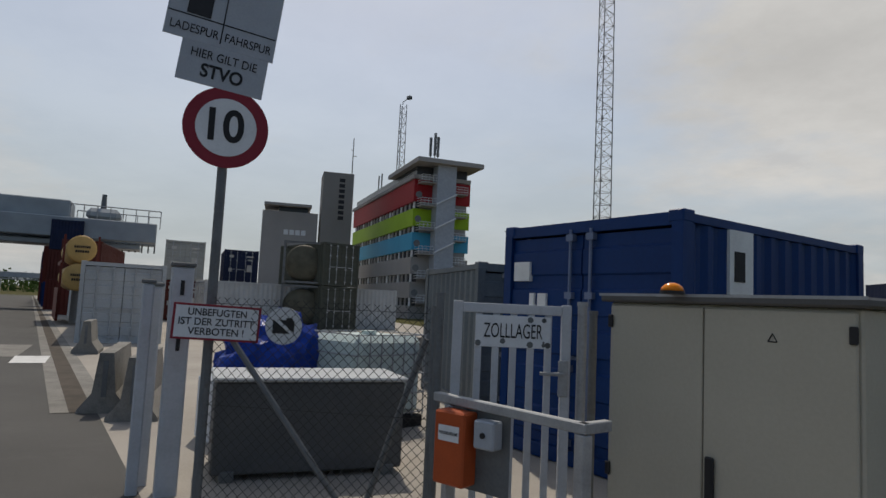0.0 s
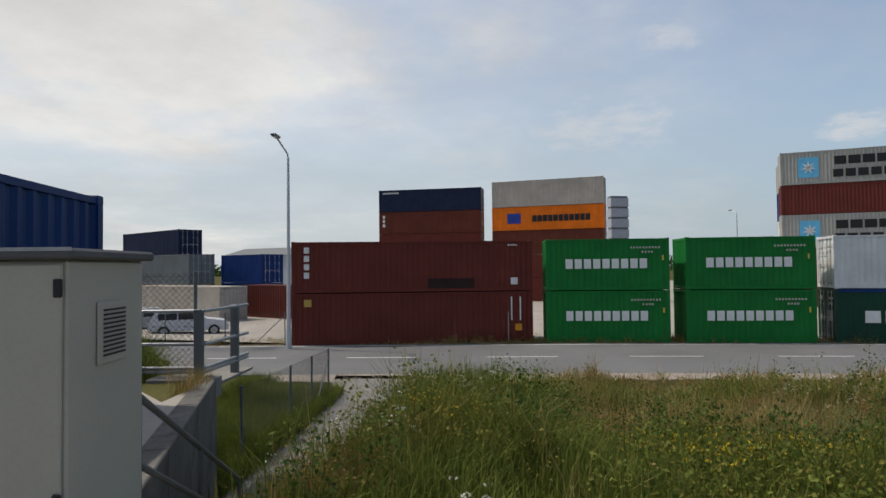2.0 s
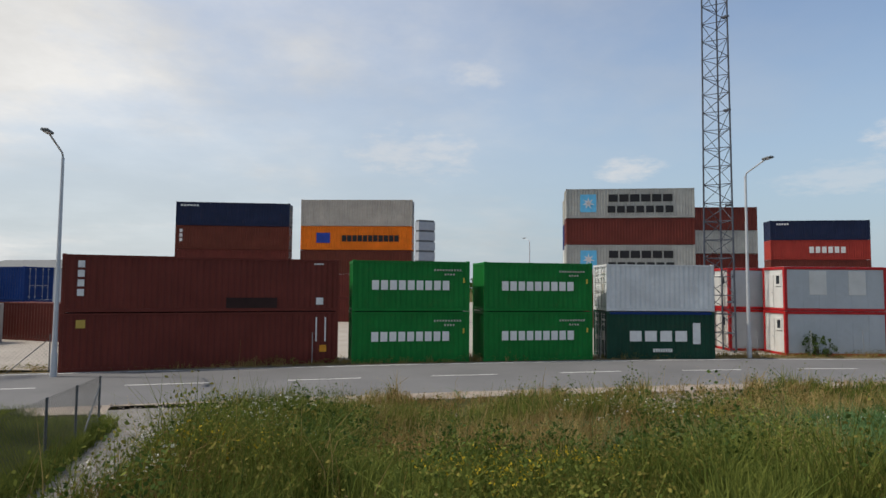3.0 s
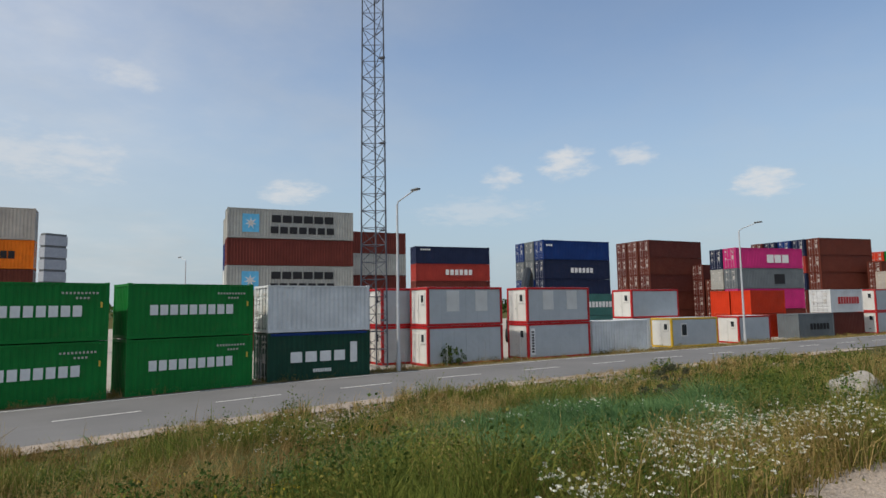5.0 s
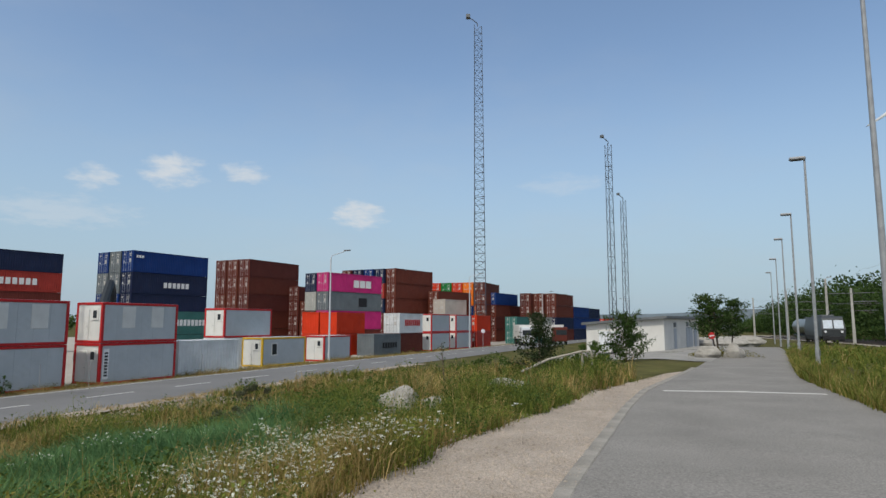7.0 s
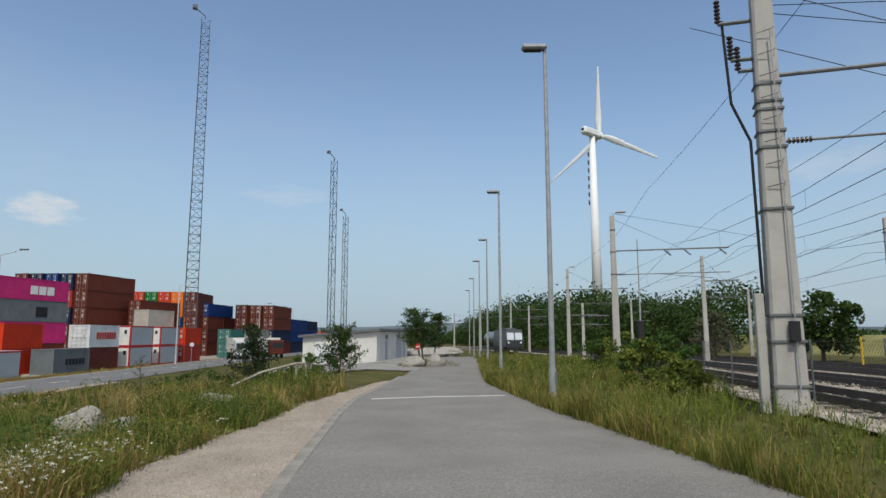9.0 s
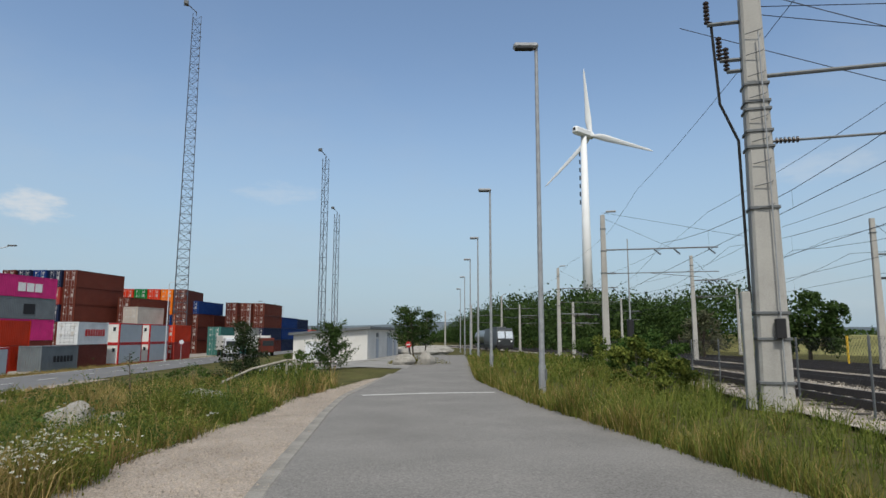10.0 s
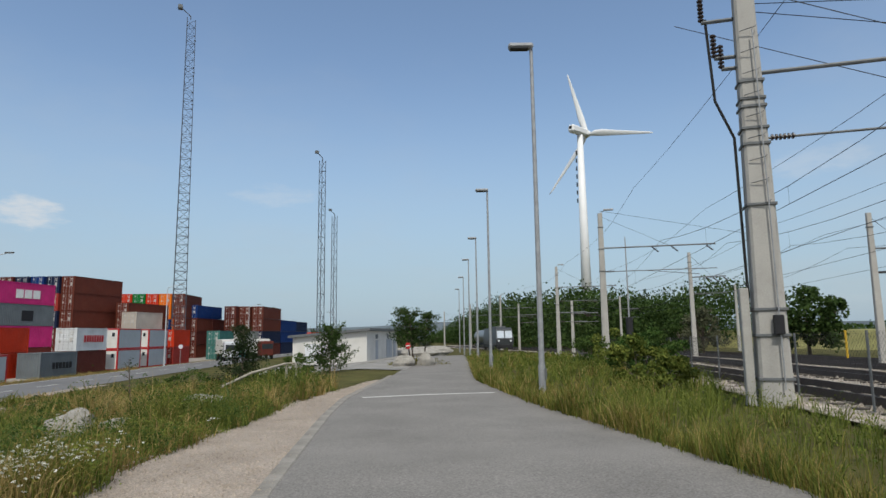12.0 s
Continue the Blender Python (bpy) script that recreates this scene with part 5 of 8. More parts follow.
for i, z in enumerate((2.6, 5.9, 9.2, 12.5, 15.8, 19.0)):
    for s, (x0, x1) in enumerate(((0.4, 2.55), (5.35, 7.2))):
        bm = bmesh.new(); box(bm, x0, -1.9, z - 1.2 * s, x1, -0.06, z + 0.15 - 1.2 * s)
        land = part("landing", bm, RENDER_G, off)
        bm = bmesh.new()
        for hh in (0.4, 0.75, 1.1):
            polytube(bm, [(x0, -0.1, z + hh - 1.2 * s), (x0, -1.85, z + hh - 1.2 * s), (x1, -1.85, z + hh - 1.2 * s)], 0.035, 4)
        for q in range(5):
            tube(bm, (x0 + (x1 - x0) * q / 4, -1.85, z - 1.2 * s), (x0 + (x1 - x0) * q / 4, -1.85, z + 1.1 - 1.2 * s), 0.03, n=4)
        part("railing", bm, SIGN_W, land)
    if i < 5:
        bm = bmesh.new(); tube(bm, (2.5, -2.3, z + 0.3), (5.4, -2.3, z + 1.9), 0.12, n=6)
        part("stair_flight", bm, SIGN_W, off)
for (x, y, h) in ((3.4, 2.0, 3.6), (4.0, 2.4, 3.2), (2.9, 2.5, 3.0)):
    bm = bmesh.new(); tube(bm, (x, y, 22.2), (x, y, 22.2 + h + 1.0), 0.06, n=6); box(bm, x - 0.18, y - 0.1, 23.8, x + 0.18, y + 0.1, 23.5 + h)
    part("antenna", bm, GALV_DK, off)
for y in (22, 24):
    bm = bmesh.new(); tube(bm, (1.0, y, 20.3), (1.0, y, 24.5), 0.12, n=6)
    part("antenna", bm, GALV_DK, off)
wct = thing("stair_block", pose(-26.2, -98.4, -1.2, 0, 0, 168), "windowless grey tower block with upright lettering", "building")
bm = bmesh.new(); bevel_box(bm, 0, 0, 0, 4.9, 5.5, 23.3, 0.05)
part("shaft", bm, mat("tower_grey_render", (0.24, 0.23, 0.215), 0.85, 0, 0.06, 0.3), wct)
bm = bmesh.new()
for k in range(8):
    box(bm, 2.6, -0.06, 15.6 + 0.88 * k, 3.5, -0.01, 16.2 + 0.88 * k)
part("lettering", bm, DARK, wct, "dark upright lettering shown as bars")
bm = bmesh.new(); tube(bm, (4.6, 1, 23.3), (4.6, 1, 29.5), 0.08, n=6); tube(bm, (4.6, 1, 26.5), (5.2, 1, 26.5), 0.05, n=5); tube(bm, (4.6, 1, 27.5), (4.2, 1, 27.5), 0.05, n=5)
part("antenna_mast", bm, GALV_DK, wct)
ctl = thing("control_house", pose(-17.5, -101.0, -1.2, 0, 0, 168), "low grey control house with a flat overhanging roof", "building")
bm = bmesh.new(); bevel_box(bm, 0, 0, 0, 8.6, 7, 16.4, 0.05)
part("wall_shell", bm, RENDER_G, ctl)
bm = bmesh.new(); box(bm, 0.2, -1.0, 17.2, 7.5, 6, 17.6)
part("roof", bm, RENDER_G, ctl)
bm = bmesh.new(); box(bm, 2.5, 0.5, 16.4, 7, 5, 17.2)
part("glazed_storey", bm, GLASS_DARK, ctl)
for q in range(4):
    bm = bmesh.new(); box(bm, 3.4 + 0.9 * q, -0.04, 12.7, 4.1 + 0.9 * q, 0.02, 13.5)
    part("window", bm, SIGN_W, ctl)

# darker copy of the cast concrete: stains plus the face's shade in the colour
WALLD = mat("shaded_stained_concrete", (0.135, 0.128, 0.115), 0.95, 0, 0.3, 1.2, 0.4, 30.0, 0.8, (0.055, 0.052, 0.046))
# retaining wall with rails and fences beside the footpath
wall = thing("retaining_wall", Matrix.Identity(4), "grey cast-concrete retaining wall holding up the yard", "wall")
for (xa, ya), (xb, yb) in zip(WALL, WALL[1:]):
    n = max(2, round(math.hypot(xb - xa, yb - ya) / 1.9))
    for i in range(n):
        a = Vector((xa, ya)).lerp(Vector((xb, yb)), i / n)
        b = Vector((xa, ya)).lerp(Vector((xb, yb)), (i + 1) / n)
        bm = bmesh.new()
        bevel_box(bm, 0, -0.26, -2.3, (b - a).length - 0.012, 0.0, 0.02, 0.012)
        part("wall_section", bm, WALLD, wall, loc=upright((a.x, a.y, 0), b) @ Matrix.Diagonal((1, -1, 1, 1)))
hr = thing("stair_handrail", Matrix.Identity(4), "sloping dark tube handrail beside the steps", "handrail")
for a, b in (((-3.8, -3.12, 0.82), (-7.25, -3.66, -0.93)), ((-3.9, -3.14, 0.30), (-7.25, -3.66, -1.42)), ((-7.25, -3.66, -0.92), (-7.25, -3.66, -1.75)), ((-5.5, -3.385, -0.05), (-5.5, -3.385, -0.85)), ((-3.9, -3.14, 0.78), (-3.9, -3.14, -0.1))):
    bm = bmesh.new(); tube(bm, a, b, 0.026, n=8)
    part("rail_tube", bm, GALV_DK, hr)
bm = bmesh.new()
bevel_box(bm, -9.1, -5.6, -0.28, -8.72, -4.6, 0.03, 0.015)
box(bm, -10.7, -5.5, -0.14, -9.0, -4.68, -0.1)
tagged(part("landing_slab", bm, WALLC), "concrete landing slab at the end of the wall", "slab", kind="structure")
top = thing("bridge_railing", Matrix.Identity(4), "grey steel railing with four rails on the wall", "railing")
for x, y in ((-8.95, -4.9), (-10.15, -4.8)):
    bm = bmesh.new(); bevel_box(bm, x - 0.06, y - 0.06, 0.02 if x > -9 else -0.12, x + 0.06, y + 0.06, 1.05, 0.01)
    part("post", bm, GALV_DK, top)
for z in (0.10, 0.16, 0.52, 1.02):
    bm = bmesh.new(); polytube(bm, [(-8.95, -8.4, z), (-8.95, -4.82, z), (-10.6, -4.74, z)], 0.028, 7)
    part("rail", bm, GALV, top)
fence_run([(-9.06, -9.6), (-9.06, -5.0)], 1.55, lambda x, y: 0.0, "wire-netting fence along the top of the wall", spacing=2.4, pitch=0.07, r=0.003, group="wire fences")
fence_run([(-10.6, -4.85), (-13.6, -4.82), (-17.4, -4.80)], 1.45, lambda x, y: path_z(x), "low wire-netting fence above the footpath", spacing=2.2, pitch=0.08, r=0.003, group="wire fences")
bm = bmesh.new(); tube(bm, (-17.4, -4.80, -0.85), (-15.9, -4.81, -2.0), 0.022, n=6)
tagged(part("fence_brace", bm, GALV_DK), "slanting tube bracing the corner post of the fence", "brace", "fence braces")

# across the street: parked cars, grey containers, far roofs
CARW = mat("car_white_paint", (0.55, 0.57, 0.60), 0.25, 0, 0.03, 2.0)


def car(x, y, rot, material, label):
    c = thing("parked_car", pose(x, y, LOW, 0, 0, rot), label, "car", "parked cars")
    prof = ((-2.15, 0.35), (-2.2, 0.7), (-2.05, 0.95), (-1.85, 1.35), (-1.5, 1.47), (0.2, 1.47), (0.95, 1.0), (1.95, 0.85), (2.2, 0.6), (2.15, 0.3))
    bm = bmesh.new()
    a = [bm.verts.new((px, -0.86 + 0.12 * max(0, z - 0.9), z)) for px, z in prof]
    b = [bm.verts.new((px, 0.86 - 0.12 * max(0, z - 0.9), z)) for px, z in prof]
    n = len(prof)
    for i in range(n):
        bm.faces.new((a[i], b[i], b[(i + 1) % n], a[(i + 1) % n]))
    bm.faces.new(a[::-1]); bm.faces.new(b)
    bmesh.ops.recalc_face_normals(bm, faces=bm.faces)
    part("body", bm, material, c)
    for s in (-1, 1):
        for x0, x1 in ((-1.65, -0.65), (-0.58, 0.55)):
            bm = bmesh.new()
            box(bm, x0, s * 0.845 - 0.012, 0.98, x1, s * 0.845 + 0.012, 1.36)
            part("side_window", bm, GLASS_DARK, c)
        for wx in (-1.35, 1.35):
            bm = bmesh.new(); tube(bm, (wx, s * 0.70, 0.32), (wx, s * 0.89, 0.32), 0.32, n=18)
            w = part("wheel", bm, BLACK, c)
            bm = bmesh.new(); tube(bm, (wx, s * 0.892, 0.32), (wx, s * 0.90, 0.32), 0.2, n=14)
            part("rim", bm, STEEL, w)


car(-36.0, -17.2, 114, CARW, "white estate car parked beside the yard fence")
car(-38.6, -20.6, 114, mat("car_silver", (0.35, 0.37, 0.39), 0.3, 0.4), "silver car parked beside another")
far_park = slab("parking_pavement", ((-31, -8), (-31, -60), (-80, -60), (-80, -8)), 0.012, M_CONCRETE, "pale concrete parking area across the street", "paving")
for x, y, m, lab in ((-52, -29, BEIGE, "white container with dark lettering far across the street"), (-58, -34, GREY, "grey container far across the street"), (-50, -19, BROWN, "brown container far across the street")):
    stack(x, y, 35, F40, [(S, m, lab)] if m is not GREY else [(S, BROWN, lab), (S, DKGREY, lab)])
stack(-66, -38, 38, F40, [(S, NAVY, "black container in a far stack")] * 3)
stack(-58, -24, 35, F20, [(S, BLUE, "blue container far across the street")] * 2)
for x, y, w, h, m in ((-150, -60, 26, 7, SIGN_G), (-165, -48, 18, 6, BROWN), (-140, -36, 20, 4.5, BAND_B)):
    t = thing("far_shed", pose(x, y, LOW, 0, 0, 60), "low industrial shed far beyond the street", "building")
    bm = bmesh.new(); bevel_box(bm, 0, 0, 0, w, 14, h, 0.1)
    part("wall_shell", bm, m, t)
    bm = bmesh.new()
    v = [bm.verts.new(p) for p in ((-0.5, -0.5, h), (w + 0.5, -0.5, h), (w + 0.5, 14.5, h), (-0.5, 14.5, h), (-0.5, 7, h + 2), (w + 0.5, 7, h + 2))]
    for f in ((0, 1, 5, 4), (2, 3, 4, 5), (1, 2, 5), (3, 0, 4), (3, 2, 1, 0)):
        bm.faces.new([v[i] for i in f])
    part("roof", bm, RUST if m is BROWN else GALV_DK, t)
slab_mast = thing("panel_tower", pose(-96.2, 21.0, LOW, 0, 0, 14), "slim grey tower of stacked panels beyond the stacks", "tower")
for k in range(9):
    bm = bmesh.new(); box(bm, 0, 0, 1.6 * k, 1.4, 2.9, 1.6 * k + 1.3)
    part("panel", bm, SIGN_G, slab_mast)
    bm = bmesh.new(); box(bm, 0.1, 0.1, 1.6 * k + 1.302, 1.3, 2.8, 1.6 * k + 1.598)
    part("louvre_band", bm, GALV_DK, slab_mast)
# white tag on the blue container and its sticker
patch(blue_box, "tag", -0.90, 1.85, 0.42, 1.25, M_WHITE_MARK, label="white tag with dark bars")
bars(blue_box, 1, -0.90, 2.12, 0.26, 0.32, M_BLACK_MARK, y=-1.228)


# ---- markings and edges of the carriageways ----
def strip_mesh(pts, w, zf, lift):
    """A flat painted strip along plan points."""
    bm = bmesh.new()
    prev = None
    for i, (x, y) in enumerate(pts):
        a, b = pts[max(0, i - 1)], pts[min(len(pts) - 1, i + 1)]
        d = Vector((b[0] - a[0], b[1] - a[1])).normalized()
        n = Vector((-d.y, d.x)) * w / 2
        cur = [bm.verts.new((x + s * n.x, y + s * n.y, zf(x, y) + lift)) for s in (1, -1)]
        if prev:
            bm.faces.new((prev[0], prev[1], cur[1], cur[0]))
        prev = cur
    return bm


flat_low = lambda x, y: LOW
tagged(part("edge_line", strip_mesh([(street_far(y) + 0.35, y) for y in range(-60, 170, 3)], 0.12, flat_low, 0.026), M_LINE), "long white edge line of the street", "marking", kind="structure")
for k in range(34):
    y = -42 + 6.0 * k
    tagged(part("lane_dash", strip_mesh([(street_far(y + q) + 4.4, y + q) for q in (0, 1, 2, 3)], 0.12, flat_low, 0.026), M_LINE), "white dash of the street's centre line", "marking", "centre line dashes", kind="structure")
tagged(part("stop_line", strip_mesh([(3.2, 18.2), (5.2, 18.4), (7.3, 18.2)], 0.22, road_z, 0.018), mat("pale_joint", (0.50, 0.49, 0.46), 0.85, 0, 0.15, 3.0)), "pale line across the lane", "marking", kind="structure")
KERB = mat("kerb_concrete", (0.225, 0.21, 0.185), 0.95, 0, 0.25, 2.0, 0.3, 40, 0.4, (0.17, 0.16, 0.14))
kerb = tagged(new("kerb"), "low concrete edging along the lane", "kerb", kind="structure")
for y0 in range(-6, 30):
    for f, s in ((road_left, -1),):
        a, b = Vector((f(y0) + s * 0.09, y0)), Vector((f(y0 + 0.985) + s * 0.09, y0 + 0.985))
        bm = bmesh.new()
        bevel_box(bm, 0, -0.1, -0.1, (b - a).length, 0.1, 0.022, 0.012)
        part("kerb_stone", bm, KERB, kerb, loc=upright((a.x, a.y, road_z(a.x, a.y)), b))
ribbon("gravel_shoulder", lambda y: street_near(y) + 0.02, lambda y: street_near(y) + 1.3 + 0.35 * noise.noise(Vector((0, y * 0.5, 3))), -8, 60, 0.5, lambda x, y: ground_z(x, y), M_GRAVEL, "dusty gravel shoulder of the street", "verge", 0.03, 3)
ribbon("weedy_strip", lambda y: street_far(y) - 2.2, lambda y: street_far(y) - 0.02, -60, 130, 1.5, flat_low, mat("weedy_earth", (0.17, 0.14, 0.085), 0.95, 0, 0.3, 1.5, 0.5, 20, 0.5, (0.09, 0.09, 0.03)), "dry weedy strip before the containers", "verge", 0.012, 2)
ribbon("container_yard", lambda y: street_far(y) - 130, lambda y: street_far(y) - 2.2, -60, 260, 6, flat_low, M_CONCRETE, "pale paved ground of the container yard", "paving", 0.008, 6)

# ---- street lamps ----
LAMP = mat("lamp_pole_pale", (0.50, 0.52, 0.54), 0.5, 0.2, 0.06, 3.0)


def street_lamp(x, y, z, turn, h=9.7, arm=1.75):
    t = thing("street_lamp", pose(x, y, z, 0, 0, turn), "pale grey street lamp with a slanting arm", "street lamp", "street lamps along the street")
    bm = bmesh.new(); tube(bm, (0, 0, -0.05), (0, 0, h), 0.11, 0.06, 12)
    part("pole", bm, LAMP, t)
    bm = bmesh.new(); tube(bm, (0, 0, 0), (0, 0, 1.0), 0.135, 0.13, 12)
    part("base_sleeve", bm, LAMP, t)
    bm = bmesh.new(); polytube(bm, [(0, 0, h - 0.02), (0.12, 0, h + 0.18), (arm, 0, h + 0.6)], 0.04, 8)
    part("arm", bm, LAMP, t)
    bm = bmesh.new()
    bevel_box(bm, arm - 0.1, -0.14, -0.06, arm + 0.62, 0.14, 0.06, 0.04, Matrix.Translation((0, 0, h + 0.65)))
    head = part("lamp_head", bm, GALV_DK, t)
    bm = bmesh.new(); box(bm, arm + 0.05, -0.1, h + 0.582, arm + 0.55, 0.1, h + 0.588)
    part("lens", bm, SIGN_W, head)


for x, y, turn, h in ((-29.3, -9.35, 0, 9.2), (-29.4, 25.3, -8, 10.3), (-21.4, 61.5, -16, 10.6), (-11.2, 97.8, -16, 11.0), (0.2, 136, -18, 10), (-29.6, -45, 0, 9.5)):
    street_lamp(x, y, LOW, turn, h)
for x, y in ((-83.3, 35.1), (8, 160), (25, 190)):
    street_lamp(x, y, LOW, 180, 10.5)


def lane_lamp(x, y):
    z = road_z(x, y)
    t = thing("street_lamp", pose(x, y, z, 0, 0, 180 - 17), "slim galvanised lamp post with a flat head beside the lane", "street lamp", "lamp posts along the lane")
    bm = bmesh.new(); tube(bm, (0, 0, -0.1), (0, 0, 10.25), 0.085, 0.05, 12)
    part("pole", bm, GALV, t)
    bm = bmesh.new(); tube(bm, (0, 0, -0.02), (0, 0, 0.9), 0.1, 0.1, 12)
    part("sleeve", bm, GALV, t)
    bm = bmesh.new()
    bevel_box(bm, -0.06, -0.15, 10.2, 0.68, 0.15, 10.36, 0.05)
    head = part("lamp_head", bm, GALV, t)
    bm = bmesh.new(); box(bm, 0.1, -0.11, 10.18, 0.62, 0.11, 10.198)
    part("lens", bm, DARK, head)
    bm = bmesh.new(); box(bm, -0.12, 0.0, 0.5, -0.06, 0.1, 0.8)
    part("door_plate", bm, GALV_DK, t)


for x, y in ((7.86, 16.05), (13.05, 33.0), (18.2, 48.9), (22.2, 62.0), (27.5, 79), (33, 97)):
    lane_lamp(x, y)

# ---- lattice floodlight masts ----
MAST = mat("mast_steel", (0.075, 0.085, 0.105), 0.6, 0.1, 0.12, 2.0)


def mast(x, y, z, h, w0, w1, turn, step=1.15, leg=0.055, label="tall three-legged lattice floodlight mast"):
    t = thing("lattice_mast", pose(x, y, z, 0, 0, turn), label, "mast", "floodlight masts")
    corner = lambda k, q: Vector((math.cos(2 * math.pi * k / 3), math.sin(2 * math.pi * k / 3), 0)) * (w0 + (w1 - w0) * q) * 0.577 + Vector((0, 0, h * q))
    for k in range(3):
        bm = bmesh.new(); tube(bm, corner(k, 0) - Vector((0, 0, 0.1)), corner(k, 1), leg, leg * 0.7, 6)
        part("leg", bm, MAST, t)
    n = int(h / step)
    for k in range(3):
        bm = bmesh.new()
        for i in range(n):
            a, b = corner(k, i / n), corner((k + 1) % 3, i / n)
            c, d = corner((k + 1) % 3, (i + 1) / n), corner(k, (i + 1) / n)
            tube(bm, a, b, leg * 0.42, n=4, caps=False)
            tube(bm, (a if i % 2 else b), (c if i % 2 else d), leg * 0.42, n=4, caps=False)
        part("bracing", bm, MAST, t)
    bm = bmesh.new(); polytube(bm, [(0.1, 0, h), (0.1, 0, h + 0.6), (-1.6, 0, h + 2.0)], leg, 6)
    arm = part("head_arm", bm, MAST, t)
    bm = bmesh.new(); bevel_box(bm, -2.1, -0.5, h + 1.7, -1.3, 0.5, h + 2.4, 0.05)
    part("floodlight", bm, GALV_DK, arm)
    bm = bmesh.new()
    for i in range(int(h / 6)):
        box(bm, w0 * 0.3, -0.1, 3 + 6 * i, w0 * 0.3 + 0.4, 0.1, 3.12 + 6 * i)
    part("rest_step", bm, MAST, t)


mast(-33.0, 26.4, LOW, 52, 1.75, 1.1, 15, leg=0.058)
mast(-38.7, -46.4, -1.2, 54, 1.75, 1.2, 40, leg=0.056)
mast(-11.5, 114.6, LOW, 61, 2.5, 1.6, 5, 1.5, leg=0.085)
mast(18.4, 169.0, LOW, 52, 1.9, 1.7, 20, 3.0, leg=0.11)
mast(28.2, 218.0, LOW, 46, 2.0, 1.8, 20, 3.0, leg=0.12)
mast(-48.7, -121.2, -1.5, 45, 2.0, 1.4, 20, 2.0, leg=0.1)

# ---- wind turbine ----
TW = mat("turbine_white", (0.72, 0.73, 0.73), 0.45, 0, 0.03, 0.2)
turbine = thing("wind_turbine", pose(161.5, 276.3, LOW, 0, 0, -65), "white three-bladed wind turbine behind the trees", "turbine")
bm = bmesh.new(); tube(bm, (0, 0, -1), (0, 0, 105.5), 2.9, 1.45, 28)
part("tower", bm, TW, turbine, smooth=True)
bm = bmesh.new()
for k in range(7):
    box(bm, -2.35 + 0.06 * k, -1.6, 70 + 4.2 * k, -1.9 + 0.06 * k, -1.0, 72.2 + 4.2 * k)
part("tower_lettering", bm, M_BLACK_MARK, turbine, "dark upright lettering shown as bars")
bm = bmesh.new(); bevel_box(bm, -1.9, -8.0, 105.6, 1.9, 5.4, 109.6, 0.9)
nac = part("nacelle", bm, TW, turbine)
bm = bmesh.new(); box(bm, -0.8, -8.02, 107.2, 0.8, -7.9, 108.8)
part("vent", bm, DARK, nac)
rotor = part("rotor", mesh_of((lambda b: (bmesh.ops.create_uvsphere(b, u_segments=20, v_segments=12, radius=1.9), b)[1])(bmesh.new()), "rotor", True), TW, turbine, "spinner hub", loc=pose(0, 6.8, 107.6))
bm = bmesh.new()
secs = ((1.6, 0.9, 0.9), (5, 1.5, 0.55), (9, 1.75, 0.4), (18, 1.25, 0.25), (28, 0.85, 0.16), (36, 0.5, 0.08), (38.2, 0.1, 0.03))
rings = []
for r, c, th in secs:
    tw = radians(18 * (1 - r / 38))
    ring = []
    for k in range(10):
        a = 2 * math.pi * k / 10
        px, py = c * math.cos(a) - (0.35 * c if r > 4 else 0), th * math.sin(a)
        ring.append(bm.verts.new((px * math.cos(tw) - py * math.sin(tw), px * math.sin(tw) + py * math.cos(tw), r)))
    rings.append(ring)
for a, b in zip(rings, rings[1:]):
    for k in range(10):
        bm.faces.new((a[k], a[(k + 1) % 10], b[(k + 1) % 10], b[k]))
bm.faces.new(rings[-1])
blade_mesh = mesh_of(bm, "blade", True)
for k in range(3):
    part("blade", blade_mesh, TW, rotor, loc=pose(0, 0, 0, 0, 120 * k, 0))

# ---- railway ----
TRACK = ((-40, -9.5), (0, 8.7), (11.8, 14.3), (40.5, 27.2), (73, 39.5), (102, 47.0), (140, 55), (190, 62), (260, 70))
BALLAST = mat("track_ballast", (0.30, 0.265, 0.22), 0.98, 0, 0.5, 1.2, 0.9, 22.0, 0.5, (0.17, 0.13, 0.09))
RAILM = mat("rusty_rail", (0.055, 0.042, 0.036), 0.55, 0.4, 0.2, 3.0)
SLEEPER = mat("dark_sleeper", (0.075, 0.065, 0.055), 0.9, 0, 0.2, 2.0)
OFFS = (0.0, 4.6, 9.4, 14.0)


def track_x(y):
    return piece(y, TRACK)


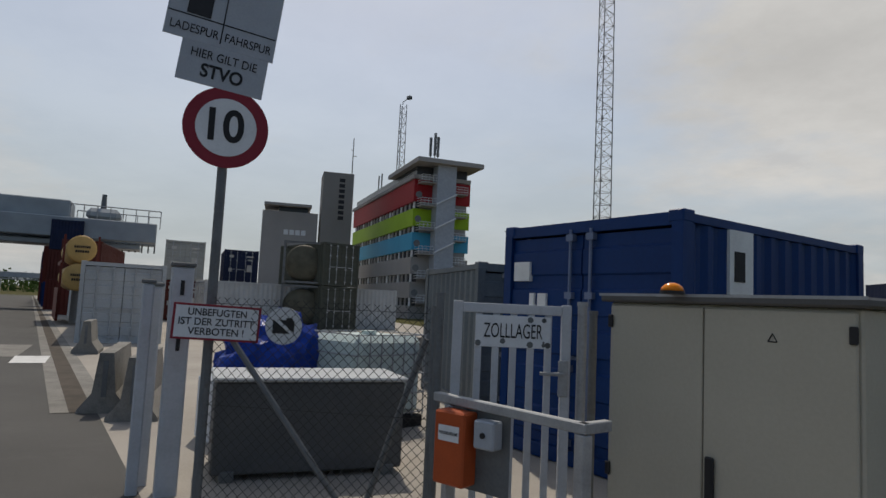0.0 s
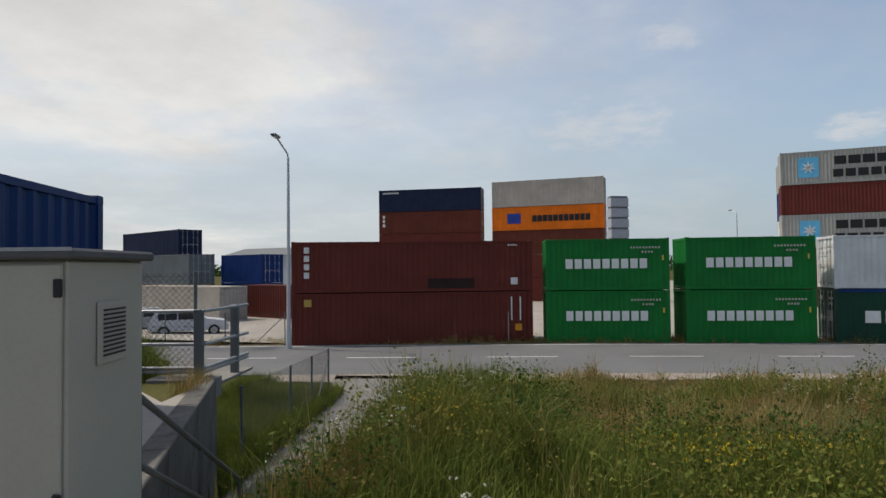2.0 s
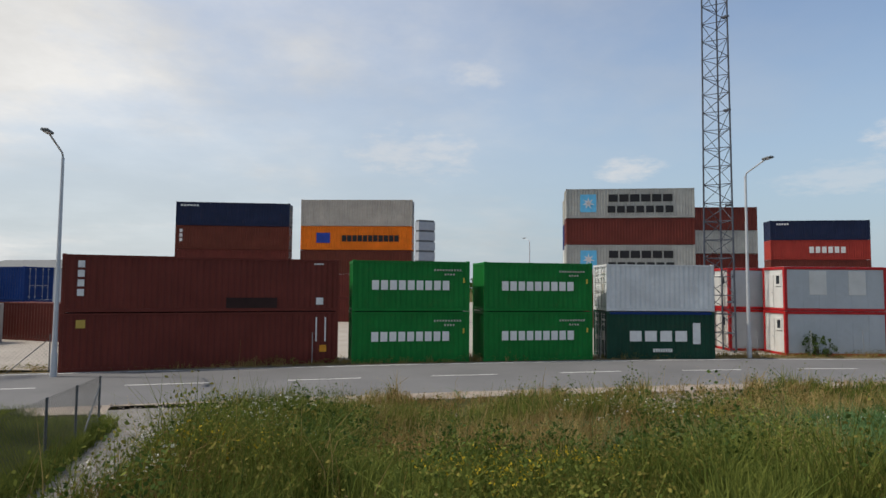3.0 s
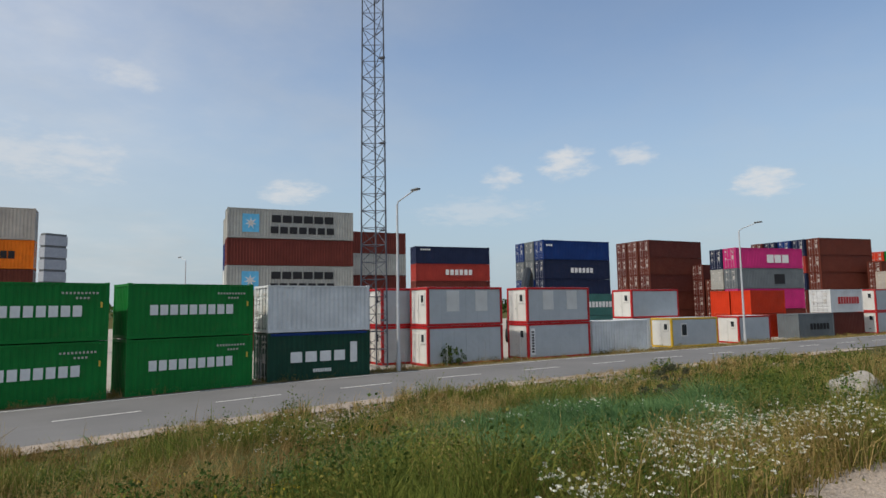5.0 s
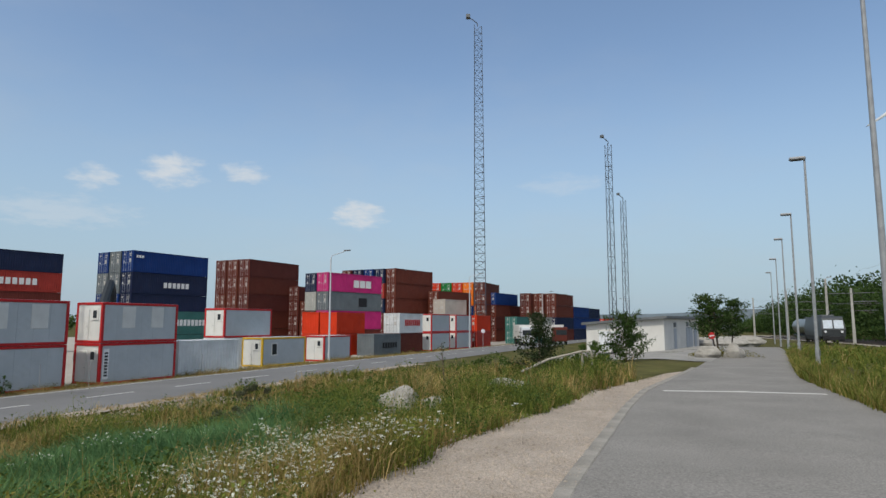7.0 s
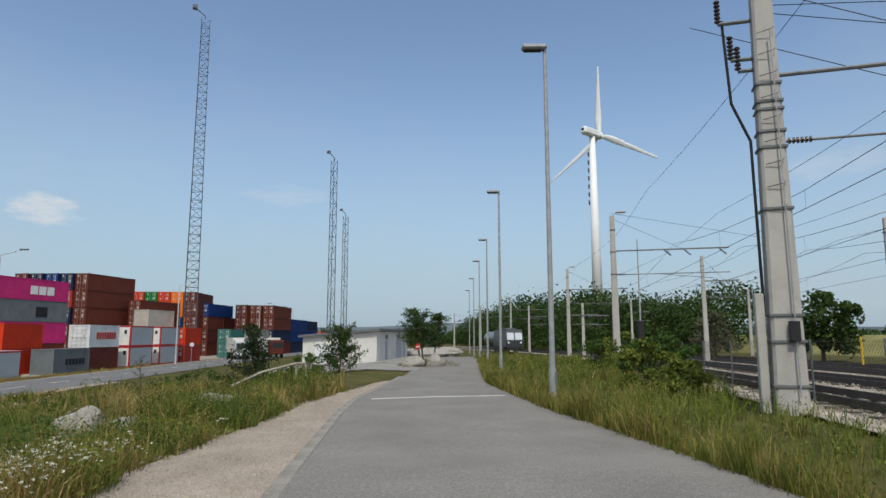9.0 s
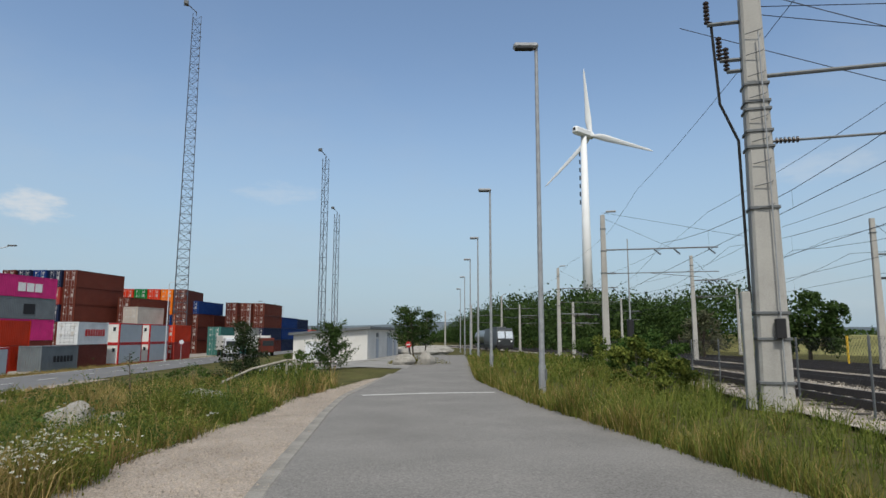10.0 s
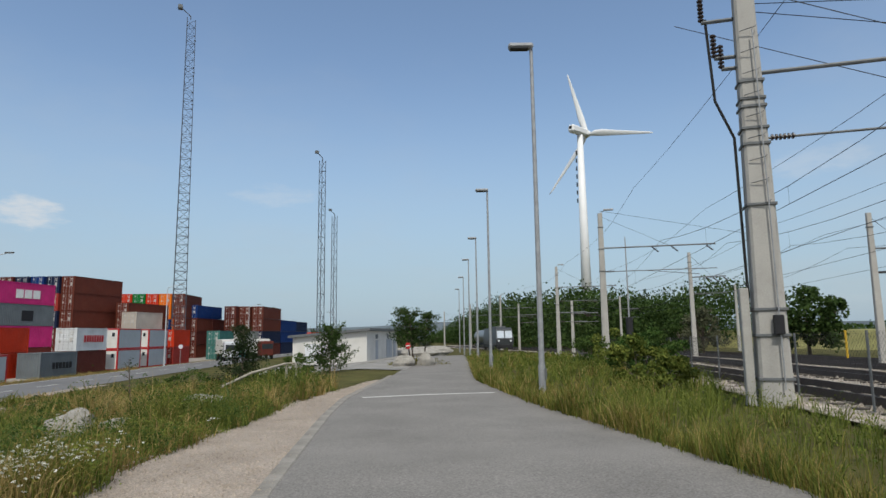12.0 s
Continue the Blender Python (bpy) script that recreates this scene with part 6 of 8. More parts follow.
ribbon("track_bed", lambda y: track_x(y) - 2.5, lambda y: track_x(y) + 17.2, -1, 220, 2, lambda x, y: road_z(x, y) + 0.06, BALLAST, "stony ballast bed of the railway", "track bed", 0.0, 8)
for o in OFFS:
    t = thing("railway_track", Matrix.Identity(4), "rusty railway track on dark sleepers", "track", "railway tracks")
    for s in (-0.72, 0.72):
        bm = bmesh.new()
        ys = list(range(0, 204, 4))
        pr = None
        for y in ys:
            x = track_x(y) + o + s * 1.09
            z = road_z(x, y) + 0.10
            cur = [bm.verts.new(p) for p in ((x - 0.075, y, z), (x - 0.04, y, z + 0.19), (x + 0.04, y, z + 0.19), (x + 0.075, y, z))]
            if pr:
                for k in range(3):
                    bm.faces.new((pr[k], pr[k + 1], cur[k + 1], cur[k]))
            pr = cur
        part("rail", bm, RAILM, t)
    bm = bmesh.new()
    box(bm, -1.3, -0.12, 0, 1.3, 0.12, 0.055)
    sl = mesh_of(bm, "sleeper")
    if o < 6:
        for k in range(52):
            y = 2 + 0.95 * k
            a = math.degrees(math.atan2(track_x(y + 1) - track_x(y - 1), 2))
            part("sleeper", sl, SLEEPER, t, loc=pose(track_x(y) + o, y, road_z(track_x(y), y) + 0.03, 0, 0, -a))

PMAST = mat("concrete_mast", (0.37, 0.36, 0.335), 0.85, 0, 0.1, 1.0, 0.2, 30, 0.3, (0.24, 0.22, 0.2))
INSUL = mat("brown_insulator", (0.035, 0.025, 0.022), 0.3)


def insulator(bm, a, b):
    a, b = Vector(a), Vector(b)
    tube(bm, a, b, 0.03, n=8)
    for k in range(6):
        p = a.lerp(b, (k + 0.5) / 6)
        d = (b - a).normalized() * 0.02
        tube(bm, p - d, p + d, 0.075, n=10)


def catenary_mast(x, y, z, h, w0, w1, arm, turn, lamp=False, bands=(), label="concrete overhead-line mast with a cross arm", near=False):
    t = thing("overhead_line_mast", pose(x, y, z, 0, 0, turn), label, "mast", "overhead line masts")
    bm = bmesh.new()
    a = [bm.verts.new((sx * w0 / 2, sy * w0 / 2.4, -0.2)) for sx, sy in ((-1, -1), (1, -1), (1, 1), (-1, 1))]
    b = [bm.verts.new((sx * w1 / 2, sy * w1 / 2.4, h)) for sx, sy in ((-1, -1), (1, -1), (1, 1), (-1, 1))]
    for k in range(4):
        bm.faces.new((a[k], a[(k + 1) % 4], b[(k + 1) % 4], b[k]))
    bm.faces.new(b)
    bmesh.ops.bevel(bm, geom=[e for e in bm.edges if abs(e.verts[0].co.z - e.verts[1].co.z) > 1], offset=w0 * 0.08, segments=1, affect="EDGES")
    part("shaft", bm, PMAST, t)
    for q in bands:
        w = w0 + (w1 - w0) * q / h
        bm = bmesh.new(); bevel_box(bm, -w / 2 - 0.03, -w / 2.4 - 0.03, q, w / 2 + 0.03, w / 2.4 + 0.03, q + 0.07, 0.008)
        part("clamp_band", bm, GALV_DK, t)
    if arm:
        for zz, r in ((h * 0.76, 0.055), (h * 0.6, 0.032)):
            bm = bmesh.new(); tube(bm, (w1 / 2, 0, zz), (arm, 0, zz + 0.05), r, n=8)
            beam = part("cross_arm", bm, GALV_DK, t)
            bm = bmesh.new()
            if r > 0.05:
                for q in (0.45, 0.62, 0.92):
                    insulator(bm, (arm * q, 0, zz - 0.03), (arm * q + 0.45, 0, zz - 0.42))
            else:
                insulator(bm, (w0 / 2, 0, zz + 0.01), (w0 / 2 + 0.55, 0, zz + 0.012))
                tube(bm, (arm * 0.4, 0, zz), (arm * 0.85, 0, zz - 0.35), 0.02, n=6)
            part("insulator", bm, INSUL, beam)
        bm = bmesh.new(); tube(bm, (0, 0, h * 0.98), (arm * 0.6, 0, h * 0.765), 0.012, n=5)
        part("stay_wire", bm, WIRE, t)
    if lamp:
        bm = bmesh.new(); tube(bm, (0, 0, h), (0.35, 0, h + 0.25), 0.03, n=6); bevel_box(bm, 0.25, -0.12, h + 0.2, 1.0, 0.12, h + 0.33, 0.04)
        part("lamp_head", bm, GALV, t)
    if near:
        bm = bmesh.new(); polytube(bm, [(-0.9, 0.1, 9.6), (-0.8, 0.1, 7.4), (-0.42, 0.1, 6.4), (-0.40, 0.05, 2.4)], 0.035, 8)
        part("feeder_cable", bm, BLACK, t)
        bm = bmesh.new(); polytube(bm, [(0.08, -0.36, 9.0), (0.12, -0.37, 5.2), (0.14, -0.4, 0.3)], 0.018, 6)
        part("conduit", bm, GALV, t)
        bm = bmesh.new(); bevel_box(bm, 0.0, -0.46, 1.55, 0.22, -0.33, 2.0, 0.015)
        part("switch_box", bm, DARK, t)
        bm = bmesh.new(); bevel_box(bm, -0.62, -0.12, -0.1, -0.42, 0.12, 2.65, 0.02)
        part("cable_duct", bm, PMAST, t)
        for q in range(9):
            bm = bmesh.new(); polytube(bm, [(-0.2, -0.28, 4.6 + 0.55 * q), (0.14, -0.34, 4.66 + 0.55 * q), (0.2, -0.28, 4.72 + 0.55 * q)], 0.012, 4)
            part("climbing_step", bm, GALV_DK, t)
        for zz, L in ((8.5, 0.75), (8.2, 0.6), (9.5, 1.0)):
            bm = bmesh.new(); tube(bm, (-L, 0.05, zz), (-0.2, 0.05, zz), 0.05, n=6)
            br = part("bracket", bm, GALV_DK, t)
            bm = bmesh.new(); insulator(bm, (-L, 0.05, zz + 0.02), (-L, 0.05, zz + 0.65))
            part("insulator", bm, INSUL, br)


catenary_mast(11.75, 11.85, 0, 10.5, 0.72, 0.46, 8.2, -32, bands=(0.5, 1.5, 2.1, 4.6, 6.1, 6.5, 7.05, 7.25, 7.7), near=True, label="stout concrete overhead-line mast with cables and clamps")
for x, y, h, arm, lamp, w in ((25.0, 40.4, 11.0, 8.0, True, 0.55), (38.3, 73.0, 11.2, 7.5, True, 0.55), (49, 118, 11, 7.5, True, 0.5), (54, 150, 11, 7.5, True, 0.5), (58, 185, 11, 7, False, 0.5), (62, 220, 11, 7, False, 0.5)):
    catenary_mast(x, y, road_z(x, y), h, w, w * 0.6, arm, -28, lamp, (h * 0.6, h * 0.75, h * 0.9))
for x, y, h in ((37.7, 46.5, 9.3), (33.8, 26.3, 8.6), (31.5, 60, 6.0), (36.5, 66, 6.3), (60, 92, 9), (66, 125, 9), (70, 165, 9), (44, 98, 8), (64, 70, 9)):
    catenary_mast(x, y, road_z(x, y), h, 0.42, 0.26, 3.0, -28, False, (h * 0.9,), "round concrete overhead-line mast with short arms")
sig = thing("railway_signal", pose(34.5, 51.5, -0.6), "slim signal mast with a black signal head", "signal")
bm = bmesh.new(); tube(bm, (0, 0, 0), (0, 0, 11.4), 0.09, 0.05, 8)
part("mast_tube", bm, GALV, sig)
bm = bmesh.new(); bevel_box(bm, -0.3, -0.2, 1.9, 0.3, 0.2, 3.7, 0.08)
part("signal_head", bm, DARK, sig)

# overhead wires: catenary, droppers, contact wire
def wire_run(o, z, sag, label, y0=-1, y1=216, bay=31.0):
    t = thing("overhead_wire", Matrix.Identity(4), label, "wire", "overhead wires")
    bm = bmesh.new()
    n = int((y1 - y0) / bay)
    for i in range(n):
        pts = []
        for k in range(9):
            q = k / 8
            y = y0 + bay * (i + q)
            x = track_x(y) + o
            pts.append(Vector((x, y, road_z(x, y) + z - sag * 4 * q * (1 - q))))
        polytube(bm, pts, 0.011, 4)
        if sag > 0.5:
            for k in (2, 4, 6):
                tube(bm, pts[k], pts[k] - Vector((0, 0, pts[k].z - road_z(pts[k].x, pts[k].y) - 5.55)), 0.004, n=3, caps=False)
    part("wire_span", bm, DARK, t)


for o in OFFS:
    wire_run(o, 7.2, 1.1, "sagging catenary wire with droppers over a track")
    wire_run(o, 5.55, 0.0, "straight contact wire over a track")
for o, z in ((-1.6, 10.2), (3.2, 9.2), (8.0, 8.4), (12.2, 8.0)):
    wire_run(o, z, 0.45, "slack feeder wire along the railway")
for a, b in (((11.9, 11.9, 9.9), (21, 6, 8.6)), ((11.9, 11.9, 9.7), (19.5, 7, 7.4)), ((13.0, 16, 11.5), (17.8, 9.0, 6.4)), ((24.9, 40.3, 10.7), (36, 36, 8.5))):
    bm = bmesh.new(); tube(bm, a, b, 0.012, n=4)
    tagged(part("stay_cable", bm, DARK), "thin dark cable strung from a mast", "cable", "stay cables")

fence_run([(8.0, 1.0), (11.95, 9.6), (17.0, 19.7), (24.0, 34.5), (34.0, 58.0)], 1.62, lambda x, y: road_z(x, y), "tall wire-netting fence between lane and railway", spacing=4.2, pitch=0.09, r=0.0022, group="wire fences")
for x, y in ((36.3, 30.6), (38.0, 29.4)):
    bm = bmesh.new(); bevel_box(bm, -0.06, -0.05, -0.2, 0.06, 0.05, 2.0, 0.02)
    t = thing("marker_post", pose(x, y, road_z(x, y)), "yellow marker post beside the tracks", "post", "yellow marker posts")
    part("post", bm, CABIN_YELLOW, t)

# locomotive and tank wagons
LOCO = mat("loco_dark_green", (0.05, 0.055, 0.06), 0.4, 0, 0.1, 2.0)


def tank_wagon(x, y, rot, label):
    """Tank wagon: barrel with dished ends, frame, buffers, ladder, bogies."""
    t = thing("tank_wagon", pose(x, y, road_z(x, y) + 0.3, 0, 0, rot), label, "wagon", "tank wagons")
    bm = bmesh.new(); tube(bm, (0, -6.6, 2.45), (0, 6.6, 2.45), 1.42, n=28)
    part("barrel", bm, TANKM, t, smooth=False)
    for s in (-1, 1):
        bm = bmesh.new(); bmesh.ops.create_uvsphere(bm, u_segments=28, v_segments=14, radius=1.42, matrix=Matrix.Translation((0, 6.6 * s, 2.45)) @ Matrix.Diagonal((1, 0.3, 1, 1)))
        part("dished_end", bm, TANKM, t, smooth=True)
        bm = bmesh.new(); box(bm, -0.28, s * 7.12 - 0.03, 1.0, -0.22, s * 7.12 + 0.03, 3.4); box(bm, 0.22, s * 7.12 - 0.03, 1.0, 0.28, s * 7.12 + 0.03, 3.4)
        for q in range(7):
            box(bm, -0.25, s * 7.12 - 0.015, 1.15 + 0.33 * q, 0.25, s * 7.12 + 0.015, 1.18 + 0.33 * q)
        part("ladder", bm, GALV_DK, t)
        for q in (-0.85, 0.85):
            bm = bmesh.new(); tube(bm, (q, s * 7.3, 0.85), (q, s * 7.75, 0.85), 0.1, n=10); tube(bm, (q, s * 7.75, 0.85), (q, s * 7.8, 0.85), 0.22, n=14)
            part("buffer", bm, DARK, t)
        for wy in (4.4, 5.9):
            for q in (-0.72, 0.72):
                bm = bmesh.new(); tube(bm, (q - 0.07, s * wy, 0.3), (q + 0.07, s * wy, 0.3), 0.46, n=16)
                part("wheel", bm, RAILM, t)
    bm = bmesh.new(); bevel_box(bm, -1.2, -7.3, 0.7, 1.2, 7.3, 1.0, 0.03)
    part("frame", bm, DARK, t)
    bm = bmesh.new(); tube(bm, (0, 0, 3.8), (0, 0, 4.1), 0.3, n=14); box(bm, -0.5, -2.0, 3.86, 0.5, 2.0, 3.9)
    part("hatch_walkway", bm, GALV_DK, t)


TANKM = mat("tank_grey_paint", (0.16, 0.17, 0.17), 0.35, 0.2, 0.15, 0.8, 0.05, 30, 0.4, (0.06, 0.055, 0.05), spec=0.5)


def locomotive(x, y, rot, label):
    """Boxy main-line locomotive: body with raked cab end, windscreen, lamps, bogies, roof gear."""
    t = thing("locomotive", pose(x, y, road_z(x, y) + 0.3, 0, 0, rot), label, "locomotive")
    prof = ((-8.6, 0.9), (-8.75, 1.9), (-8.15, 3.5), (-7.7, 3.75), (7.7, 3.75), (8.15, 3.5), (8.75, 1.9), (8.6, 0.9))
    bm = bmesh.new()
    l = [bm.verts.new((-1.45 + (0.18 if z > 3 else 0), q, z)) for q, z in prof]
    r = [bm.verts.new((1.45 - (0.18 if z > 3 else 0), q, z)) for q, z in prof]
    for k in range(8):
        bm.faces.new((l[k], r[k], r[(k + 1) % 8], l[(k + 1) % 8]))
    bm.faces.new(l[::-1]); bm.faces.new(r)
    bmesh.ops.recalc_face_normals(bm, faces=bm.faces)
    body = part("body", bm, LOCO, t)
    for q in (-0.66, 0.66):
        bm = bmesh.new(); box(bm, q - 0.56, -8.76, 2.05, q + 0.56, -8.3, 3.2)
        for v in bm.verts:
            v.co.y += 0.375 * (v.co.z - 2.05)
        part("windscreen", bm, mat("pale_windscreen", (0.45, 0.50, 0.55), 0.1), body)
    for q in (-1.0, 1.0):
        bm = bmesh.new(); tube(bm, (q, -8.74, 1.6), (q, -8.80, 1.6), 0.16, n=12)
        part("headlight", bm, SIGN_W, body)
        bm = bmesh.new(); tube(bm, (q * 0.85, -8.6, 0.85), (q * 0.85, -9.15, 0.85), 0.1, n=10); tube(bm, (q * 0.85, -9.15, 0.85), (q * 0.85, -9.2, 0.85), 0.24, n=14)
        part("buffer", bm, DARK, t)
    bm = bmesh.new(); bevel_box(bm, -1.3, -8.8, 0.35, 1.3, -8.5, 0.95, 0.03)
    part("snow_plough", bm, DARK, t)
    bm = bmesh.new(); bevel_box(bm, -1.44, -7.0, 0.3, 1.44, 7.0, 0.9, 0.04)
    part("underframe", bm, DARK, t)
    bm = bmesh.new(); bevel_box(bm, -0.8, -4.5, 3.76, 0.8, 5.0, 4.0, 0.05); polytube(bm, [(0, -5.2, 3.8), (0, -6.3, 4.4), (0, -5.2, 4.7)], 0.05, 5)
    part("roof_gear", bm, GALV_DK, t)
    for wy in (-6.4, -3.8, 3.8, 6.4):
        for q in (-0.72, 0.72):
            bm = bmesh.new(); tube(bm, (q - 0.07, wy, 0.32), (q + 0.07, wy, 0.32), 0.55, n=16)
            part("wheel", bm, RAILM, t)


locomotive(42.4, 104, -14, "dark grey locomotive with a pale windscreen on the tracks")
tank_wagon(48.2, 125, -12, "dark grey tank wagon standing behind another")
tank_wagon(49.5, 178, -10, "distant dark tank wagon on the tracks")

# ---- the white hut, rocks, ramp rail, signs ----
HUTW = mat("hut_white_render", (0.58, 0.57, 0.54), 0.85, 0, 0.08, 0.6, 0.15, 20, 0.3, (0.42, 0.40, 0.36))
hz = -1.0
hut = thing("service_hut", pose(11.6, 63.4, hz, 0, 0, 63.9), "low white service hut with a grey mono-pitch roof", "building")
bm = bmesh.new()
hh = ((0, 0, 3.15), (13.8, 0, 3.15), (13.8, 7.9, 2.55), (0, 7.9, 2.55))
lo = [bm.verts.new((x, y, -0.2)) for x, y, _ in hh]
hi = [bm.verts.new(p) for p in hh]
for k in range(4):
    bm.faces.new((lo[k], lo[(k + 1) % 4], hi[(k + 1) % 4], hi[k]))
bm.faces.new(hi)
bmesh.ops.recalc_face_normals(bm, faces=bm.faces)
part("wall_shell", bm, HUTW, hut)
bm = bmesh.new()
v = [bm.verts.new(p) for p in ((-0.4, -0.4, 3.2), (14.2, -0.4, 3.2), (14.2, 8.3, 2.54), (-0.4, 8.3, 2.54), (-0.4, -0.4, 3.45), (14.2, -0.4, 3.45), (14.2, 8.3, 2.79), (-0.4, 8.3, 2.79))]
for f in ((3, 2, 1, 0), (4, 5, 6, 7), (0, 1, 5, 4), (1, 2, 6, 5), (2, 3, 7, 6), (3, 0, 4, 7)):
    bm.faces.new([v[i] for i in f])
part("roof", bm, GALV_DK, hut)
for x0, x1, z0, z1 in ((3.4, 4.3, 0.1, 2.2), (8.2, 9.4, 0.1, 2.3), (9.5, 10.7, 0.1, 2.3), (11.6, 12.6, 0.1, 2.3), (3.4, 4.3, 2.35, 2.8), (8.4, 9.2, 2.4, 2.85), (11.6, 12.4, 2.4, 2.85)):
    bm = bmesh.new(); bevel_box(bm, x0, -0.05, z0, x1, 0.02, z1, 0.01)
    part("door" if z0 < 1 else "vent_grille", bm, SIGN_G if z0 < 1 else GALV_DK, hut)
for y0 in (4.3, 5.45):
    bm = bmesh.new(); bevel_box(bm, -0.05, y0, 0.05, 0.02, y0 + 1.1, 1.9, 0.01)
    part("door", bm, SIGN_W, hut, "white double door leaf")
ribbon("hut_forecourt", lambda y: piece(y, ((36.5, 8.3), (40, 6.4), (46, 4.6), (60, 0.5), (80, 4.0))), lambda y: road_left(y) + 0.3, 36.5, 80, 1.0, lambda x, y: ground_z(x, y), mat("pale_forecourt_asphalt", (0.25, 0.24, 0.22), 0.9, 0, 0.2, 0.5, 0.3, 40.0, 0.3, (0.17, 0.16, 0.15)), "pale paved forecourt around the hut", "paving", 0.02, 14)
ROCK = mat("pale_boulder", (0.29, 0.275, 0.245), 0.9, 0, 0.2, 2.0, 0.4, 18, 0.4, (0.2, 0.19, 0.16))


def boulder(x, y, sx, sy, sz, seed, label="pale grey boulder lying in the grass"):
    bm = bmesh.new()
    bmesh.ops.create_icosphere(bm, subdivisions=3, radius=1.0)
    o = Vector((seed * 3.1, seed, 0))
    for v in bm.verts:
        k = 1 + 0.35 * noise.noise(v.co * 1.1 + o) + 0.12 * noise.noise(v.co * 3.5 + o)
        v.co = Vector((v.co.x * sx * k, v.co.y * sy * k, v.co.z * sz * k))
    tagged(part("boulder", bm, ROCK, None, loc=pose(x, y, ground_z(x, y) + sz * 0.4)), label, "rock", "boulders")


boulder(-3.4, 15.0, 0.5, 0.42, 0.45, 1)
boulder(-2.65, 15.4, 0.6, 0.35, 0.22, 2, "flat pale boulder in the grass")
boulder(-1.0, 17.9, 0.62, 0.4, 0.32, 3, "flat pale boulder in the grass")
boulder(10.3, 42.3, 0.75, 0.5, 0.55, 4)
boulder(11.9, 42.5, 0.65, 0.5, 0.6, 5)
boulder(21.5, 79.0, 4.2, 2.6, 0.9, 6, "low heap of pale sandy rubble beyond the bend")
ne = thing("traffic_sign", pose(10.9, 42.9, road_z(10.9, 42.9), 0, 8, 195), "small red no-entry sign leaning on the traffic island", "sign")
bm = bmesh.new(); tube(bm, (0, 0, -0.1), (0, 0, 1.5), 0.03, n=8)
part("post", bm, GALV, ne)
bm = bmesh.new(); disc(bm, 0.22, 0.05, 1.4)
face = part("rim", bm, mat("no_entry_red", (0.5, 0.03, 0.03), 0.5), ne)
bm = bmesh.new(); box(bm, -0.16, 0.054, 1.36, 0.16, 0.06, 1.44)
part("white_bar", bm, SIGN_W, face)
rr = thing("ramp_handrail", Matrix.Identity(4), "pale timber handrail beside the ramp", "handrail")
for a, b, r in (((0.2, 26.3, 0.25), (1.6, 27.2, 0.55), 0.05), ((1.6, 27.2, -0.3), (1.6, 27.2, 0.55), 0.05), ((1.95, 26.9, -0.3), (1.95, 26.9, 0.55), 0.05), ((-0.9, 25.4, -0.2), (0.2, 26.3, 0.25), 0.05), ((1.6, 27.2, 0.55), (1.95, 26.9, 0.55), 0.05)):
    bm = bmesh.new(); tube(bm, a, b, r, n=6)
    part("rail_tube", bm, mat("weathered_timber", (0.33, 0.30, 0.25), 0.9, 0, 0.15, 3.0), rr)
ts = thing("traffic_sign", pose(-9.0, 96.5, LOW, 0, 0, 200), "small round traffic sign on a thin post", "sign")
bm = bmesh.new(); tube(bm, (0, 0, 0), (0, 0, 3.0), 0.04, n=8)
part("post", bm, GALV, ts)
bm = bmesh.new(); disc(bm, 0.42, 0.05, 2.7)
part("rim", bm, SIGN_R, ts)
bm = bmesh.new(); disc(bm, 0.3, 0.06, 2.7)
part("face", bm, SIGN_W, ts)
# reach stacker boom behind the cabins
rs = thing("reach_stacker", pose(-42.5, 56.0, LOW, 0, 0, -63), "dark reach stacker with its boom raised", "vehicle")
DKM = mat("stacker_dark", (0.025, 0.03, 0.035), 0.5)
bm = bmesh.new(); bevel_box(bm, -4, -1.6, 0.6, 4, 1.6, 2.6, 0.2)
part("chassis", bm, DKM, rs)
bm = bmesh.new(); polytube(bm, [(4.5, 0, 3.2), (-1.2, 0, 7.9), (-2.4, 0, 7.2), (-2.8, 0, 5.6)], 0.42, 8)
part("boom", bm, DKM, rs)
for wx in (-2.8, 2.8):
    for s in (-1.5, 1.5):
        bm = bmesh.new(); tube(bm, (wx, s - 0.3, 0.75), (wx, s + 0.3, 0.75), 0.75, n=18)
        part("wheel", bm, BLACK, rs)


def lorry(x, y, rot, m, label):
    t = thing("lorry", pose(x, y, LOW, 0, 0, rot), label, "lorry", "parked lorries")
    bm = bmesh.new(); bevel_box(bm, -1.2, -1.1, 0.6, 1.2, 1.1, 3.2, 0.15)
    c = part("cab", bm, m, t)
    bm = bmesh.new(); box(bm, -1.0, -1.13, 1.8, 1.0, -1.09, 2.7)
    part("windscreen", bm, GLASS_DARK, c)
    bm = bmesh.new(); bevel_box(bm, -1.22, 1.5, 1.1, 1.22, 9.5, 3.6, 0.05)
    part("trailer_box", bm, CABIN_WHITE, t)
    for wy in (-0.3, 3, 7, 8.2):
        for s in (-1, 1):
            bm = bmesh.new(); tube(bm, (s * 0.85, wy, 0.5), (s * 1.15, wy, 0.5), 0.5, n=16)
            part("wheel", bm, BLACK, t)


lorry(-2.6, 112, 10, CARW, "white lorry parked by the far stacks")
lorry(3.2, 118, 15, BROWN, "red-brown lorry with a white cab roof")

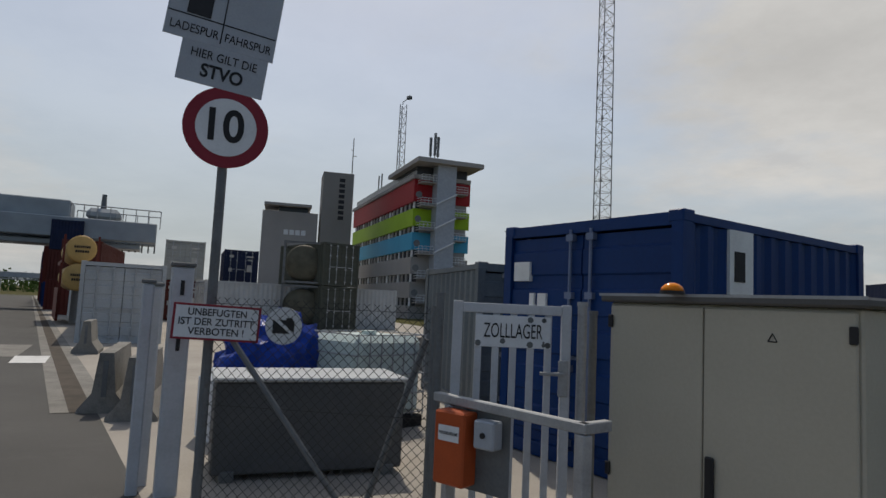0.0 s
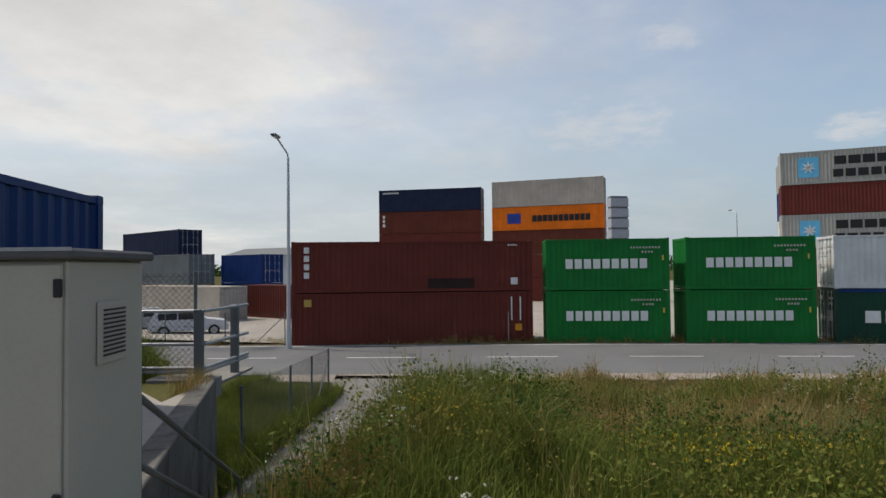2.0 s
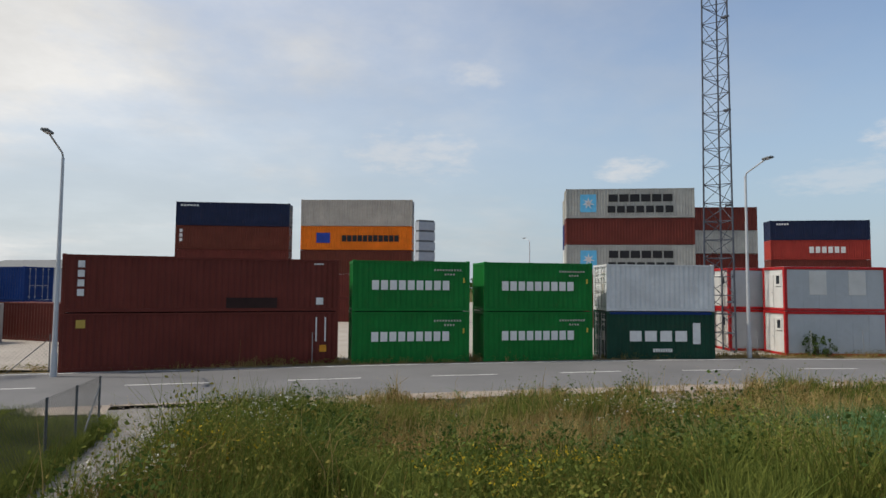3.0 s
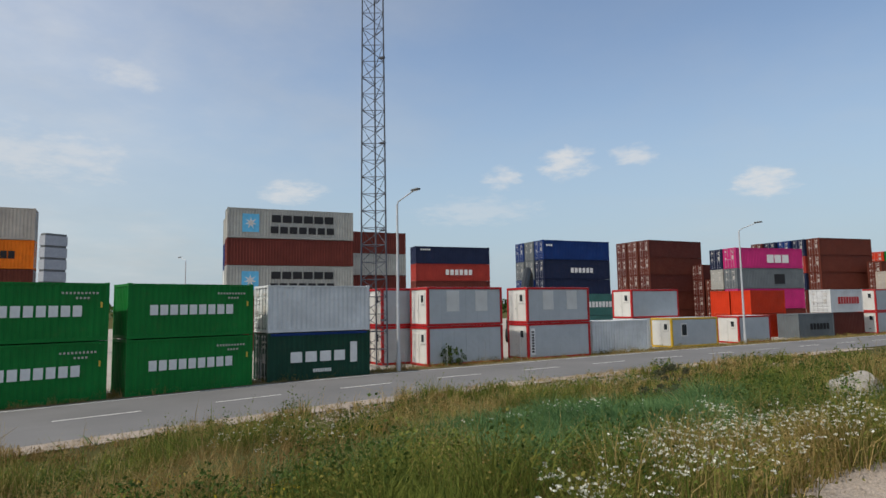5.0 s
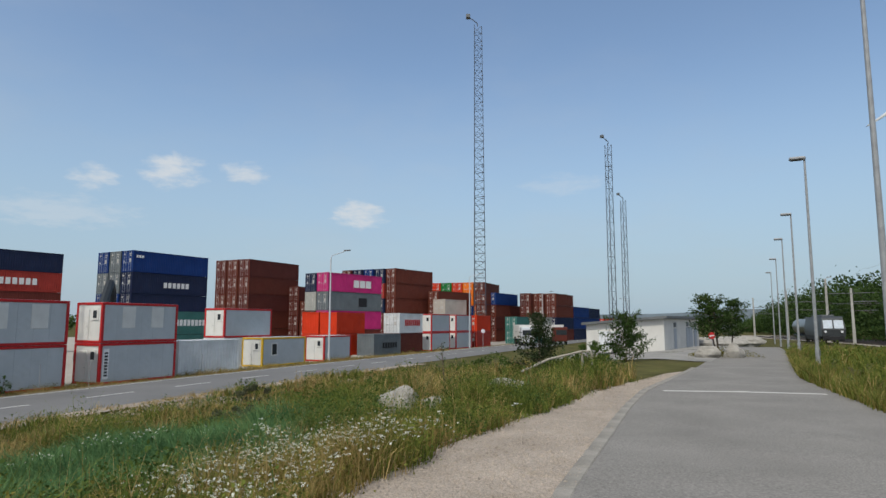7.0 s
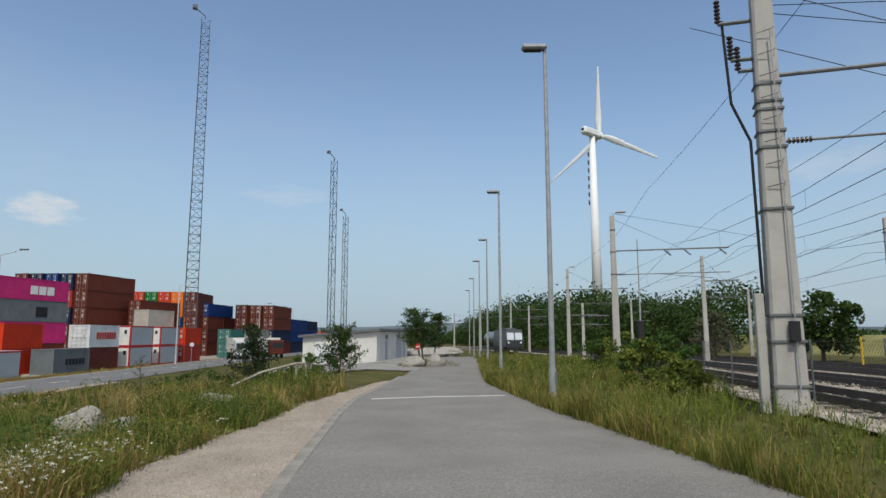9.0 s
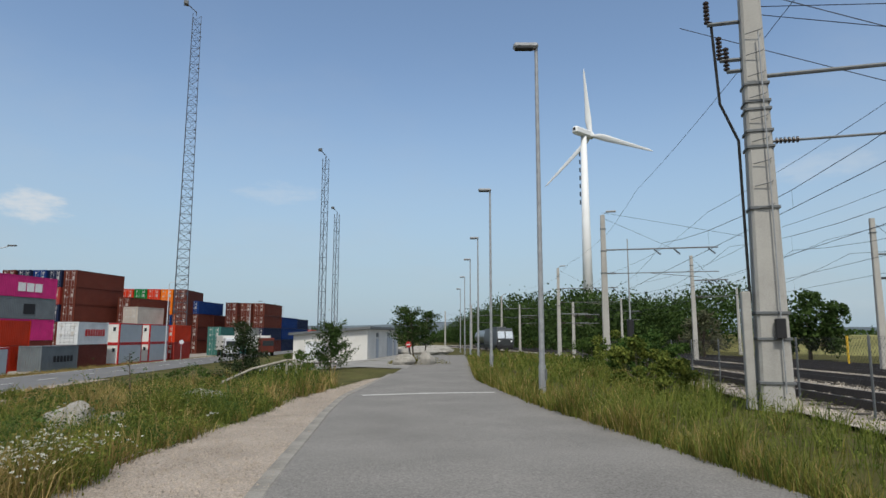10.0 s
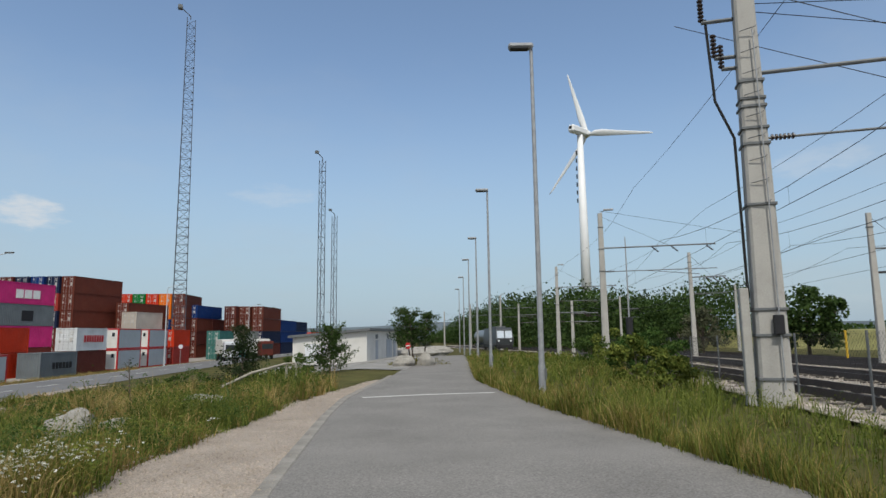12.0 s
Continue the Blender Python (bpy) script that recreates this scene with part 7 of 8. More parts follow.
# thin stakes and braced corner fence before the containers
for k in range(18):
    y = -8 + 3.1 * k
    bm = bmesh.new(); tube(bm, (0, 0, -0.1), (0, 0, 1.55), 0.022, n=6)
    t = thing("fence_stake", pose(street_far(y) - 0.9, y, LOW, 1.5 * math.sin(k * 2.1), 1.5 * math.cos(k * 3.7), 0), "thin grey steel stake in the weeds before the containers", "post", "fence stakes")
    part("stake", bm, GALV, t)
fence_run([(-30.9, -10.0), (-30.6, -16.0), (-30.2, -30.0)], 1.6, lambda x, y: LOW, "wire-netting fence with a braced corner across the street", spacing=3.0, pitch=0.12, r=0.003, group="wire fences")
bm = bmesh.new(); tube(bm, (-30.9, -10.1, LOW + 1.4), (-30.8, -11.6, LOW), 0.022, n=6); tube(bm, (-30.9, -9.9, LOW + 1.4), (-31.6, -8.9, LOW), 0.022, n=6)
tagged(part("fence_brace", bm, GALV_DK), "slanting tubes bracing the fence's corner post", "brace", "fence braces")

# loose stones on the gravel
def stones(name, pts, lo, hi, material, label):
    v, f = [], []
    r = random.Random(5)
    for x, y, z in pts:
        k = len(v)
        q = r.uniform(lo, hi) * (1.0 if r.random() < 0.9 else 1.8)
        a = r.uniform(0, 3.14)
        for j in range(4):
            g = q * r.uniform(0.7, 1.2)
            v.append((x + g * math.cos(a + 1.57 * j), y + g * math.sin(a + 1.57 * j), z - 0.004))
        v.append((x + r.uniform(-0.3, 0.3) * q, y + r.uniform(-0.3, 0.3) * q, z + q * r.uniform(0.5, 1.0)))
        f += [(k + j, k + (j + 1) % 4, k + 4) for j in range(4)]
    me = bpy.data.meshes.new(name)
    me.from_pydata(v, [], f)
    tagged(part(name, me, material), label, "stones", kind="stuff")


rs = random.Random(3)
pts = []
for k in range(9000):
    y = rs.uniform(-1, 26) if k % 3 else rs.uniform(0, 10)
    x = road_left(y) - rs.uniform(0.0, verge_width(y) + 0.15)
    pts.append((x, y, road_z(x, y) + 0.012))
stones("loose_gravel", pts, 0.008, 0.024, M_GRAVEL, "loose pale stones on the gravel verge")
pts = []
for k in range(5000):
    y = rs.uniform(-6, 45)
    x = street_near(y) + rs.uniform(0.05, 5.5)
    if x > street_near(y) + 1.6 and noise.noise(Vector((x * 0.25, y * 0.16, 12))) < 0.08:
        continue
    pts.append((x, y, ground_z(x, y) + 0.03))
stones("shoulder_stones", pts, 0.02, 0.06, M_GRAVEL, "pale stones along the street's shoulder")
pts = []
for k in range(6000):
    y = rs.uniform(4, 40)
    x = track_x(y) + rs.uniform(-2.6, 12)
    pts.append((x, y, road_z(x, y) + 0.065))
stones("ballast_stones", pts, 0.03, 0.07, BALLAST, "coarse stones of the track ballast")


# ---- plants ----
def leaf_material(name, color, spread, rough=0.7):
    """Plant colour that differs from leaf to leaf and in broad drifts."""
    m = bpy.data.materials.new(name)
    m.use_nodes = True
    n, l = m.node_tree.nodes, m.node_tree.links
    b = n["Principled BSDF"]
    b.inputs["Roughness"].default_value = rough
    b.inputs["Specular IOR Level"].default_value = 0.08
    geo = n.new("ShaderNodeNewGeometry")
    tc = n.new("ShaderNodeTexCoord")
    nz = n.new("ShaderNodeTexNoise")
    nz.inputs["Scale"].default_value = 0.8
    nz.inputs["Detail"].default_value = 3
    l.new(tc.outputs["Object"], nz.inputs["Vector"])
    add = n.new("ShaderNodeMath")
    add.operation = "MULTIPLY_ADD"
    l.new(nz.outputs["Fac"], add.inputs[0])
    add.inputs[1].default_value = 0.9
    sub = n.new("ShaderNodeMath")
    sub.operation = "MULTIPLY_ADD"
    l.new(geo.outputs["Random Per Island"], sub.inputs[0])
    sub.inputs[1].default_value, sub.inputs[2].default_value = 0.6, -0.25
    l.new(sub.outputs[0], add.inputs[2])
    ramp = n.new("ShaderNodeValToRGB")
    el = ramp.color_ramp.elements
    el[0].position, el[0].color = 0.15, (*color, 1)
    el[1].position, el[1].color = 0.85, (*spread, 1)
    l.new(add.outputs[0], ramp.inputs["Fac"])
    l.new(ramp.outputs[0], b.inputs["Base Color"])
    tr = n.new("ShaderNodeBsdfTranslucent")
    l.new(ramp.outputs[0], tr.inputs["Color"])
    mx = n.new("ShaderNodeMixShader")
    mx.inputs[0].default_value = 0.27
    l.new(b.outputs[0], mx.inputs[1])
    l.new(tr.outputs[0], mx.inputs[2])
    l.new(mx.outputs[0], n["Material Output"].inputs["Surface"])
    return m


G_GREEN = leaf_material("meadow_grass_green", (0.050, 0.085, 0.016), (0.215, 0.235, 0.050))
G_OLIVE = leaf_material("olive_herb", (0.085, 0.088, 0.018), (0.26, 0.225, 0.055))
G_DRY = leaf_material("meadow_grass_dry", (0.18, 0.13, 0.036), (0.50, 0.37, 0.16))
G_RUST = leaf_material("rusty_dry_herb", (0.14, 0.088, 0.034), (0.33, 0.225, 0.085))
G_BRIGHT = leaf_material("fresh_reed_green", (0.045, 0.115, 0.045), (0.15, 0.25, 0.095))
G_SHRUB = leaf_material("shrub_leaf", (0.034, 0.066, 0.015), (0.09, 0.135, 0.032))
G_TREE = leaf_material("tree_leaf", (0.020, 0.042, 0.011), (0.065, 0.105, 0.028))
G_FIR = leaf_material("fir_needle", (0.018, 0.033, 0.014), (0.052, 0.070, 0.028))
G_GREY = leaf_material("grey_green_herb", (0.055, 0.066, 0.038), (0.12, 0.12, 0.07))
G_WHITE = leaf_material("white_blossom", (0.55, 0.55, 0.46), (0.75, 0.75, 0.66))
G_YELLOW = leaf_material("yellow_blossom", (0.42, 0.30, 0.02), (0.60, 0.44, 0.04))
BARK = mat("bark", (0.10, 0.08, 0.06), 0.95, 0, 0.2, 4.0, 0.6, 30)
NP = np.random.RandomState(7)


def quick_mesh(name, verts, counts, index):
    """Mesh from numpy: vertex array, corners per face, corner indices."""
    me = bpy.data.meshes.new(name)
    me.vertices.add(len(verts))
    me.vertices.foreach_set("co", verts.astype(np.float32).ravel())
    me.loops.add(len(index))
    me.loops.foreach_set("vertex_index", index.astype(np.int32))
    me.polygons.add(len(counts))
    starts = np.concatenate([[0], np.cumsum(counts)[:-1]])
    me.polygons.foreach_set("loop_start", starts.astype(np.int32))
    me.polygons.foreach_set("loop_total", counts.astype(np.int32))
    me.update()
    me.validate()
    return me


def blades(name, base, height, width, lean, material, label, thing_name=None):
    """Curved grass blades: base (n,3), height (n,), width (n,), lean (n,2)."""
    n = len(base)
    ang = NP.uniform(0, 2 * np.pi, n)
    side = np.stack([np.cos(ang), np.sin(ang), np.zeros(n)], 1) * width[:, None] / 2
    up = np.zeros((n, 3)); up[:, 2] = height
    off = np.zeros((n, 3)); off[:, :2] = lean
    v = np.empty((n, 5, 3))
    v[:, 0], v[:, 1] = base - side, base + side
    mid = base + up * 0.55 + off * 0.3
    v[:, 2], v[:, 3] = mid + side * 0.75, mid - side * 0.75
    v[:, 4] = base + up * (1 - 0.25 * np.minimum(1, np.linalg.norm(lean, axis=1) / height))[:, None] + off
    k = np.arange(n)[:, None] * 5
    idx = np.concatenate([k + 0, k + 1, k + 2, k + 3, k + 3, k + 2, k + 4], 1).ravel()
    counts = np.tile([4, 3], n)
    ob = part(name, quick_mesh(name, v.reshape(-1, 3), counts, idx), material)
    return tagged(ob, label, "grass", kind="stuff")


def specks(name, centre, size, material, label, category="flowers"):
    """Small tilted diamond blossoms or leaves."""
    n = len(centre)
    a = NP.normal(size=(n, 3)); a /= np.linalg.norm(a, axis=1)[:, None]
    b = np.cross(a, NP.normal(size=(n, 3))); b /= np.linalg.norm(b, axis=1)[:, None]
    v = np.stack([centre - a * size[:, None], centre - b * size[:, None] * 0.6, centre + a * size[:, None], centre + b * size[:, None] * 0.6], 1)
    k = np.arange(n)[:, None] * 4
    ob = part(name, quick_mesh(name, v.reshape(-1, 3), np.full(n, 4), np.concatenate([k, k + 1, k + 2, k + 3], 1).ravel()), material)
    return tagged(ob, label, category, kind="stuff") if label else ob


def scatter(n, x0, x1, y0, y1, keep):
    """Random plan points that keep() accepts, thinning away from the footway's head at (0, 4)."""
    xs, ys = NP.uniform(x0, x1, n), NP.uniform(y0, y1, n)
    out = []
    for x, y in zip(xs, ys):
        if keep(x, y):
            out.append((x, y))
    return out


def in_bank(x, y):
    """Meadow between the street and the lane, off the path and the forecourt."""
    if y > 36 and x > 3.5:
        return False
    if not street_near(y) + 1.1 < x < road_left(y) - verge_width(y) + 0.08 + 0.22 * noise.noise(Vector((x, y * 0.8, 0))):
        return False
    if y < path_mid(x) + 0.80 + 0.6 * smooth(16, 20, -x) + 0.12 * noise.noise(Vector((x * 2, y * 2, 5))):
        return False
    if (abs(x + 3.1) < 1.1 and 12.8 < y < 15.8) or (abs(x + 1.0) < 0.85 and 15.9 < y < 18.4):
        return noise.noise(Vector((x * 3, y * 3, 17))) > 0.35
    return not (x > -8.2 and y < -2.5) and not (x > -3.6 and y < -0.8)


def in_right(x, y):
    return road_right(y) + 0.18 + 0.15 * noise.noise(Vector((x, y, 2))) < x < track_x(y) - 2.4


def drift(x, y):
    """Slow pattern of dry and green over the meadow."""
    return noise.noise(Vector((x * 0.22, y * 0.22, 1.5))) + 0.5 * noise.noise(Vector((x * 0.7, y * 0.7, 8)))


def bare(x, y):
    """Stony bare ground left open near the street."""
    return x < street_near(y) + 6.5 and noise.noise(Vector((x * 0.25, y * 0.16, 12))) > 0.02


def meadow(region, n, x0, x1, y0, y1, far):
    groups = {"dry": [], "rust": [], "green": [], "bright": []}
    for x, y in scatter(n, x0, x1, y0, y1, region):
        d = math.hypot(x, y - 1)
        if NP.rand() > min(1.0, (far / max(d, 1)) ** 1.1):
            continue
        w = drift(x, y) - 0.5 * math.exp(-((x + 9) ** 2 / 40 + (y + 2.0) ** 2 / 5))
        wet = math.exp(-((x + 6.5) ** 2 / 10 + (y - 10.5) ** 2 / 26))
        kind = "bright" if wet + 0.45 * w + NP.normal() * 0.14 > 0.50 and region is in_bank else ("dry" if w + NP.normal() * 0.2 > 0.05 else "green")
        if region is in_bank and kind != "bright" and noise.noise(Vector((x * 0.33, y * 0.33, 61))) + NP.normal() * 0.1 > 0.18 + 0.6 * math.exp(-((x + 9) ** 2 / 40 + (y + 2.0) ** 2 / 5)):
            kind = "rust"
        if NP.rand() > 0.25 + 1.5 * clump(x, y):
            continue
        if region is in_bank and bare(x, y) and NP.rand() < 0.9:
            continue
        groups[kind].append((x, y, d))
    return groups


def clump(x, y):
    """Height factor: tall hummocks beside low hollows."""
    a = 0.5 + 0.5 * noise.noise(Vector((x * 0.45, y * 0.45, 4)))
    b = 0.5 + 0.5 * noise.noise(Vector((x * 1.7, y * 1.7, 9)))
    c = max(0.0, noise.noise(Vector((x * 0.2, y * 0.2, 14))))
    return max(0.0, min(1.0, 0.75 * a + 0.65 * b - 0.22)) ** 2.0 * (1 + 1.3 * c)


def grow(name, pts, per, h0, h1, material, label, width=0.006, bend=0.34):
    if not pts:
        return
    p = np.array(pts)
    z = np.array([ground_z(x, y) for x, y in p[:, :2]]) - 0.05
    big = np.array([h0 + (h1 - h0) * clump(x, y) * 1.7 for x, y in p[:, :2]])
    n = len(p) * per
    base = np.repeat(np.column_stack([p[:, :2], z]), per, axis=0)
    base[:, :2] += NP.normal(0, 0.06, (n, 2))
    hs = np.repeat(big, per) * NP.uniform(0.35, 1.15, n)
    ws = width * NP.uniform(0.6, 1.4, n) * np.maximum(1.0, np.repeat(p[:, 2], per) / 9)
    wind = np.repeat(NP.normal(0, 0.12, (len(p), 2)) + np.array([0.05, 0.03]), per, axis=0)
    blades(name, base, hs, ws, (wind + NP.normal(0, bend, (n, 2))) * hs[:, None], material, label)


def herbs(name, pts, per, h0, h1, size, material, label, category="herbs"):
    """Leafy weeds: small leaves spread round an invisible stem height."""
    if not pts:
        return
    p = np.array(pts)
    z = np.array([ground_z(x, y) for x, y in p[:, :2]])
    big = np.array([h0 + (h1 - h0) * clump(x, y) * 1.7 for x, y in p[:, :2]])
    n = len(p) * per
    c = np.repeat(np.column_stack([p[:, :2], z]), per, axis=0)
    up = NP.uniform(0.05, 1.0, n)
    spread_out = 0.03 + 0.10 * np.sin(np.pi * np.minimum(1, up * 0.8 + 0.15))
    c[:, :2] += NP.normal(0, 1, (n, 2)) * spread_out[:, None]
    c[:, 2] += up * np.repeat(big, per)
    specks(name, c, size * NP.uniform(0.5, 1.3, n) * np.maximum(1.0, np.repeat(p[:, 2], per) / 15), material, label, category)


bank = meadow(in_bank, 60000, -24, 3, -6, 48, 10.0)
near = meadow(in_bank, 40000, -13, 1.5, -3, 16, 30.0)
for k in bank:
    bank[k] += near[k]
grow("dry_grass", bank["dry"], 8, 0.18, 0.90, G_DRY, "tall dry meadow grass on the bank", 0.009)
grow("rusty_grass", bank["rust"], 8, 0.12, 0.60, G_RUST, "low rust-brown dry weeds on the bank", 0.010, 0.5)
grow("green_grass", bank["green"], 8, 0.15, 0.85, G_GREEN, "uneven green meadow grass on the bank", 0.010)
grow("reed_grass", bank["bright"], 8, 0.40, 0.85, G_BRIGHT, "lush fresh green reed grass in the dip", 0.015, 0.55)
mix = bank["green"] + bank["dry"]
herbs("olive_herbs", [q for q in mix if noise.noise(Vector((q[0] * 0.6, q[1] * 0.6, 41))) > 0.05][::3], 18, 0.10, 0.75, 0.020, G_OLIVE, "olive-brown leafy weeds over the meadow")
herbs("green_herbs", [q for q in mix if noise.noise(Vector((q[0] * 0.5, q[1] * 0.5, 57))) > 0.08][1::3], 18, 0.10, 0.90, 0.022, G_GREEN, "green leafy weeds over the meadow")
herbs("dark_herbs", [q for q in mix if noise.noise(Vector((q[0] * 0.4, q[1] * 0.4, 77))) + 0.4 * noise.noise(Vector((q[0] * 1.6, q[1] * 1.6, 3))) > 0.15][::2], 20, 0.15, 0.95, 0.024, G_SHRUB, "tufts of dark green weeds in the meadow")
herbs("rusty_herbs", bank["rust"][::3], 14, 0.10, 0.55, 0.016, G_RUST, "rust-brown seed heads on the bank")
herbs("straw_seed_heads", [q for q in bank["dry"]][::3], 7, 0.45, 0.85, 0.012, G_DRY, "pale straw seed heads above the grass", "grass")
grow("tall_stalks", (bank["dry"] + bank["rust"])[::14], 3, 0.75, 1.25, G_DRY, "tall pale stalks standing above the meadow", 0.007, 0.18)
grow("tall_stalks", bank["green"][::12], 3, 0.7, 1.15, G_GREEN, "tall green stalks standing above the meadow", 0.009, 0.2)
right = meadow(in_right, 32000, 4, 34, 1, 64, 10.0)
edge = [(road_right(y) + abs(NP.normal(0, 0.22)) - 0.05, y, math.hypot(road_right(y), y)) for y in NP.uniform(2, 48, 2600)]
grow("dry_grass", right["dry"][::3] + edge[::4], 7, 0.30, 0.85, G_DRY, "tall dry grass along the lane", 0.008)
grow("olive_grass", right["dry"] + edge[::2], 7, 0.25, 0.80, G_OLIVE, "olive-green grass along the lane", 0.010)
grow("green_grass", right["green"] + edge[1::2], 8, 0.30, 0.85, G_GREEN, "weedy green grass along the lane", 0.011)
herbs("verge_herbs", (right["green"] + right["dry"])[::2], 16, 0.2, 0.8, 0.022, G_GREEN, "green weeds between lane and railway")
weeds = []
for k in range(2200):
    y = NP.uniform(-14, 90)
    weeds.append((street_far(y) - NP.uniform(0.2, 1.3), y, 16.0))
grow("street_weeds", weeds, 9, 0.12, 0.55, G_DRY, "dry weeds at the foot of the containers", 0.010)
weeds = [(street_far(y) - NP.uniform(0.3, 1.4), y, 16.0) for y in NP.uniform(-14, 90, 1500)]
herbs("street_weeds", weeds, 14, 0.1, 0.5, 0.03, G_OLIVE, "olive weeds at the foot of the containers")
shoulder = [(street_near(y) + abs(NP.normal(0.9, 0.5)), y, 20.0) for y in NP.uniform(-3, 50, 1500)]
grow("shoulder_weeds", [q for q in shoulder if noise.noise(Vector((q[1] * 0.5, 3, 3))) > -0.15], 8, 0.10, 0.55, G_DRY, "sparse dry weeds on the street's shoulder", 0.006)
# overgrown corner between wall, fence and footpath
corner = []
for x, y in zip(NP.uniform(-18.5, -9.0, 12000), NP.uniform(-7.4, -4.4, 12000)):
    side = path_mid(x) - 0.74 + 0.10 * noise.noise(Vector((x * 1.5, 0, 6)))
    if shelf_edge(x) - 1.2 < y < side:
        corner.append((x, y, 9.0))
grow("wall_weeds", corner, 9, 0.40, 1.05, G_GREEN, "dense green weeds between wall and footpath", 0.012)
herbs("wall_weeds", corner[::3], 18, 0.15, 0.75, 0.020, G_SHRUB, "dense dark leafy weeds between wall and footpath")
lip = []
for x in NP.uniform(-17, -7.8, 1500):
    s = 1 if NP.rand() < 0.6 else -1
    lip.append((x, path_mid(x) + s * (0.76 + 0.5 * smooth(16, 22, -x) + abs(NP.normal(0, 0.1))), 9.0))
grow("path_grass", lip, 7, 0.12, 0.45, G_DRY, "dry grass leaning over the footpath's edges", 0.006, 0.5)

# blossoms: fine umbels in drifts
fl = []
for x, y, d in mix + bank["bright"][::2]:
    g = noise.noise(Vector((x * 0.3, y * 0.3, 21))) + 0.35 * noise.noise(Vector((x * 1.3, y * 1.3, 5))) + 0.75 * math.exp(-((x + 3.2) ** 2 / 5 + (y - 7.0) ** 2 / 12))
    if d < 15 and g > 0.36 and NP.rand() < 0.42 * (1 - 0.5 * smooth(9, 15, d)):
        z = ground_z(x, y) + 0.16 + 0.62 * clump(x, y) * NP.uniform(0.8, 1.25)
        for k in range(NP.randint(1, 4)):
            cx, cy, cz = x + NP.normal(0, 0.08), y + NP.normal(0, 0.08), z + NP.uniform(-0.06, 0.10)
            for q in range(5):
                fl.append((cx + NP.normal(0, 0.013), cy + NP.normal(0, 0.013), cz + NP.normal(0, 0.004)))
fl = np.array(fl)
specks("white_flowers", fl, NP.uniform(0.008, 0.017, len(fl)) * np.maximum(1, np.hypot(fl[:, 0], fl[:, 1]) / 9), G_WHITE, "small white blossoms over the meadow")
fl = []
for x, y, d in mix:
    if d < 18 and noise.noise(Vector((x * 0.45, y * 0.45, 33))) > 0.42 and NP.rand() < 0.35:
        for k in range(5):
            fl.append((x + NP.normal(0, 0.08), y + NP.normal(0, 0.08), ground_z(x, y) + 0.12 + 0.5 * clump(x, y) + NP.uniform(0, 0.15)))
fl = np.array(fl)
specks("yellow_flowers", fl, NP.uniform(0.010, 0.022, len(fl)), G_YELLOW, "small yellow blossoms in patches")


def crown_points(n, centre, rx, ry, rz, lumps, seed, cone=0.0):
    """Leaf positions gathered in lumps, for an uneven outline with gaps."""
    r = np.random.RandomState(seed)
    c = r.normal(size=(lumps, 3)); c /= np.linalg.norm(c, axis=1)[:, None]
    c *= r.uniform(0.35, 1.0, (lumps, 1)) ** 0.5
    c[:, 2] = c[:, 2] * 0.95
    s = r.uniform(0.14, 0.36, lumps)
    which = r.randint(0, lumps, n)
    d = r.normal(size=(n, 3)); d /= np.linalg.norm(d, axis=1)[:, None]
    p = c[which] + d * (s[which] * r.uniform(0.5, 1.0, n))[:, None]
    p[:, :2] *= (1 - cone * (0.5 + 0.5 * p[:, 2]))[:, None]
    return np.array(centre) + p * np.array([rx, ry, rz]), c * np.array([rx, ry, rz]) + np.array(centre)


def tree(x, y, z, h, r, label, seed, leaf=0.07, n=2600, trunk=0.35, material=None, name="tree", category="tree", stems=1):
    t = thing(name, pose(x, y, z), label, category)
    base = h * trunk
    pts, lumps = crown_points(n, (0, 0, base + (h - base) * 0.5), r, r, (h - base) * 0.52, 44, seed, 0.6 if material is G_FIR else 0.15)
    bm = bmesh.new()
    tube(bm, (0, 0, -0.1), (0.03, 0.02, base + (h - base) * 0.55), 0.028 * h, 0.010 * h, 8)
    part("trunk", bm, BARK, t)
    bm = bmesh.new()
    for q in lumps[::2]:
        s = Vector((0.01, 0.01, base + (h - base) * 0.12 * (1 + (q[2] - base) / max(0.1, h))))
        tube(bm, s, Vector(q), 0.010 * h, 0.003 * h, 5)
    part("branch", bm, BARK, t)
    ob = specks("crown", pts, NP.uniform(leaf * 0.6, leaf * 1.3, n), material or G_TREE, "")
    ob.parent = t
    return t


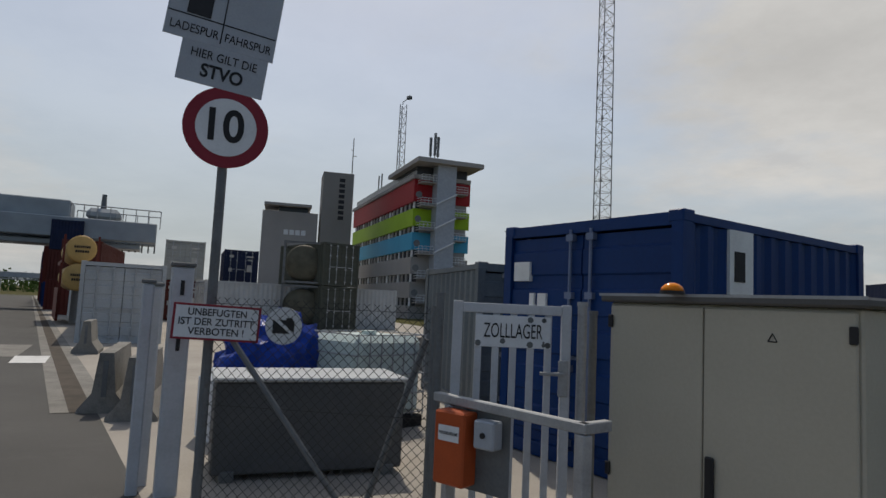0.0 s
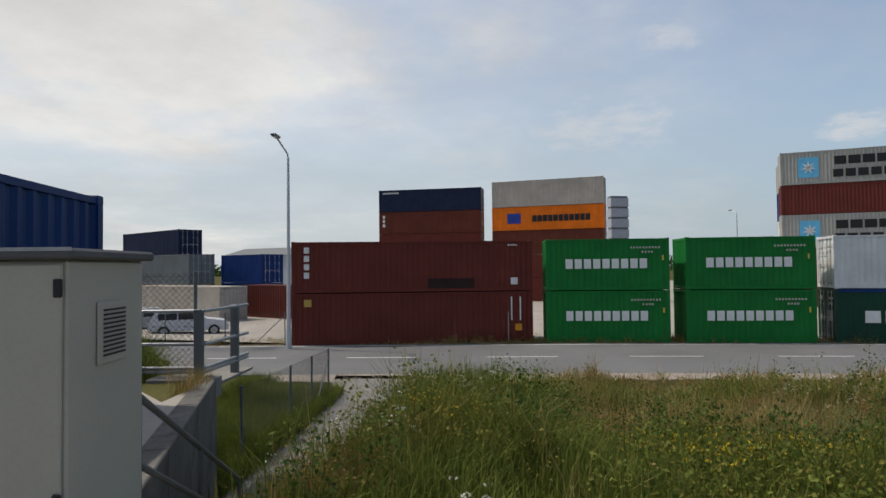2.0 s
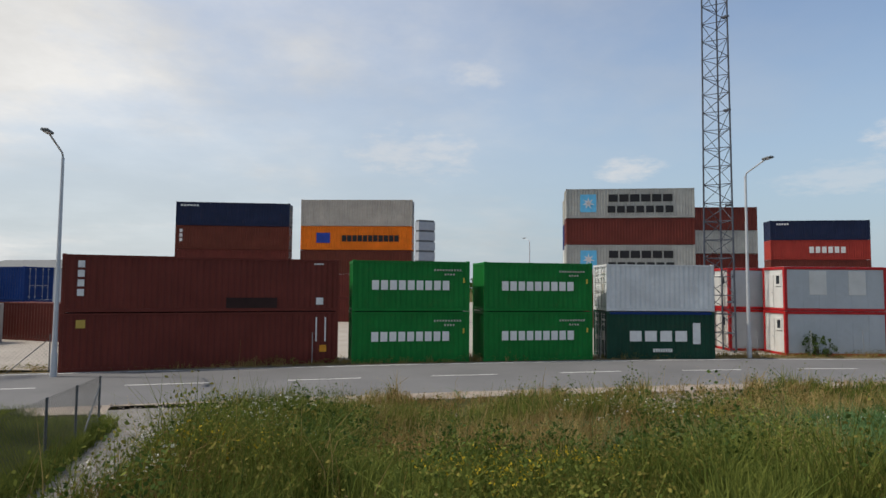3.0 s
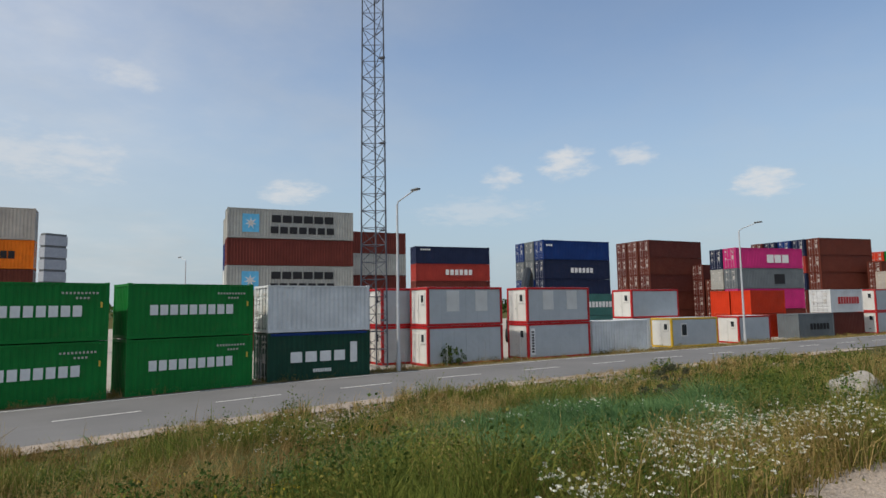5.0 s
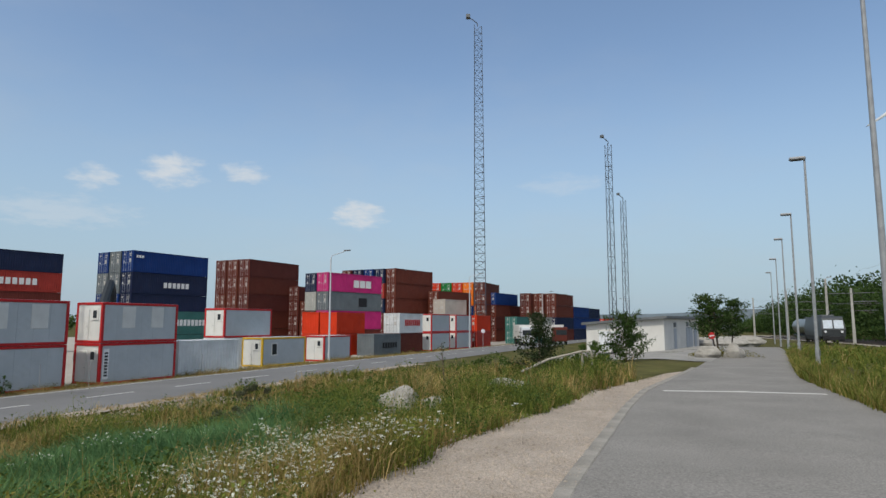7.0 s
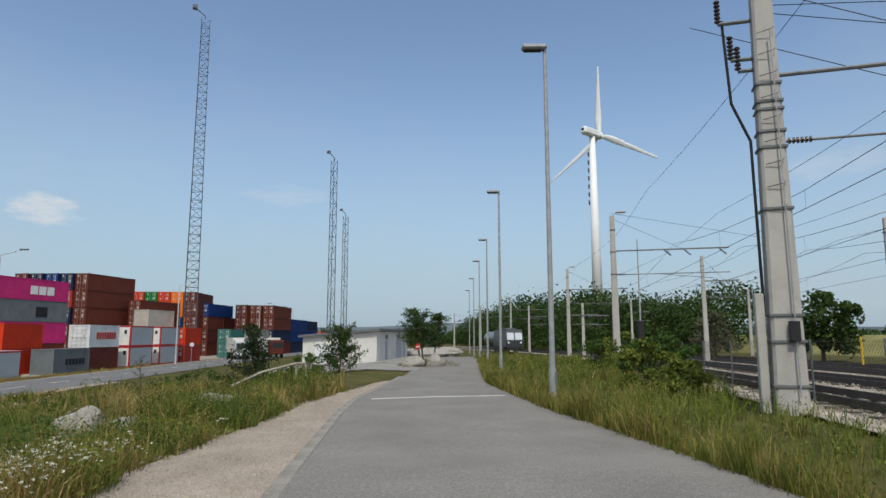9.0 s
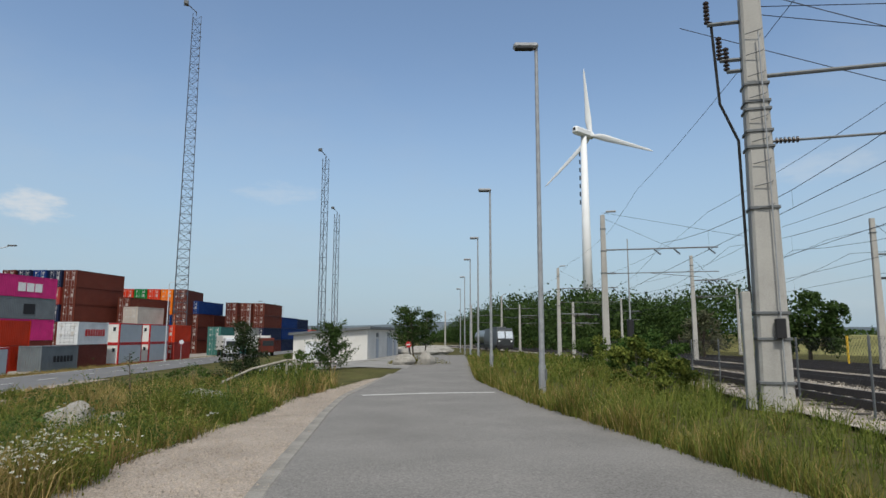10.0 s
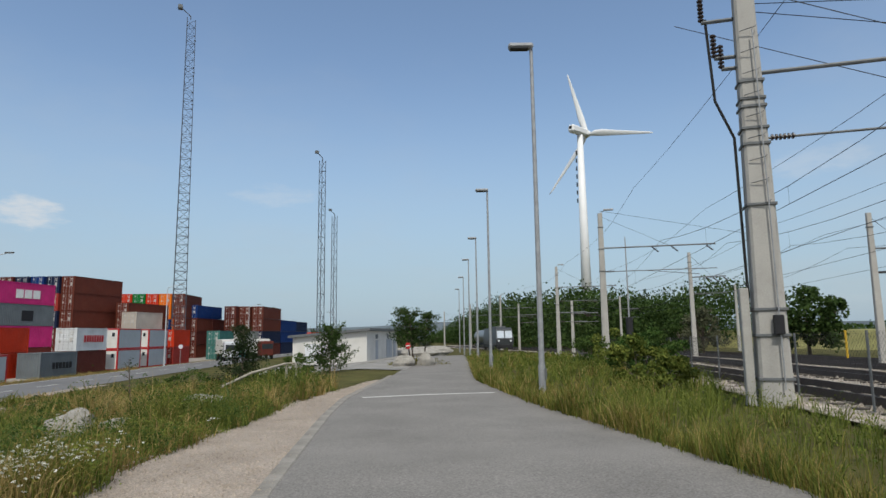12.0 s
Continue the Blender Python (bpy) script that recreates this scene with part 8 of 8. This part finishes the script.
def twig_tree(x, y, z, h, r, label, seed, leaf=0.06, trunk=0.1, limbs=46, per=34, material=None, taper=0.75, stems=1):
    """Young tree: limbs up the stem, each with a tuft of leaves along its outer part, spiky outline."""
    rn = np.random.RandomState(seed)
    t = thing("tree", pose(x, y, z), label, "tree")
    pts = []
    for st in range(stems):
        ox, oy = (rn.uniform(-0.35, 0.35) if stems > 1 else 0.0), (rn.uniform(-0.35, 0.35) if stems > 1 else 0.0)
        top = Vector((ox * 1.6 + 0.08 * h * rn.uniform(-1, 1), oy * 1.6 + 0.08 * h * rn.uniform(-1, 1), h * rn.uniform(0.9, 1.0)))
        foot = Vector((ox, oy, -0.1))
        bm = bmesh.new(); tube(bm, foot, top, 0.018 * h, 0.004 * h, 7)
        part("trunk", bm, BARK, t)
        bm = bmesh.new()
        for k in range(limbs):
            q = trunk + (1 - trunk) * (k + rn.uniform(0, 0.8)) / limbs
            a, c = foot.lerp(top, q), rn.uniform(0, 6.28)
            reach = r * (1 - taper * max(0.0, (q - trunk) / (1 - trunk)) ** 1.3) * rn.uniform(0.45, 1.15)
            b = a + Vector((math.cos(c) * reach, math.sin(c) * reach, reach * rn.uniform(0.15, 0.75)))
            tube(bm, a, b, 0.006 * h, 0.002 * h, 4)
            for _ in range(per):
                w = rn.uniform(0.3, 1.08)
                g = a.lerp(b, w) + Vector(rn.normal(0, 0.09 * r * (1.25 - 0.5 * w), 3))
                pts.append(tuple(g))
        part("branch", bm, BARK, t)
    pts = np.array(pts)
    ob = specks("crown", pts, NP.uniform(leaf * 0.6, leaf * 1.3, len(pts)), material or G_TREE, "")
    ob.parent = t
    return t


def bush(x, y, w, h, label, seed, leaf=0.05, n=1800, material=None, z=None):
    t = thing("bush", pose(x, y, (ground_z(x, y) if z is None else z)), label, "bush", "bushes")
    pts, lumps = crown_points(n, (0, 0, h * 0.5), w, w * 0.8, h * 0.55, 18, seed)
    pts[:, 2] = np.maximum(pts[:, 2], 0.02)
    bm = bmesh.new()
    for q in lumps[::2]:
        tube(bm, (0, 0, -0.05), Vector(q), 0.02, 0.006, 5)
    part("branch", bm, BARK, t)
    ob = specks("foliage", pts, NP.uniform(leaf * 0.6, leaf * 1.3, n), material or G_SHRUB, "")
    ob.parent = t


twig_tree(-0.2, 31.5, ground_z(-0.2, 31.5) - 0.05, 3.1, 1.35, "young dark tree with wiry spreading branches", 3, 0.055, 0.04, 60, 70, G_FIR, 0.7)
twig_tree(4.9, 39.5, ground_z(4.9, 39.5) - 0.1, 2.7, 1.6, "small bushy leafy tree before the hut", 4, 0.065, 0.06, 70, 70, G_TREE, 0.6)
twig_tree(11.4, 43.6, road_z(11.4, 43.6), 4.0, 1.5, "small forked tree on the traffic island", 5, 0.065, 0.34, 36, 70, G_TREE, 0.6, 2)
twig_tree(12.5, 45.0, road_z(12.5, 45.0), 3.7, 1.4, "small slim tree on the traffic island", 6, 0.065, 0.34, 44, 70, G_TREE, 0.6)
twig_tree(-3.4, 22.0, ground_z(-3.4, 22.0) - 0.02, 1.9, 0.35, "thin staked sapling in the meadow", 9, 0.03, 0.25, 16, 8, G_SHRUB, 0.5)
spots = [(11.7 + NP.normal(0, 0.9), 43.8 + NP.normal(0, 0.7), 20.0) for k in range(160)]
herbs("island_weeds", spots, 16, 0.10, 0.6, 0.03, G_OLIVE, "olive weeds on the traffic island")
bush(2.3, 30.5, 1.0, 1.3, "loose dark bush beside the ramp", 7, 0.05)
bush(-2.5, 34, 1.3, 1.2, "low dark bush on the bank", 8)
for hx, hy, hn, hh in ((-17.8, -1.7, 70, 0.85), (-19.0, -0.25, 45, 0.7)):
    spots = [(hx + NP.normal(0, 0.22), hy + NP.normal(0, 0.22), 12.0) for k in range(hn)]
    grow("herb_bush", spots, 12, hh * 0.6, hh, G_GREY, "feathery grey-green herb bush at the street's edge", 0.007, 0.22)
    herbs("herb_bush", spots, 24, hh * 0.6, hh, 0.014, G_GREY, "feathery grey-green herb bush at the street's edge")
bush(-12.5, 26.5, 0.95, 0.85, "dark low bush on the bank", 11, 0.04, 1600, G_GREY)
bush(-8.6, 17.3, 0.8, 0.6, "grey low bush on the bank", 12, 0.04, 1200, G_GREY)
for k, (x, y, w, h) in enumerate(((15.2, 21.5, 1.6, 2.0), (13.2, 19.4, 1.1, 1.6), (16.8, 24.5, 1.5, 2.1), (19.5, 30.5, 1.6, 2.0), (22.0, 37.0, 1.6, 1.9), (12.2, 16.5, 0.9, 1.1), (25.5, 44, 1.8, 1.8))):
    bush(x, y, w, h, "dense green shrub along the railway fence", 20 + k, 0.075, 2600, leaf_material("fence_shrub_leaf", (0.03, 0.07, 0.015), (0.09, 0.14, 0.035)) if k == 0 else G_GREEN if k % 2 else G_SHRUB)
tree(50, 46, -0.6, 6.8, 3.6, "dense round dark tree beyond the tracks", 31, 0.2, 5200, 0.05)
tree(44, 53, -0.6, 4.6, 2.2, "grey-green willow bush beyond the tracks", 32, 0.14, 3000, 0.05, G_GREY)
tree(47, 60, -0.6, 4.0, 2.2, "dark bushy tree beyond the tracks", 33, 0.14, 2600, 0.05)
for k in range(3):
    bush(-29.3 + 0.3 * k, 29.4 + 0.35 * k, 0.45, 1.3, "thin shrub growing against the cabin", 40 + k, 0.06, 300, G_SHRUB, z=LOW)

# far woods and hills
far = []
for k in range(11000):
    y = NP.uniform(95, 330)
    a = NP.uniform(0, 1)
    x = 50 + 0.20 * (y - 95) + a * 50
    env = 12.5 * (0.6 + 0.5 * noise.noise(Vector((x * 0.05, y * 0.05, 3)))) * smooth(330, 200, y) + 2.5
    far.append((x, y, -1.5 + NP.uniform(0, 1) ** 0.6 * env))
far = np.array(far)
rep = np.repeat(far, 16, axis=0) + NP.normal(0, 1.0, (len(far) * 16, 3))
specks("far_wood", rep, NP.uniform(0.18, 0.46, len(rep)), G_TREE, "dark green wood beyond the railway", "wood")
pts = []
for k in range(8000):
    a = NP.uniform(-3.3, 1.6)
    r = NP.uniform(330, 420)
    if -0.05 < a < 0.0:
        continue
    env = 5.0 + 5.5 * noise.noise(Vector((a * 9, 0, 0)))
    pts.append((r * math.sin(a), r * math.cos(a), LOW + NP.uniform(0, 1) ** 0.7 * max(1.5, env)))
pts = np.array(pts)
rep = np.repeat(pts, 6, axis=0) + NP.normal(0, 1.6, (len(pts) * 6, 3))
specks("far_treeline", rep, NP.uniform(0.5, 1.4, len(rep)), G_TREE, "distant tree line around the place", "wood")
# distance haze is put into the hills' base colour as a blue-grey tint
HILL = mat("haze_tinted_hill", (0.17, 0.21, 0.25), 1.0, 0, 0.1, 0.01)
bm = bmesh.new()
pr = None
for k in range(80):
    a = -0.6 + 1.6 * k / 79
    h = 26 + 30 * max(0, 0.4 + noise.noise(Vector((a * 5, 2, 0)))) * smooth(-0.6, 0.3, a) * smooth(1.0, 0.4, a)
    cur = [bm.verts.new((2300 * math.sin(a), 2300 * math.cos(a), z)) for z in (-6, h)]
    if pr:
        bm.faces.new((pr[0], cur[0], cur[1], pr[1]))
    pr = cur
tagged(part("far_hills", bm, HILL), "hills on the horizon, tinted blue-grey for haze", "hills", kind="structure")
bm = bmesh.new()
pr = None
for k in range(30):
    y = 30 + 9 * k
    cur = [bm.verts.new(p) for p in ((track_x(y) + 38, y, road_z(0, y) - 1.0), (track_x(y) + 46, y, 1.6 + 0.6 * noise.noise(Vector((y * 0.03, 0, 0)))), (track_x(y) + 70, y, 1.8))]
    if pr:
        for q in (0, 1):
            bm.faces.new((pr[q], pr[q + 1], cur[q + 1], cur[q]))
    pr = cur
tagged(part("field_bank", bm, mat("stubble_field", (0.20, 0.19, 0.07), 0.95, 0, 0.25, 0.4, 0.4, 6.0)), "yellow-green field bank beyond the tracks", "field", kind="structure")


# ---- motion: the turbine's rotor turns at an even pace ----
def motions():
    rows = []
    for k in range(25):
        t = 0.5 * k
        rows.append((t, pose(0, 6.8, 107.6) @ pose(0, 0, 0, 0, -125.8 * (t - 12.0) - 136.7, 0)))
    walk(rotor, rows)


motions()
